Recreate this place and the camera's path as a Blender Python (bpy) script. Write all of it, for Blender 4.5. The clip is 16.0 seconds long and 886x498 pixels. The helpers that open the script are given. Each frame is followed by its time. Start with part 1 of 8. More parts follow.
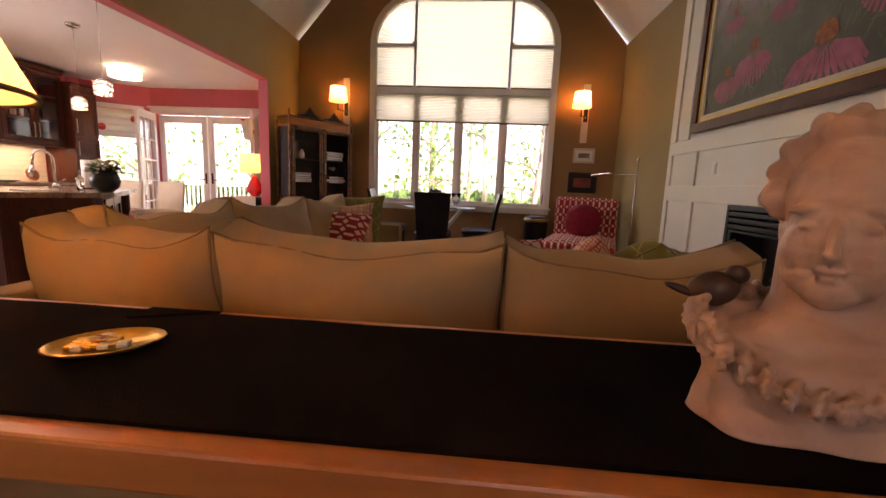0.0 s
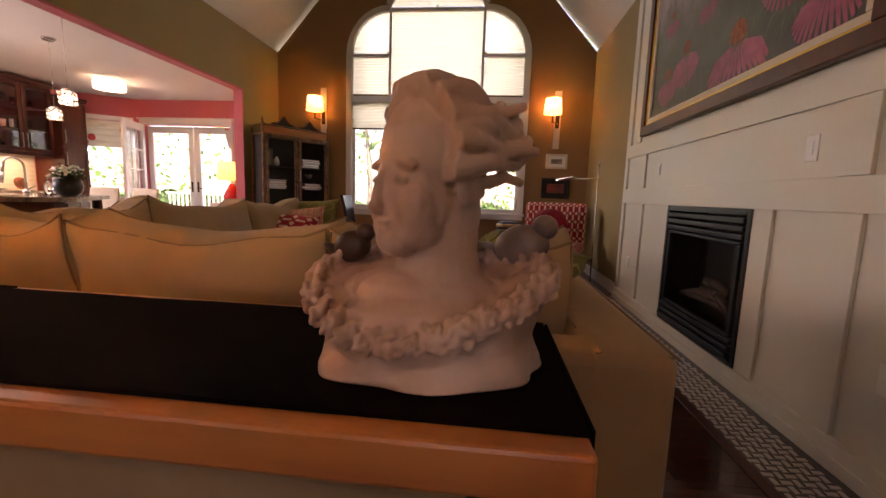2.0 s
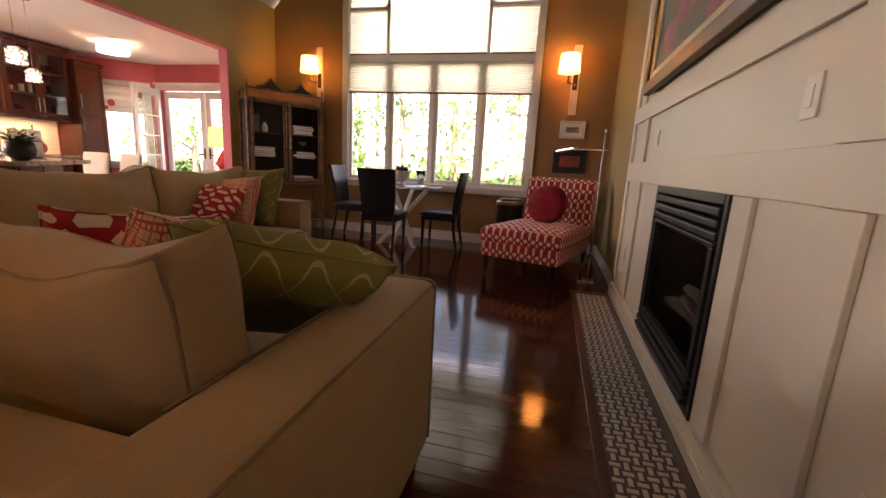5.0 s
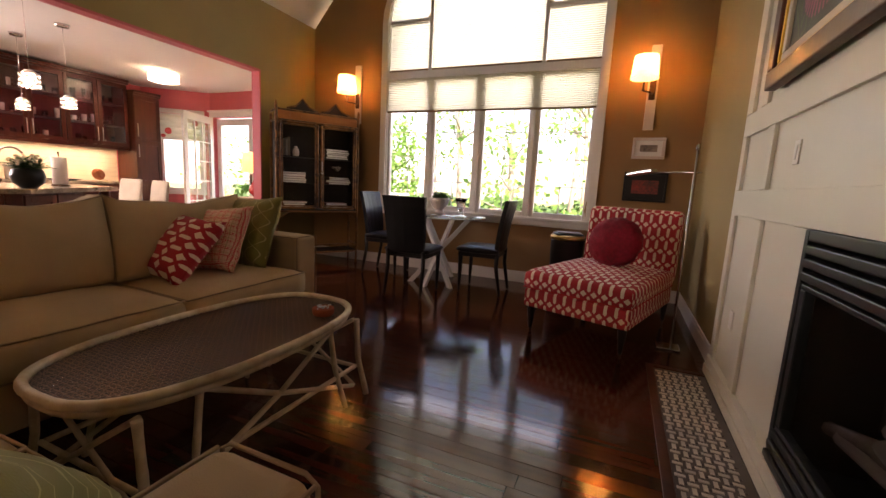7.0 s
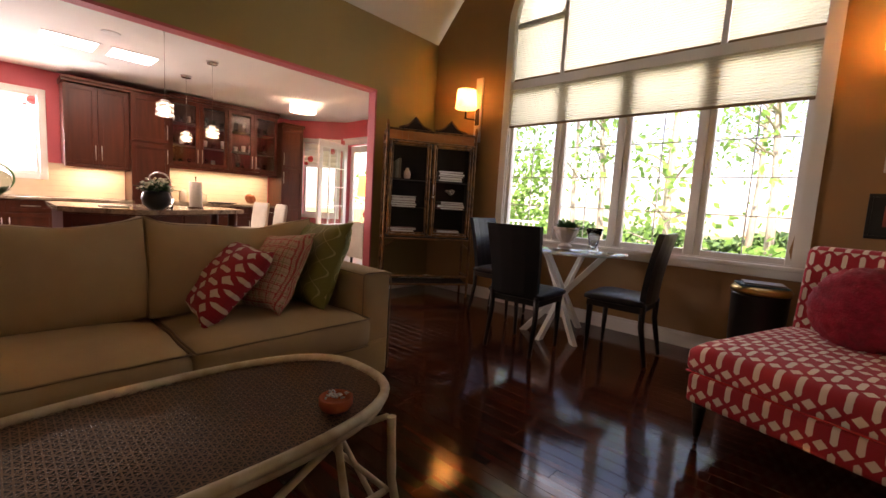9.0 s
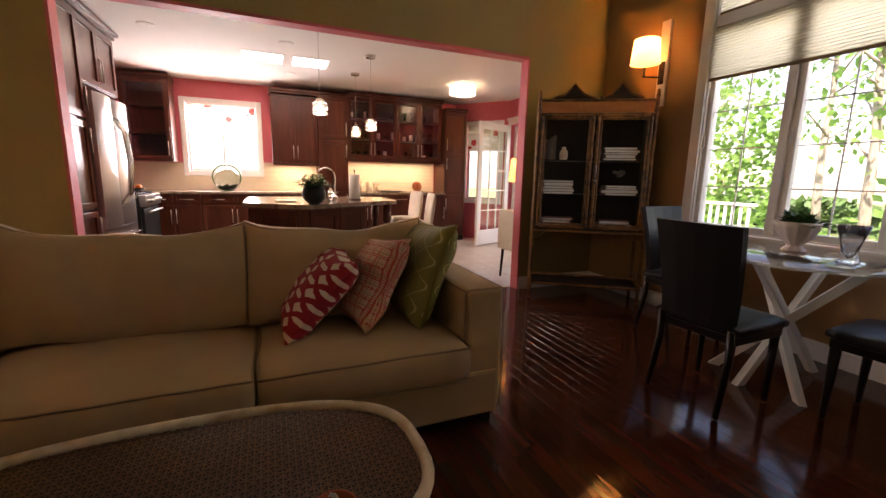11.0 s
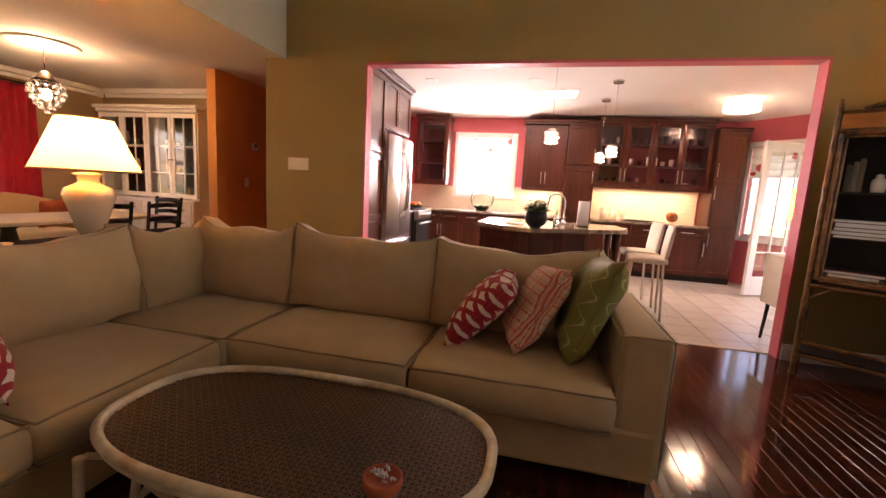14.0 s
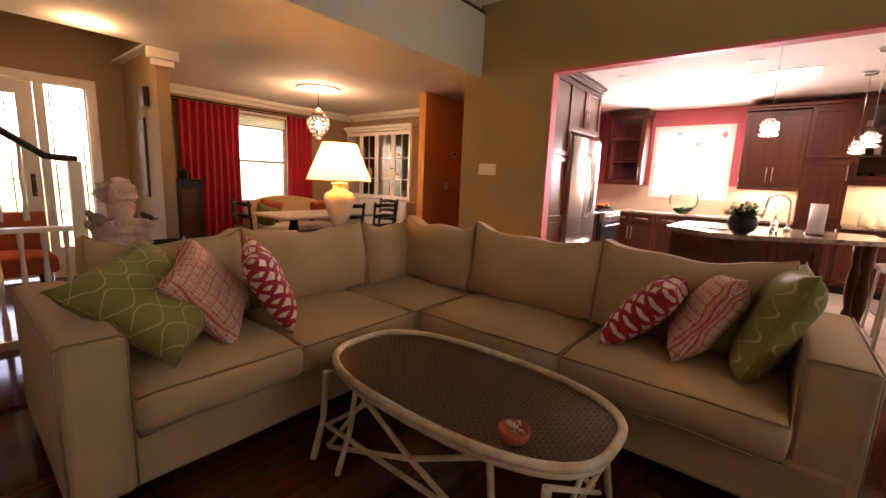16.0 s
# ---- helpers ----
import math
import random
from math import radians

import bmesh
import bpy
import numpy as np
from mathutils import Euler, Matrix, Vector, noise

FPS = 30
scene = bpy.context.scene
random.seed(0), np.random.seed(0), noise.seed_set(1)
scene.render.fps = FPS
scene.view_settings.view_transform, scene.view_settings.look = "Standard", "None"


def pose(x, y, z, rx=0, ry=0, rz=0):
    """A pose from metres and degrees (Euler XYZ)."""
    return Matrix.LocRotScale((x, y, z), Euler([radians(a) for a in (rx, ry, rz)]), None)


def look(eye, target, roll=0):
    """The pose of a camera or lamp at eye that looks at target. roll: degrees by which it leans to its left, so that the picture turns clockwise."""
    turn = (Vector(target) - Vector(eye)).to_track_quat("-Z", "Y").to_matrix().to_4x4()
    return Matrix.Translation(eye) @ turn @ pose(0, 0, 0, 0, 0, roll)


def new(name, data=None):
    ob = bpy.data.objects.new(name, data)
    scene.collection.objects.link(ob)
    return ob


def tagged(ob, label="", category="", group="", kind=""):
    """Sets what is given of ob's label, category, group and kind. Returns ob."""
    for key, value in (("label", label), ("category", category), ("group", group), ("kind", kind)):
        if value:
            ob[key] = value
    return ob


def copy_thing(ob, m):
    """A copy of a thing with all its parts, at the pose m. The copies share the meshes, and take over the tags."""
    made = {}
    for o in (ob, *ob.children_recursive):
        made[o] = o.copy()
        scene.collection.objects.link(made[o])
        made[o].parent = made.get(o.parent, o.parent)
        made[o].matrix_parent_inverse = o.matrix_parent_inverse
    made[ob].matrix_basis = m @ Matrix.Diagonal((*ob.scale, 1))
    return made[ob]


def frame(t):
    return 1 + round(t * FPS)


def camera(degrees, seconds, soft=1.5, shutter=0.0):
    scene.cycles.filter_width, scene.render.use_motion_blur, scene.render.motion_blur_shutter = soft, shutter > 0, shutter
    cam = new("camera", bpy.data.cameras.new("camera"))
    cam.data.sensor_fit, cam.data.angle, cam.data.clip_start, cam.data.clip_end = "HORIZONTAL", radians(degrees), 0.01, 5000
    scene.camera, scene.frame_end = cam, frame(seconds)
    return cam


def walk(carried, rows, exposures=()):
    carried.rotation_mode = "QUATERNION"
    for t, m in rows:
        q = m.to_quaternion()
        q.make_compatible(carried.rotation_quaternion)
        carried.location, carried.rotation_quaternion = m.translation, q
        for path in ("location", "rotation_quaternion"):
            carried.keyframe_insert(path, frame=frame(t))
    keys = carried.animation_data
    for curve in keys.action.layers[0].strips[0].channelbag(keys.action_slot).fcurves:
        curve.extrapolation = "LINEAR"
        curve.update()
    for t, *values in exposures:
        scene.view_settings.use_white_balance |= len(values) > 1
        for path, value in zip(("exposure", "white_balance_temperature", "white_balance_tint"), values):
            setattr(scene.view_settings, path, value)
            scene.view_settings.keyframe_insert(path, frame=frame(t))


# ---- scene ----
cam = camera(94.2, 16.0)
PATH = [
    (0, (1.045, 0.955, 1.092), (0.885, 2.928, 0.786), 2.3),
    (0.5, (1.178, 0.94, 1.088), (1.003, 2.917, 0.815), 2.1),
    (1, (1.290, 0.92, 1.072), (1.108, 2.896, 0.816), 1.9),
    (1.5, (1.425, 0.926, 1.053), (1.232, 2.9, 0.801), 1.9),
    (2, (1.590, 0.948, 1.044), (1.382, 2.922, 0.787), 2.0),
    (2.5, (1.763, 0.962, 1.041), (1.534, 2.928, 0.759), 2.2),
    (3, (1.938, 0.994, 1.061), (1.676, 2.951, 0.743), 2.2),
    (5.5, (2.405, 1.848, 1.083), (1.884, 3.736, 0.678), 3.2),
    (6, (2.392, 2.03, 1.092), (1.818, 3.908, 0.712), 3.1),
    (6.5, (2.405, 2.275, 1.115), (1.739, 4.128, 0.761), 2.9),
    (7, (2.393, 2.536, 1.116), (1.62, 4.356, 0.813), 3.0),
    (7.5, (2.325, 2.783, 1.115), (1.428, 4.551, 0.855), 3.3),
    (8, (2.262, 2.992, 1.1), (1.22, 4.685, 0.878), 3.6),
    (10.5, (1.989, 3.893, 1.175), (0.27, 4.867, 0.863), 1.8),
    (11, (1.911, 3.998, 1.202), (0.097, 4.765, 0.856), 1.3),
    (11.5, (1.851, 4.064, 1.213), (-0.038, 4.613, 0.851), 1.1),
    (12, (1.821, 4.16, 1.225), (-0.116, 4.494, 0.858), 1.1),
    (12.5, (1.804, 4.238, 1.217), (-0.159, 4.379, 0.865), 1.0),
    (13, (1.843, 4.298, 1.211), (-0.129, 4.243, 0.88), 1.6),
    (13.5, (1.944, 4.365, 1.225), (-0.017, 4.115, 0.923), 2.5),
    (14, (2.031, 4.428, 1.238), (0.1, 3.989, 0.955), 3.3),
    (14.5, (2.083, 4.523, 1.25), (0.211, 3.877, 0.969), 3.7),
    (15, (2.148, 4.596, 1.256), (0.364, 3.739, 0.967), 3.8),
    (15.5, (2.208, 4.652, 1.268), (0.546, 3.583, 0.961), 3.3),
    (16, (2.213, 4.665, 1.272), (0.684, 3.418, 0.944), 2.4),
]
walk(cam, [(t, look(eye, target, roll)) for t, eye, target, roll in PATH], [(0, 1.97, 7900, 44), (3, 2.05, 7900, 44), (5.5, 2.35, 7900, 40), (8, 2.25, 7800, 36), (11, 1.97, 7700, 34), (13, 2.6, 7900, 42), (16, 2.65, 7900, 42)])

# ---- world, sun, lights ----
world = bpy.data.worlds.new("world")
scene.world = world
world.use_nodes = True
sky = world.node_tree.nodes.new("ShaderNodeTexSky")
sky.sky_type, sky.sun_disc = "NISHITA", False
sky.sun_elevation, sky.sun_rotation = radians(52), radians(150)
background = world.node_tree.nodes["Background"]
background.inputs[1].default_value = 0.15
world.node_tree.links.new(sky.outputs[0], background.inputs[0])


def lamp(name, kind, m, energy, colour, size=0.1, size_y=None, spread=None):
    data = bpy.data.lights.new(name, kind)
    data.energy, data.color = energy, colour
    if kind == "AREA":
        data.size = size
        if size_y:
            data.shape, data.size_y = "RECTANGLE", size_y
        if spread:
            data.spread = radians(spread)
    elif kind == "SUN":
        data.angle = radians(0.5)
    else:
        data.shadow_soft_size = size
    ob = new(name, data)
    ob.matrix_world = m
    return ob


DAY = (0.86, 0.95, 1.0)
WARM = (1.0, 0.64, 0.32)
lamp("sun", "SUN", look((3, -6, 9), (0, 0, 0)), 5.0, (1.0, 0.95, 0.86))
lamp("window_light_blinds", "AREA", look((0.72, 7.72, 3.0), (0.72, 0, 2.2)), 13, DAY, 2.4, 1.9)
lamp("window_light_kitchen", "AREA", look((-5.98, 3.36, 1.75), (0, 3.36, 1.4)), 60, DAY, 1.1, 1.1)
lamp("window_light_bay", "AREA", look((-3.8, 10.2, 3.6), (-3.8, 7, 0.6)), 45, DAY, 2.2, 1.2)

# ---- materials ----


def links(tree, a, b):
    tree.links.new(a, b)


def mat(name, colour, rough=0.6, metal=0.0, dark=None, scale=8.0, bump=0.0, bump_scale=60.0, coord="Object", stretch=(1, 1, 1), vary=0.0, sheen=0.0, spec=0.5, alpha=1.0, transmission=0.0, emit=0.0, rough_vary=0.0):
    """A surface with two scales of variation in colour, and fine relief."""
    m = bpy.data.materials.new(name)
    m.use_nodes = True
    t = m.node_tree
    b = t.nodes["Principled BSDF"]
    b.inputs["Roughness"].default_value = rough
    b.inputs["Metallic"].default_value = metal
    b.inputs["Specular IOR Level"].default_value = spec
    b.inputs["Sheen Weight"].default_value = sheen
    b.inputs["Transmission Weight"].default_value = transmission
    c4 = (*colour, 1)
    b.inputs["Base Color"].default_value = c4
    if emit:
        b.inputs["Emission Color"].default_value = c4
        b.inputs["Emission Strength"].default_value = emit
    tc = t.nodes.new("ShaderNodeTexCoord")
    mp = t.nodes.new("ShaderNodeMapping")
    mp.inputs["Scale"].default_value = stretch
    links(t, tc.outputs[coord], mp.inputs[0])
    if dark is not None or vary:
        if dark is None:
            dark = tuple(c * 0.75 for c in colour)
        n1 = t.nodes.new("ShaderNodeTexNoise")
        n1.inputs["Scale"].default_value, n1.inputs["Detail"].default_value = scale, 8
        links(t, mp.outputs[0], n1.inputs["Vector"])
        n2 = t.nodes.new("ShaderNodeTexNoise")
        n2.inputs["Scale"].default_value, n2.inputs["Detail"].default_value = scale * 0.17, 3
        links(t, mp.outputs[0], n2.inputs["Vector"])
        add = t.nodes.new("ShaderNodeMath")
        add.operation = "ADD"
        links(t, n1.outputs[0], add.inputs[0])
        links(t, n2.outputs[0], add.inputs[1])
        if vary:
            oi = t.nodes.new("ShaderNodeObjectInfo")
            mul = t.nodes.new("ShaderNodeMath")
            mul.operation = "MULTIPLY_ADD"
            links(t, oi.outputs["Random"], mul.inputs[0])
            mul.inputs[1].default_value = vary
            links(t, add.outputs[0], mul.inputs[2])
            add = mul
        ramp = t.nodes.new("ShaderNodeMapRange")
        ramp.inputs[1].default_value, ramp.inputs[2].default_value = 0.7, 1.35 + vary
        links(t, add.outputs[0], ramp.inputs[0])
        mix = t.nodes.new("ShaderNodeMix")
        mix.data_type = "RGBA"
        mix.inputs["A"].default_value, mix.inputs["B"].default_value = (*dark, 1), c4
        links(t, ramp.outputs[0], mix.inputs["Factor"])
        links(t, mix.outputs["Result"], b.inputs["Base Color"])
        if rough_vary:
            mr = t.nodes.new("ShaderNodeMapRange")
            mr.inputs[1].default_value, mr.inputs[2].default_value = 0.6, 1.4
            mr.inputs[3].default_value, mr.inputs[4].default_value = rough, rough + rough_vary
            links(t, add.outputs[0], mr.inputs[0])
            links(t, mr.outputs[0], b.inputs["Roughness"])
    if bump:
        nb = t.nodes.new("ShaderNodeTexNoise")
        nb.inputs["Scale"].default_value, nb.inputs["Detail"].default_value = bump_scale, 4
        links(t, mp.outputs[0], nb.inputs["Vector"])
        bp = t.nodes.new("ShaderNodeBump")
        bp.inputs["Strength"].default_value, bp.inputs["Distance"].default_value = bump, 0.004
        links(t, nb.outputs[0], bp.inputs["Height"])
        links(t, bp.outputs[0], b.inputs["Normal"])
    return m


def maths(t, op, a, b=None, c=None):
    n = t.nodes.new("ShaderNodeMath")
    n.operation = op
    for i, v in enumerate((a, b, c)):
        if v is None:
            continue
        if isinstance(v, (int, float)):
            n.inputs[i].default_value = v
        else:
            links(t, v, n.inputs[i])
    return n.outputs[0]


def pattern(name, ground, line, kind, period=0.12, width=0.16, rough=0.85, line2=None):
    """Woven or printed fabric, drawn on the UV map in metres: an interlaced trellis, a plaid or thin ogee lines."""
    m = bpy.data.materials.new(name)
    m.use_nodes = True
    t = m.node_tree
    b = t.nodes["Principled BSDF"]
    b.inputs["Roughness"].default_value = rough
    b.inputs["Sheen Weight"].default_value = 0.05
    tc = t.nodes.new("ShaderNodeTexCoord")
    sep = t.nodes.new("ShaderNodeSeparateXYZ")
    links(t, tc.outputs["UV"], sep.inputs[0])
    x, y = sep.outputs[0], sep.outputs[1]
    n = t.nodes.new("ShaderNodeTexNoise")
    n.inputs["Scale"].default_value = 18 if kind != "trellis" else 30
    links(t, tc.outputs["UV"], n.inputs["Vector"])
    wob = maths(t, "MULTIPLY", maths(t, "SUBTRACT", n.outputs[0], 0.5), 0.02 if kind == "ogee" else 0.004)
    x = maths(t, "ADD", x, wob)

    def wave(phase, amp):
        s = maths(t, "SINE", maths(t, "MULTIPLY_ADD", y, 2 * math.pi / (period * 2), phase))
        u = maths(t, "MULTIPLY_ADD", s, amp, x)
        f = maths(t, "FRACT", maths(t, "DIVIDE", u, period))
        return maths(t, "LESS_THAN", maths(t, "ABSOLUTE", maths(t, "SUBTRACT", f, 0.5)), width / 2)

    def stripe(c, p, w, o=0.0):
        f = maths(t, "FRACT", maths(t, "MULTIPLY_ADD", c, 1 / p, o))
        return maths(t, "LESS_THAN", f, w)

    if kind == "plaid":
        v = maths(t, "MAXIMUM", stripe(x, 0.011, 0.4), stripe(y, 0.011, 0.4))
        big = maths(t, "MAXIMUM", stripe(x, period, 0.28), stripe(y, period, 0.28))
        mask = maths(t, "MULTIPLY", v, maths(t, "MULTIPLY_ADD", big, 0.7, 0.3))
        mask2 = maths(t, "MAXIMUM", stripe(x, period, 0.06, 0.5), stripe(y, period, 0.06, 0.5))
    else:
        if kind == "ogee":
            amp = period * 0.42
            mask = maths(t, "MAXIMUM", wave(0.0, amp), wave(math.pi, amp))
        else:
            mask = None
            rise = maths(t, "MULTIPLY", maths(t, "ABSOLUTE", maths(t, "SUBTRACT", maths(t, "FRACT", maths(t, "DIVIDE", y, period * 1.45)), 0.5)), 2.0)
            swing = maths(t, "MINIMUM", maths(t, "MAXIMUM", maths(t, "MULTIPLY_ADD", rise, 0.75, -0.125), 0.085), 0.415)
            for s, shift in ((1, 0.0), (-1, 0.0), (1, 0.5), (-1, 0.5)):
                u = maths(t, "MULTIPLY_ADD", swing, s, maths(t, "MULTIPLY_ADD", x, 1 / period, 0.5 + shift))
                line_here = maths(t, "LESS_THAN", maths(t, "ABSOLUTE", maths(t, "SUBTRACT", maths(t, "FRACT", u), 0.5)), width / 2)
                mask = line_here if mask is None else maths(t, "MAXIMUM", mask, line_here)
        mask2 = None
    mix = t.nodes.new("ShaderNodeMix")
    mix.data_type = "RGBA"
    mix.inputs["A"].default_value, mix.inputs["B"].default_value = (*ground, 1), (*line, 1)
    links(t, mask, mix.inputs["Factor"])
    out = mix.outputs["Result"]
    if mask2 is not None:
        mix2 = t.nodes.new("ShaderNodeMix")
        mix2.data_type = "RGBA"
        mix2.inputs["B"].default_value = (*line2, 1)
        links(t, out, mix2.inputs["A"])
        links(t, mask2, mix2.inputs["Factor"])
        out = mix2.outputs["Result"]
    links(t, out, b.inputs["Base Color"])
    nb = t.nodes.new("ShaderNodeTexNoise")
    nb.inputs["Scale"].default_value = 300
    links(t, tc.outputs["UV"], nb.inputs["Vector"])
    bp = t.nodes.new("ShaderNodeBump")
    bp.inputs["Strength"].default_value, bp.inputs["Distance"].default_value = 0.35, 0.002
    links(t, nb.outputs[0], bp.inputs["Height"])
    links(t, bp.outputs[0], b.inputs["Normal"])
    return m


def glass_material(name, tint=(1, 1, 1), rough=0.0):
    m = bpy.data.materials.new(name)
    m.use_nodes = True
    b = m.node_tree.nodes["Principled BSDF"]
    b.inputs["Base Color"].default_value = (*tint, 1)
    b.inputs["Roughness"].default_value = rough
    b.inputs["Transmission Weight"].default_value = 1.0
    b.inputs["IOR"].default_value = 1.45
    return m


def pane_material(name, tint=(1, 1, 1), strength=1.0):
    """Thin flat glass: mostly clear, with a reflection that grows at a slant."""
    m = bpy.data.materials.new(name)
    m.use_nodes = True
    t = m.node_tree
    t.nodes.remove(t.nodes["Principled BSDF"])
    tr = t.nodes.new("ShaderNodeBsdfTransparent")
    tr.inputs[0].default_value = (*tint, 1)
    gl = t.nodes.new("ShaderNodeBsdfGlossy")
    gl.inputs["Roughness"].default_value = 0.02
    lw = t.nodes.new("ShaderNodeLayerWeight")
    slant = maths(t, "POWER", lw.outputs["Facing"], 4.0)
    mx = t.nodes.new("ShaderNodeMixShader")
    links(t, maths(t, "MULTIPLY", maths(t, "MULTIPLY_ADD", slant, 0.75, 0.045), strength), mx.inputs[0])
    links(t, tr.outputs[0], mx.inputs[1])
    links(t, gl.outputs[0], mx.inputs[2])
    links(t, mx.outputs[0], t.nodes["Material Output"].inputs[0])
    return m


def translucent_material(name, colour, through_part=0.6, rough=0.8):
    m = bpy.data.materials.new(name)
    m.use_nodes = True
    t = m.node_tree
    t.nodes.remove(t.nodes["Principled BSDF"])
    d = t.nodes.new("ShaderNodeBsdfDiffuse")
    r = t.nodes.new("ShaderNodeBsdfTranslucent")
    for n in (d, r):
        n.inputs[0].default_value = (*colour, 1)
    mx = t.nodes.new("ShaderNodeMixShader")
    mx.inputs[0].default_value = through_part
    links(t, d.outputs[0], mx.inputs[1])
    links(t, r.outputs[0], mx.inputs[2])
    links(t, mx.outputs[0], t.nodes["Material Output"].inputs[0])
    return m


M = {}
M["olive"] = mat("olive_wall_paint", (0.32, 0.23, 0.09), 0.7, dark=(0.29, 0.205, 0.078), scale=2, bump=0.15, bump_scale=220)
M["brown"] = mat("brown_wall_paint", (0.34, 0.185, 0.075), 0.7, dark=(0.30, 0.165, 0.065), scale=2, bump=0.15, bump_scale=220)
M["taupe"] = mat("tan_wall_paint", (0.38, 0.26, 0.14), 0.7, dark=(0.35, 0.24, 0.13), scale=2, bump=0.15, bump_scale=220)
M["orange"] = mat("orange_wall_paint", (0.70, 0.28, 0.06), 0.7, dark=(0.64, 0.25, 0.055), scale=2, bump=0.15, bump_scale=220)
M["pink"] = mat("coral_pink_wall_paint", (0.62, 0.13, 0.15), 0.6, dark=(0.56, 0.115, 0.135), scale=2, bump=0.1, bump_scale=220)
M["ceiling"] = mat("ceiling_paint", (0.78, 0.75, 0.70), 0.85, dark=(0.74, 0.71, 0.66), scale=2, bump=0.1, bump_scale=200)
M["cream"] = mat("cream_panel_paint", (0.70, 0.66, 0.55), 0.4, dark=(0.66, 0.62, 0.51), scale=3, bump=0.06, bump_scale=40, stretch=(1, 1, 0.15))
M["white"] = mat("white_trim_paint", (0.80, 0.78, 0.74), 0.35, dark=(0.76, 0.74, 0.69), scale=5, bump=0.04, bump_scale=60)
M["fascia"] = mat("pale_green_white_paint", (0.70, 0.72, 0.66), 0.7, dark=(0.66, 0.68, 0.62), scale=2, bump=0.1, bump_scale=200)
M["oakfloor"] = mat("dark_red_floor_board", (0.095, 0.022, 0.009), 0.055, dark=(0.030, 0.007, 0.004), scale=14, stretch=(0.16, 2.2, 1), vary=0.55, bump=0.06, bump_scale=30, rough_vary=0.06)
M["gap"] = mat("dark_floor_joint", (0.010, 0.006, 0.004), 0.8)
M["tile"] = mat("cream_floor_tile", (0.50, 0.43, 0.34), 0.3, dark=(0.38, 0.31, 0.24), scale=5, vary=0.25, bump=0.1, bump_scale=30)
M["grout"] = mat("grout", (0.38, 0.33, 0.27), 0.9)
M["mosaic_l"] = mat("pale_mosaic_stone", (0.68, 0.61, 0.52), 0.35, dark=(0.34, 0.31, 0.29), scale=14, vary=0.5)
M["mosaic_d"] = mat("dark_mosaic_stone", (0.09, 0.07, 0.065), 0.35, dark=(0.05, 0.04, 0.04), scale=14, vary=0.3)
M["sofa"] = mat("beige_woven_upholstery", (0.47, 0.315, 0.155), 0.92, dark=(0.41, 0.27, 0.13), scale=9, bump=0.5, bump_scale=420, sheen=0.08)
M["piping"] = mat("beige_piping", (0.27, 0.18, 0.10), 0.9, bump=0.4, bump_scale=400)
M["darkwood"] = mat("dark_cherry_wood", (0.105, 0.028, 0.013), 0.33, dark=(0.05, 0.013, 0.007), scale=9, stretch=(2.5, 2.5, 0.25), bump=0.08, bump_scale=30, spec=0.3)
M["blackwood"] = mat("black_stained_wood", (0.010, 0.007, 0.006), 0.35, dark=(0.006, 0.004, 0.004), scale=12, bump=0.05, spec=0.35)
M["leather"] = mat("black_leather", (0.008, 0.006, 0.006), 0.34, dark=(0.005, 0.004, 0.004), scale=14, bump=0.35, bump_scale=160, spec=0.3)
M["pine"] = mat("orange_pine_wood", (0.62, 0.25, 0.075), 0.33, dark=(0.30, 0.09, 0.025), scale=5, stretch=(0.35, 3, 3), bump=0.2, bump_scale=25)
M["runner"] = mat("black_cloth", (0.012, 0.007, 0.006), 0.9, dark=(0.003, 0.002, 0.002), scale=6, bump=0.5, bump_scale=500, spec=0.03)
M["plaster"] = mat("pink_white_plaster", (0.70, 0.52, 0.43), 0.42, dark=(0.44, 0.27, 0.20), scale=11, bump=0.45, bump_scale=70)
M["bamboo"] = mat("scorched_bamboo", (0.36, 0.16, 0.045), 0.35, dark=(0.030, 0.011, 0.005), scale=22, bump=0.25, bump_scale=60)
M["rattan"] = mat("worn_white_rattan", (0.72, 0.62, 0.44), 0.5, dark=(0.38, 0.25, 0.13), scale=16, bump=0.2, bump_scale=60)
M["cane"] = mat("brown_woven_cane", (0.17, 0.078, 0.028), 0.6, dark=(0.09, 0.040, 0.014), scale=20, bump=0.3, bump_scale=120)
M["cane_shade"] = mat("cane_shade_sheet", (0.022, 0.011, 0.006), 0.8, dark=(0.014, 0.007, 0.004), scale=20)
M["steel"] = mat("brushed_steel", (0.55, 0.53, 0.50), 0.28, 1.0, dark=(0.46, 0.44, 0.42), scale=4, stretch=(8, 8, 0.2), bump=0.05, bump_scale=80)
M["chrome"] = mat("chrome", (0.52, 0.51, 0.49), 0.16, 1.0, dark=(0.7, 0.69, 0.67), scale=4)
M["bronze"] = mat("dark_bronze", (0.10, 0.06, 0.035), 0.35, 0.9, dark=(0.05, 0.03, 0.02), scale=20)
M["brass"] = mat("brass", (0.62, 0.42, 0.17), 0.3, 1.0, dark=(0.45, 0.28, 0.10), scale=12)
M["gold"] = mat("gold_foil", (0.85, 0.55, 0.12), 0.28, 0.9, dark=(0.7, 0.4, 0.07), scale=20, bump=0.3, bump_scale=90)
M["iron"] = mat("black_iron", (0.022, 0.026, 0.026), 0.38, 0.4, dark=(0.014, 0.016, 0.016), scale=10, bump=0.05)
M["fireglass"] = mat("dark_firebox", (0.010, 0.009, 0.008), 0.6, dark=(0.02, 0.014, 0.01), scale=6)
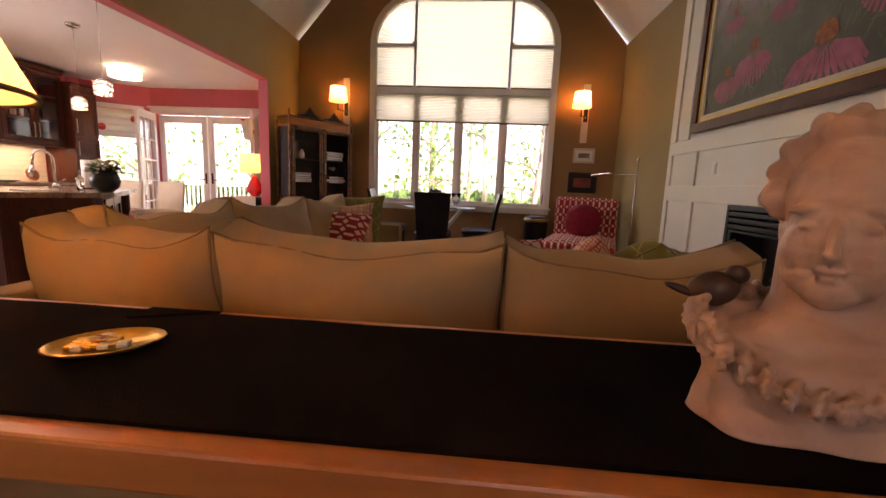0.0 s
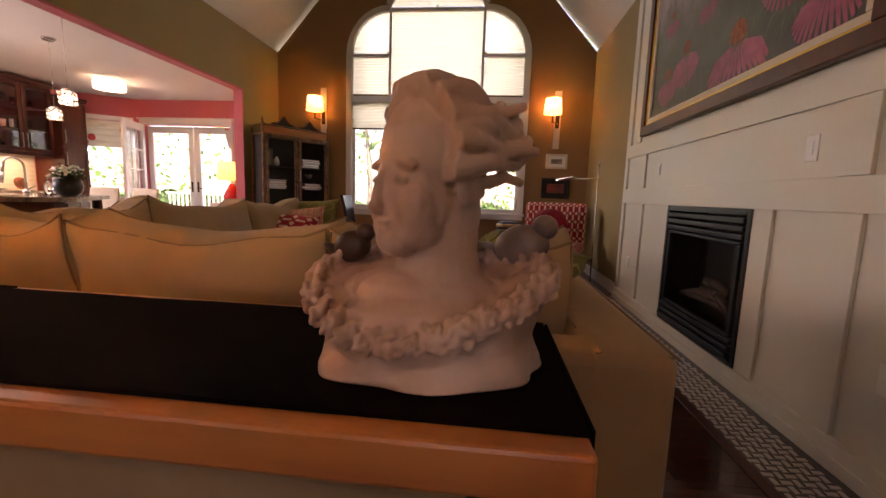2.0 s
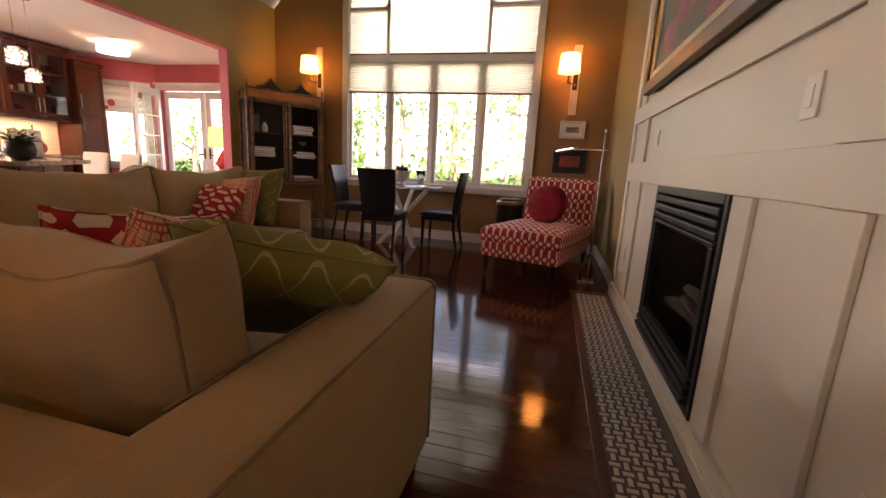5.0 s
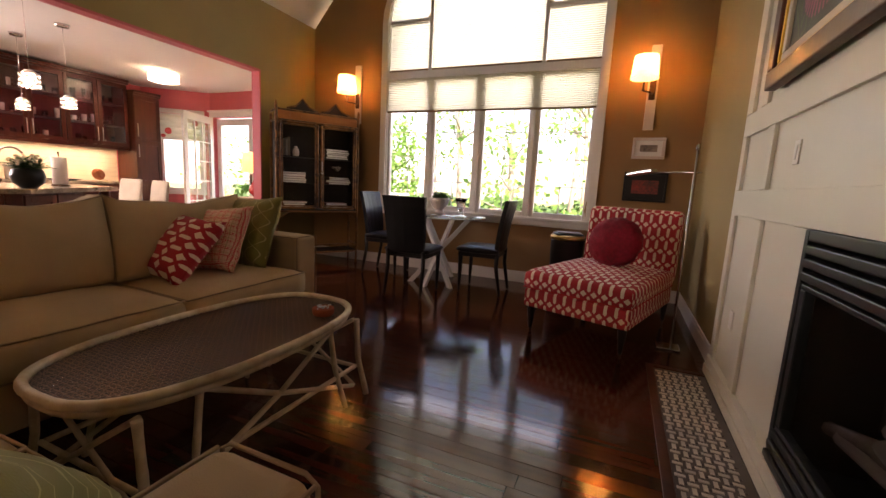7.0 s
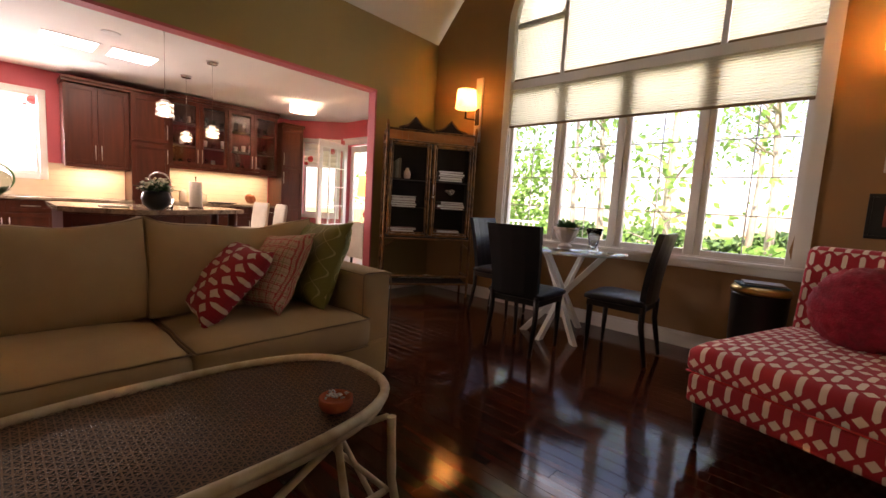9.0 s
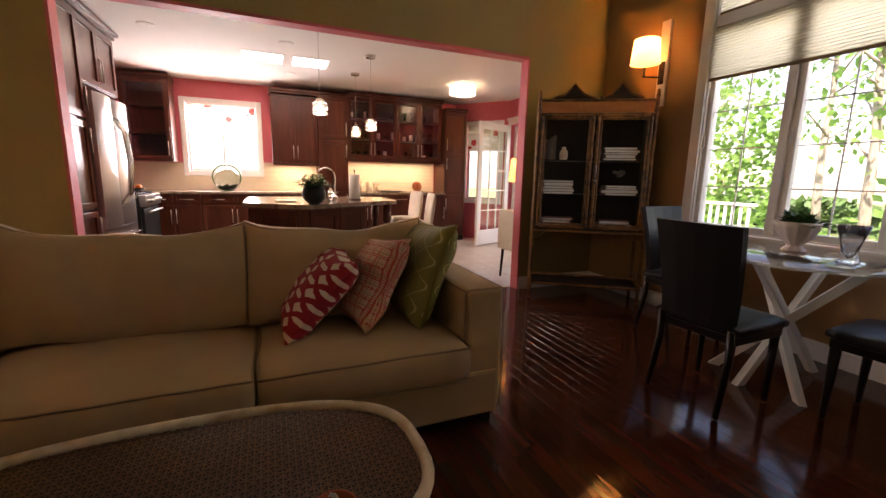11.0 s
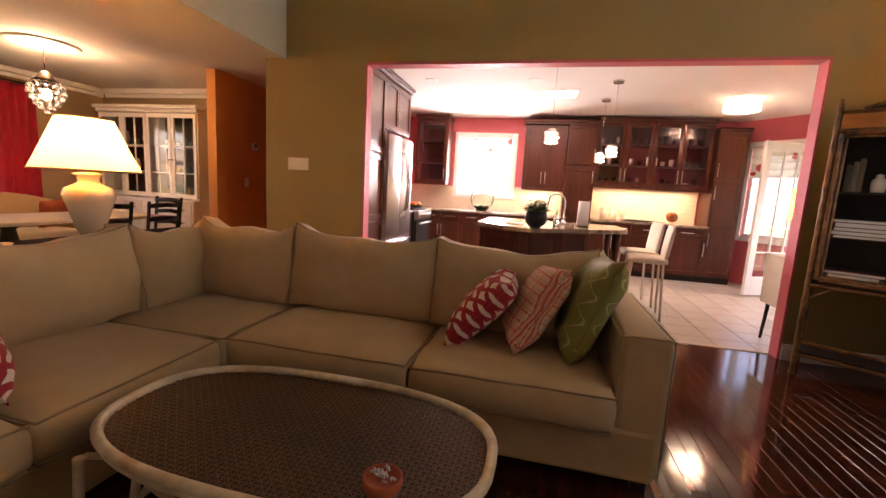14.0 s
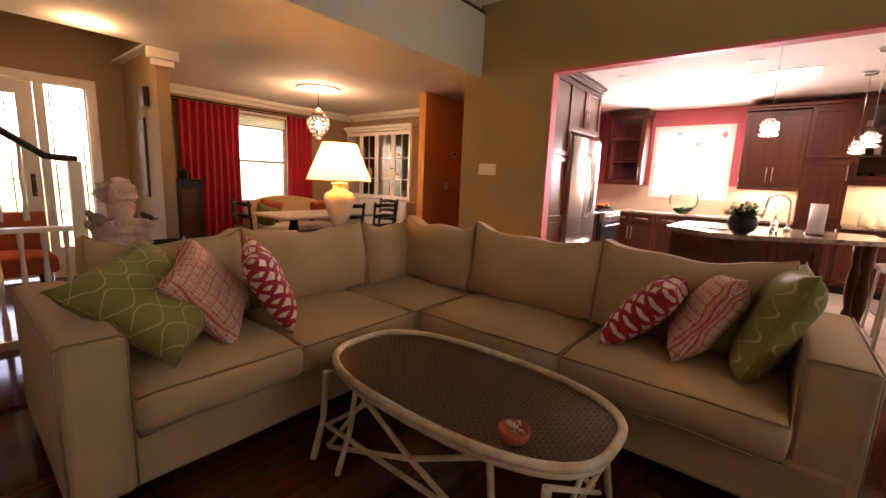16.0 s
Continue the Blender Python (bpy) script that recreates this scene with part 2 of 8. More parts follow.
M["log"] = mat("grey_ceramic_log", (0.09, 0.06, 0.04), 0.9, dark=(0.05, 0.035, 0.03), scale=12, bump=0.6, bump_scale=30)
M["granite"] = mat("speckled_granite", (0.46, 0.37, 0.27), 0.14, dark=(0.10, 0.07, 0.05), scale=70)
M["backsplash"] = mat("cream_wall_tile", (0.72, 0.62, 0.46), 0.25, dark=(0.64, 0.54, 0.39), scale=6)
M["copper"] = mat("copper", (0.60, 0.24, 0.12), 0.3, 0.9, dark=(0.35, 0.10, 0.05), scale=18)
M["red"] = mat("red_ceramic", (0.62, 0.05, 0.05), 0.25, dark=(0.5, 0.035, 0.035), scale=8)
M["curtain"] = mat("crimson_curtain", (0.42, 0.008, 0.025), 0.8, dark=(0.3, 0.005, 0.015), scale=10, bump=0.2, bump_scale=200, sheen=0.05)
M["velvet"] = mat("crimson_shag", (0.30, 0.005, 0.022), 0.95, dark=(0.15, 0.003, 0.010), scale=40, bump=0.9, bump_scale=90, sheen=0.05)
M["ceramic"] = mat("cream_ceramic", (0.75, 0.66, 0.50), 0.2, dark=(0.66, 0.56, 0.40), scale=5)
M["whitepot"] = mat("white_glazed_ceramic", (0.72, 0.62, 0.56), 0.25, dark=(0.64, 0.54, 0.48), scale=6)
M["leaf"] = mat("green_leaf", (0.055, 0.16, 0.03), 0.45, dark=(0.02, 0.07, 0.015), scale=25, vary=0.3)
M["outleaf"] = translucent_material("garden_foliage", (0.17, 0.34, 0.09), 0.55)
M["hedgeleaf"] = mat("cedar_foliage", (0.08, 0.17, 0.045), 0.6, dark=(0.04, 0.10, 0.025), scale=3)
M["flower"] = mat("cream_flower", (0.72, 0.70, 0.55), 0.6, dark=(0.5, 0.5, 0.3), scale=30)
M["bark"] = mat("tree_bark", (0.42, 0.38, 0.31), 0.9, dark=(0.20, 0.17, 0.13), scale=12, stretch=(3, 3, 0.5), bump=0.8, bump_scale=20)
M["grass"] = mat("lawn_ground", (0.20, 0.26, 0.09), 0.9, dark=(0.14, 0.19, 0.06), scale=3, bump=0.6, bump_scale=40)
M["deck"] = mat("grey_deck_board", (0.35, 0.32, 0.28), 0.7, dark=(0.25, 0.22, 0.19), scale=8)
M["paper"] = mat("white_paper", (0.80, 0.79, 0.75), 0.7, dark=(0.74, 0.73, 0.69), scale=10)
M["fabricwhite"] = mat("off_white_fabric", (0.68, 0.60, 0.48), 0.85, dark=(0.6, 0.52, 0.4), scale=10, bump=0.3, bump_scale=400)
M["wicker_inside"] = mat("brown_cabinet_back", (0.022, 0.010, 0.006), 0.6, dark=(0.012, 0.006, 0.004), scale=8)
M["plastic"] = mat("white_plastic", (0.78, 0.75, 0.68), 0.35)
M["dullred"] = mat("terracotta_fabric", (0.42, 0.10, 0.035), 0.85, dark=(0.34, 0.07, 0.025), scale=10, bump=0.3, bump_scale=300)
M["photo"] = mat("print_of_red_flowers", (0.45, 0.06, 0.04), 0.5, dark=(0.04, 0.03, 0.03), scale=40)
M["photo2"] = mat("print_of_grey_scene", (0.45, 0.35, 0.28), 0.5, dark=(0.06, 0.05, 0.05), scale=50)
M["glass"] = glass_material("clear_glass")
M["tableglass"] = glass_material("green_edged_glass", (0.86, 0.97, 0.92))
M["pane"] = pane_material("window_pane")
M["dullpane"] = pane_material("anti_glare_glass", strength=0.035)
M["blind"] = translucent_material("cream_pleated_fabric", (0.68, 0.65, 0.52), 0.5)
M["shade"] = translucent_material("cream_lamp_shade", (0.86, 0.63, 0.34), 0.42)
M["shade_white"] = translucent_material("white_glass_shade", (0.9, 0.88, 0.84), 0.6)
M["trellis"] = pattern("red_trellis_cotton", (0.70, 0.56, 0.44), (0.36, 0.012, 0.022), "trellis", 0.16, 0.185)
M["trellis_big"] = pattern("red_trellis_upholstery", (0.72, 0.58, 0.46), (0.38, 0.014, 0.022), "trellis", 0.15, 0.175)
M["plaid"] = pattern("pink_plaid_wool", (0.62, 0.44, 0.30), (0.50, 0.07, 0.05), "plaid", 0.050, line2=(0.30, 0.22, 0.08))
M["silk"] = pattern("green_silk", (0.185, 0.165, 0.028), (0.38, 0.34, 0.13), "ogee", 0.12, 0.045, rough=0.68)
M["floral"] = mat("floral_roman_shade", (0.60, 0.52, 0.40), 0.85, dark=(0.42, 0.02, 0.03), scale=9)
M["bulb"] = mat("lit_bulb", (1.0, 0.80, 0.5), 0.5, emit=5)
M["glowing_pane"] = mat("glowing_pane", (0.93, 0.97, 1.0), 0.5, emit=3.5)
M["bulb_white"] = mat("lit_diffuser", (1.0, 0.90, 0.74), 0.5, emit=2)

# ---- mesh helpers ----


def add_box(bm, x0, x1, y0, y1, z0, z1, bevel=0.0, seg=2):
    v = [bm.verts.new((x, y, z)) for z in (z0, z1) for y in (y0, y1) for x in (x0, x1)]
    fs = [bm.faces.new([v[i] for i in q]) for q in ((0, 2, 3, 1), (4, 5, 7, 6), (0, 1, 5, 4), (2, 6, 7, 3), (0, 4, 6, 2), (1, 3, 7, 5))]
    if bevel:
        bevel = min(bevel, 0.45 * min(abs(x1 - x0), abs(y1 - y0), abs(z1 - z0)))
        edges = list({e for f in fs for e in f.edges})
        bmesh.ops.bevel(bm, geom=edges, offset=bevel, segments=seg, affect="EDGES", profile=0.5)
    return bm


def box(*a, **k):
    return add_box(bmesh.new(), *a, **k)


def add_prism(bm, outline, z0, z1):
    """An upright prism over a flat outline."""
    low = [bm.verts.new((x, y, z0)) for x, y in outline]
    high = [bm.verts.new((x, y, z1)) for x, y in outline]
    n = len(outline)
    bm.faces.new(low[::-1])
    bm.faces.new(high)
    for i in range(n):
        bm.faces.new((low[i], low[(i + 1) % n], high[(i + 1) % n], high[i]))
    bmesh.ops.recalc_face_normals(bm, faces=bm.faces)
    return bm


def add_lathe(bm, profile, seg=24, at=(0, 0, 0), flute=0.0, lobes=0, sx=1.0, sy=1.0):
    rings = []
    for r, z in profile:
        ring = []
        for i in range(seg):
            a = 2 * math.pi * i / seg
            rr = r * (1 + flute * math.cos(lobes * a))
            ring.append(bm.verts.new((at[0] + sx * rr * math.cos(a), at[1] + sy * rr * math.sin(a), at[2] + z)))
        rings.append(ring)
    for a, b in zip(rings, rings[1:]):
        for i in range(seg):
            f = bm.faces.new((a[i], a[(i + 1) % seg], b[(i + 1) % seg], b[i]))
            f.smooth = True
    if profile[0][0] > 0.002:
        bm.faces.new(rings[0][::-1])
    if profile[-1][0] > 0.002:
        bm.faces.new(rings[-1])
    return bm


def lathe(profile, seg=24, **k):
    return add_lathe(bmesh.new(), profile, seg, **k)


def add_tube(bm, points, radius, seg=8, closed=False, knots=0.0, gap=0.12, taper=1.0):
    """A round rod along points; knots swells it now and then, as bamboo and rattan do."""
    pts = [Vector(p) for p in points]
    if knots and not closed:
        fine = []
        for a, b in zip(pts, pts[1:]):
            n = max(1, int((b - a).length / (gap / 4)))
            fine += [a.lerp(b, i / n) for i in range(n)]
        pts = fine + [pts[-1]]
    n = len(pts)
    rings = []
    side = None
    for i, p in enumerate(pts):
        if closed:
            d = (pts[(i + 1) % n] - pts[i - 1]).normalized()
        else:
            d = (pts[min(i + 1, n - 1)] - pts[max(i - 1, 0)]).normalized()
        if side is None:
            side = d.orthogonal().normalized()
        side = (side - d * side.dot(d)).normalized()
        up = d.cross(side)
        r = radius * (1 + (knots if knots and i % 4 == 0 else 0)) * (1 + (taper - 1) * i / max(1, n - 1))
        rings.append([bm.verts.new(p + side * (r * math.cos(2 * math.pi * j / seg)) + up * (r * math.sin(2 * math.pi * j / seg))) for j in range(seg)])
    pairs = list(zip(rings, rings[1:])) + ([(rings[-1], rings[0])] if closed else [])
    for a, b in pairs:
        for j in range(seg):
            bm.faces.new((a[j], a[(j + 1) % seg], b[(j + 1) % seg], b[j])).smooth = True
    if not closed:
        bm.faces.new(rings[0][::-1])
        bm.faces.new(rings[-1])
    return bm


def tube(points, radius, **k):
    return add_tube(bmesh.new(), points, radius, **k)


def add_ball(bm, at, size, seg=16, rings=10, rot=None):
    m = Matrix.LocRotScale(at, rot, size)
    top, low = bm.verts.new(m @ Vector((0, 0, 1))), bm.verts.new(m @ Vector((0, 0, -1)))
    rows = []
    for i in range(1, rings):
        p = math.pi * i / rings
        rows.append([bm.verts.new(m @ Vector((math.sin(p) * math.cos(2 * math.pi * j / seg), math.sin(p) * math.sin(2 * math.pi * j / seg), math.cos(p)))) for j in range(seg)])
    for j in range(seg):
        k = (j + 1) % seg
        bm.faces.new((top, rows[0][j], rows[0][k])).smooth = True
        bm.faces.new((low, rows[-1][k], rows[-1][j])).smooth = True
        for a, b in zip(rows, rows[1:]):
            bm.faces.new((a[j], b[j], b[k], a[k])).smooth = True
    return bm


def box_uv(bm):
    layer = bm.loops.layers.uv.verify()
    bm.normal_update()
    for f in bm.faces:
        n = f.normal
        ax = max(range(3), key=lambda i: abs(n[i]))
        for loop in f.loops:
            c = loop.vert.co
            loop[layer].uv = ((c.y, c.z) if ax == 0 else (c.x, c.z) if ax == 1 else (c.x, c.y))


def part(name, bm, material, parent=None, label="", smooth=False, kind="", pose_at=None):
    me = bpy.data.meshes.new(name)
    box_uv(bm)
    if smooth:
        for f in bm.faces:
            f.smooth = True
    bm.to_mesh(me)
    bm.free()
    me.materials.append(M[material] if isinstance(material, str) else material)
    ob = new(name, me)
    if parent is not None:
        ob.parent = parent
    if pose_at is not None:
        ob.matrix_basis = pose_at
    return tagged(ob, label=label, kind=kind)


def thing(name, at, label, category, rz=0.0, group=""):
    ob = new(name)
    ob.empty_display_size = 0.1
    ob.matrix_basis = pose(at[0], at[1], at[2], 0, 0, rz)
    return tagged(ob, label=label, category=category, group=group)


def structure(name, bm, material, label="", parent=None):
    return part(name, bm, material, parent, label, kind="structure")

# ---- the rooms ----
XW, XE, YN, TOP = -1.83, 3.06, 7.466, 3.2
RIDGE = (0.615, 5.95)
KW, KTOP, KY0 = -5.78, 2.6, 1.85
UNDER = 2.46

ground = structure("ground", box(-60, 60, -60, 60, -0.62, -0.55), "grass", "sunlit lawn and garden ground round the house")
floor = structure("floor", box(XW - 0.13, XE, -3.3, YN, -0.12, -0.012), "gap", "dark red polished strip wood floor of the living room")
kitchen_floor = structure("floor", box(KW, XW - 0.13, KY0, 8.2, -0.12, -0.012), "grout", "cream square tile floor of the kitchen")
dining_floor = structure("floor", box(-4.4, XW - 0.13, -3.3, KY0 - 0.12, -0.12, 0), "oakfloor", "dark red wood floor of the dining room")


def wall_with_hole(name, axis, at, thick, a0, a1, z1, holes, material, label):
    """An upright wall along x (axis x) or y, from a0 to a1, with oblong openings (b0, b1, c0, c1)."""
    bm = bmesh.new()
    cuts = sorted({a0, a1, *[h[0] for h in holes], *[h[1] for h in holes]})
    for u0, u1 in zip(cuts, cuts[1:]):
        spans, z = [], 0.0
        for h in sorted((h for h in holes if h[0] <= u0 + 1e-6 and h[1] >= u1 - 1e-6), key=lambda h: h[2]):
            if h[2] > z:
                spans.append((z, h[2]))
            z = h[3]
        if z < z1:
            spans.append((z, z1))
        for s0, s1 in spans:
            if axis == "x":
                add_box(bm, u0, u1, at, at + thick, s0, s1)
            else:
                add_box(bm, at, at + thick, u0, u1, s0, s1)
    return structure(name, bm, material, label)


# window wall, with the arched opening cut through the gable
WX0, WX1, WZ0, SPRING, CX0, CX1, CZ = -0.62, 2.04, 0.80, 3.16, -0.01, 1.40, 3.84
CXM = (CX0 + CX1) / 2


def arc(cx, cz, rx, rz, a0, a1, n):
    return [(cx + rx * math.cos(radians(a0 + (a1 - a0) * i / n)), cz + rz * math.sin(radians(a0 + (a1 - a0) * i / n))) for i in range(n + 1)]


def window_outline(g=0.0):
    """The Palladian outline, widened by g: straight sides, a quarter round over each side light, a low arch over the middle."""
    left = arc(CX0 - 0.02, SPRING, CX0 - 0.02 - WX0 + g, CZ - SPRING - 0.05 + g, 180, 90, 8)
    mid = arc(CXM, CZ, (CX1 - CX0) / 2 + g, 0.36 + g, 172, 8, 12)
    right = arc(CX1 + 0.02, SPRING, WX1 - CX1 - 0.02 + g, CZ - SPRING - 0.05 + g, 90, 0, 8)
    return [(WX0 - g, WZ0 - g)] + left + mid + right + [(WX1 + g, WZ0 - g)]


def ring_mesh(inner, outer, y0, y1):
    bm = bmesh.new()
    n = len(inner)
    rows = [[bm.verts.new((x, y, z)) for x, z in line] for line, y in ((inner, y0), (outer, y0), (outer, y1), (inner, y1))]
    for i in range(n):
        j = (i + 1) % n
        for a, b in ((0, 1), (1, 2), (2, 3), (3, 0)):
            bm.faces.new((rows[a][i], rows[a][j], rows[b][j], rows[b][i]))
    bmesh.ops.recalc_face_normals(bm, faces=bm.faces)
    return bm


def gable_outer(points):
    """For each point of the opening, the point of the wall's rim in the same direction from the middle."""
    rim = []
    cx, cz = CXM, 2.2
    corners = [(XW, -0.1), (XW, TOP), RIDGE, (XE, TOP), (XE, -0.1)]
    for x, z in points:
        dx, dz = x - cx, z - cz
        best = None
        for (ax, az), (bx, bz) in zip(corners, corners[1:] + corners[:1]):
            ex, ez = bx - ax, bz - az
            det = dx * -ez + dz * ex
            if abs(det) < 1e-9:
                continue
            s = ((ax - cx) * -ez + (az - cz) * ex) / det
            u = (dx * (az - cz) - dz * (ax - cx)) / det
            if s > 0 and -1e-6 <= u <= 1 + 1e-6 and (best is None or s < best):
                best = s
        rim.append((cx + dx * best, cz + dz * best))
    return rim


def north_wall():
    base = window_outline()
    dense = []
    for (ax, az), (bx, bz) in zip(base, base[1:] + base[:1]):
        n = max(1, int(math.hypot(bx - ax, bz - az) / 0.15))
        dense += [(ax + (bx - ax) * i / n, az + (bz - az) * i / n) for i in range(n)]
    # rays to the wall's own corners, so that these stay sharp
    cx, cz = CXM, 2.2
    for px, pz in ((XW, -0.1), (XW, TOP), RIDGE, (XE, TOP), (XE, -0.1)):
        want = math.atan2(pz - cz, px - cx)
        i = min(range(len(dense)), key=lambda k: abs(math.remainder(math.atan2(dense[k][1] - cz, dense[k][0] - cx) - want, 2 * math.pi)))
        r = math.hypot(dense[i][0] - cx, dense[i][1] - cz)
        dense[i] = (cx + r * math.cos(want), cz + r * math.sin(want))
    return structure("wall_north", ring_mesh(dense, gable_outer(dense), YN, YN + 0.16), "brown", "warm brown painted gable wall round the arched window")


north_wall()
wall_with_hole("wall_west", "y", XW - 0.12, 0.12, 1.595, YN + 0.16, TOP, [(2.695, 6.48, 0, 2.40)], "olive", "olive tan painted wall with a wide opening to the kitchen")
wall_with_hole("wall_east", "y", XE, 0.12, -3.4, YN + 0.16, TOP, [(3.375, 4.405, 0.135, 1.015)], "olive", "olive tan painted side wall by the fireplace")


def vault(x_low, name):
    bm = bmesh.new()
    for dy0, dy1 in ((-3.4, YN + 0.16),):
        low, high = (x_low, TOP), RIDGE
        vs = [bm.verts.new(p) for p in ((low[0], dy0, low[1]), (low[0], dy1, low[1]), (high[0], dy1, high[1]), (high[0], dy0, high[1]))]
        ws = [bm.verts.new(v.co + Vector((0, 0, 0.12))) for v in vs]
        bm.faces.new(vs)
        bm.faces.new(ws[::-1])
        for i in range(4):
            bm.faces.new((vs[i], vs[(i + 1) % 4], ws[(i + 1) % 4], ws[i]))
    bmesh.ops.recalc_face_normals(bm, faces=bm.faces)
    return structure(name, bm, "ceiling", "white sloping side of the vaulted ceiling")


vault(XW - 0.12, "ceiling")
vault(XE + 0.12, "ceiling")
structure("wall_south", box(XW - 0.12, XE, -3.5, -3.4, 2.4, 6.0), "taupe", "tan painted wall high over the entry")
structure("wall_west", box(XW - 0.12, XW, -3.4, 1.595, 2.75, TOP), "taupe", "tan painted wall over the upper landing")

# coral pink lining of the opening
for bm in (box(XW - 0.125, XW + 0.004, 2.69, 2.71, 0, 2.40), box(XW - 0.125, XW + 0.004, 6.465, 6.485, 0, 2.40), box(XW - 0.125, XW + 0.004, 2.71, 6.465, 2.38, 2.405)):
    structure("trim", bm, "pink", "coral pink lining of the kitchen opening")

# the landing over the entry
structure("ceiling", box(XW, XE, 0.0, 1.79, UNDER, UNDER + 0.02), "ceiling", "smooth pinkish white ceiling under the landing")
structure("ceiling", box(-4.4, 0.80, -2.35, 0.0, UNDER, UNDER + 0.02), "ceiling", "smooth white ceiling of the dining room")
structure("ceiling", box(-4.4, XW - 0.12, 0.0, 1.85, UNDER, UNDER + 0.02), "ceiling", "white ceiling of the passage")
structure("ceiling", box(XW - 0.12, XW, 0.0, 1.595, UNDER, UNDER + 0.02), "ceiling", "white ceiling strip beside the landing")
structure("ceiling", box(0.80, XE, -0.33, 0.0, UNDER, UNDER + 0.02), "ceiling", "white ceiling edge over the entry")
structure("wall_loft", box(XW, XE, 1.79, 1.83, UNDER - 0.01, 3.10), "fascia", "pale front of the upper landing")
structure("wall_loft", box(XW, XE, -0.33, -0.29, UNDER + 0.02, 2.75), "taupe", "tan back edge of the upper landing")
structure("floor_upper", box(XW, XE, -0.29, 1.79, 2.70, 2.75), "oakfloor", "wood floor of the upper landing")

# kitchen shell
wall_with_hole("wall_kitchen_west", "y", KW - 0.12, 0.12, KY0, 7.5, KTOP, [(2.86, 3.86, 1.21, 2.25)], "pink", "coral pink kitchen wall with the shaded window")
structure("wall_kitchen_south", box(KW, XW - 0.12, KY0 - 0.12, KY0, 0, KTOP), "pink", "coral pink kitchen wall behind the refrigerator")
wall_with_hole("wall_kitchen_north", "x", 8.15, 0.14, -4.9, XW - 0.12, KTOP, [(-4.82, -2.95, 0, 2.16)], "pink", "coral pink wall with the glazed patio doors")
structure("wall_kitchen_east", box(XW - 0.135, XW - 0.121, 6.49, 8.15, 0, KTOP), "pink", "coral pink back of the living room wall")
structure("wall_kitchen_east", box(XW - 0.135, XW - 0.121, 1.85, 2.685, 0, KTOP), "pink", "coral pink back of the living room wall")
structure("wall_over_opening", box(XW - 0.135, XW - 0.121, 2.685, 6.49, 2.42, KTOP), "pink", "coral pink band over the opening")
kc = bmesh.new()
add_prism(kc, [(KW - 0.1, KY0 - 0.1), (XW - 0.12, KY0 - 0.1), (XW - 0.12, 8.25), (-4.9, 8.25), (KW - 0.1, 7.5)], KTOP, KTOP + 0.1)
structure("ceiling", kc, "ceiling", "bright white flat kitchen ceiling")
# slanted bay wall, built along its own x axis
BAY = Matrix.Translation((-5.78, 7.45, 0)) @ Matrix.Rotation(math.atan2(0.70, 0.88), 4, "Z")
bay = bmesh.new()
for a in ((0, 0.28, 0, 0.14, 0, KTOP), (0.95, 1.14, 0, 0.14, 0, KTOP), (0.28, 0.95, 0, 0.14, 0, 0.78), (0.28, 0.95, 0, 0.14, 2.18, KTOP)):
    add_box(bay, *a)
part("wall_bay", bay, "pink", None, "coral pink slanted wall with a narrow window", kind="structure", pose_at=BAY)

# dining room and entry shell
built = set(scene.objects)
wall_with_hole("wall_dining_south", "x", -2.35, 0.12, -3.2, 0.8, UNDER, [(-1.66, -0.80, 0.78, 2.20)], "taupe", "tan dining room wall with a tall window")
structure("wall_dining_west", box(-3.17, -3.05, -2.35, 0.58, 0, UNDER), "taupe", "tan dining room wall behind the hutch")
structure("wall_orange", box(-4.3, -2.05, 0.58, 0.70, 0, UNDER), "orange", "orange painted passage wall with a thermostat")
structure("wall_passage", box(-4.4, -4.3, 0.58, 1.85, 0, UNDER), "taupe", "tan wall at the end of the passage")
structure("wall_entry_west", box(0.68, 0.80, -2.35, -0.42, 0, 4.6), "taupe", "tan wall between entry and dining room")
wall_with_hole("wall_entry_south", "x", -1.72, 0.12, 0.80, XE, 4.6, [(1.15, 2.55, 0, 2.13)], "taupe", "tan entry wall round the front door")

def moved_west(before):
    """Sets what was built since then 10 cm further west, as the dining room and the entry lie."""
    for ob in set(scene.objects) - before:
        if ob.parent is None:
            ob.matrix_basis = pose(-0.10, 0, 0) @ ob.matrix_basis


moved_west(built)

# baseboards
def baseboard(x0, x1, y0, y1, label="white moulded baseboard"):
    bm = bmesh.new()
    add_box(bm, x0, x1, y0, y1, 0, 0.105)
    if x1 - x0 > y1 - y0:
        add_box(bm, x0, x1, (y0 + 0.005 if y1 > 7 else y0), (y1 if y1 > 7 else y1 - 0.005), 0.1055, 0.135, 0.004)
    else:
        add_box(bm, x0, x1 - 0.005, y0, y1, 0.1055, 0.135, 0.004)
    return structure("baseboard", bm, "white", label)


baseboard(XW, XE, YN - 0.018, YN)
baseboard(XW, XW + 0.018, 6.486, YN - 0.02)
baseboard(XW, XW + 0.018, 1.595, 2.69)
baseboard(XE - 0.018, XE, 5.62, YN - 0.02)

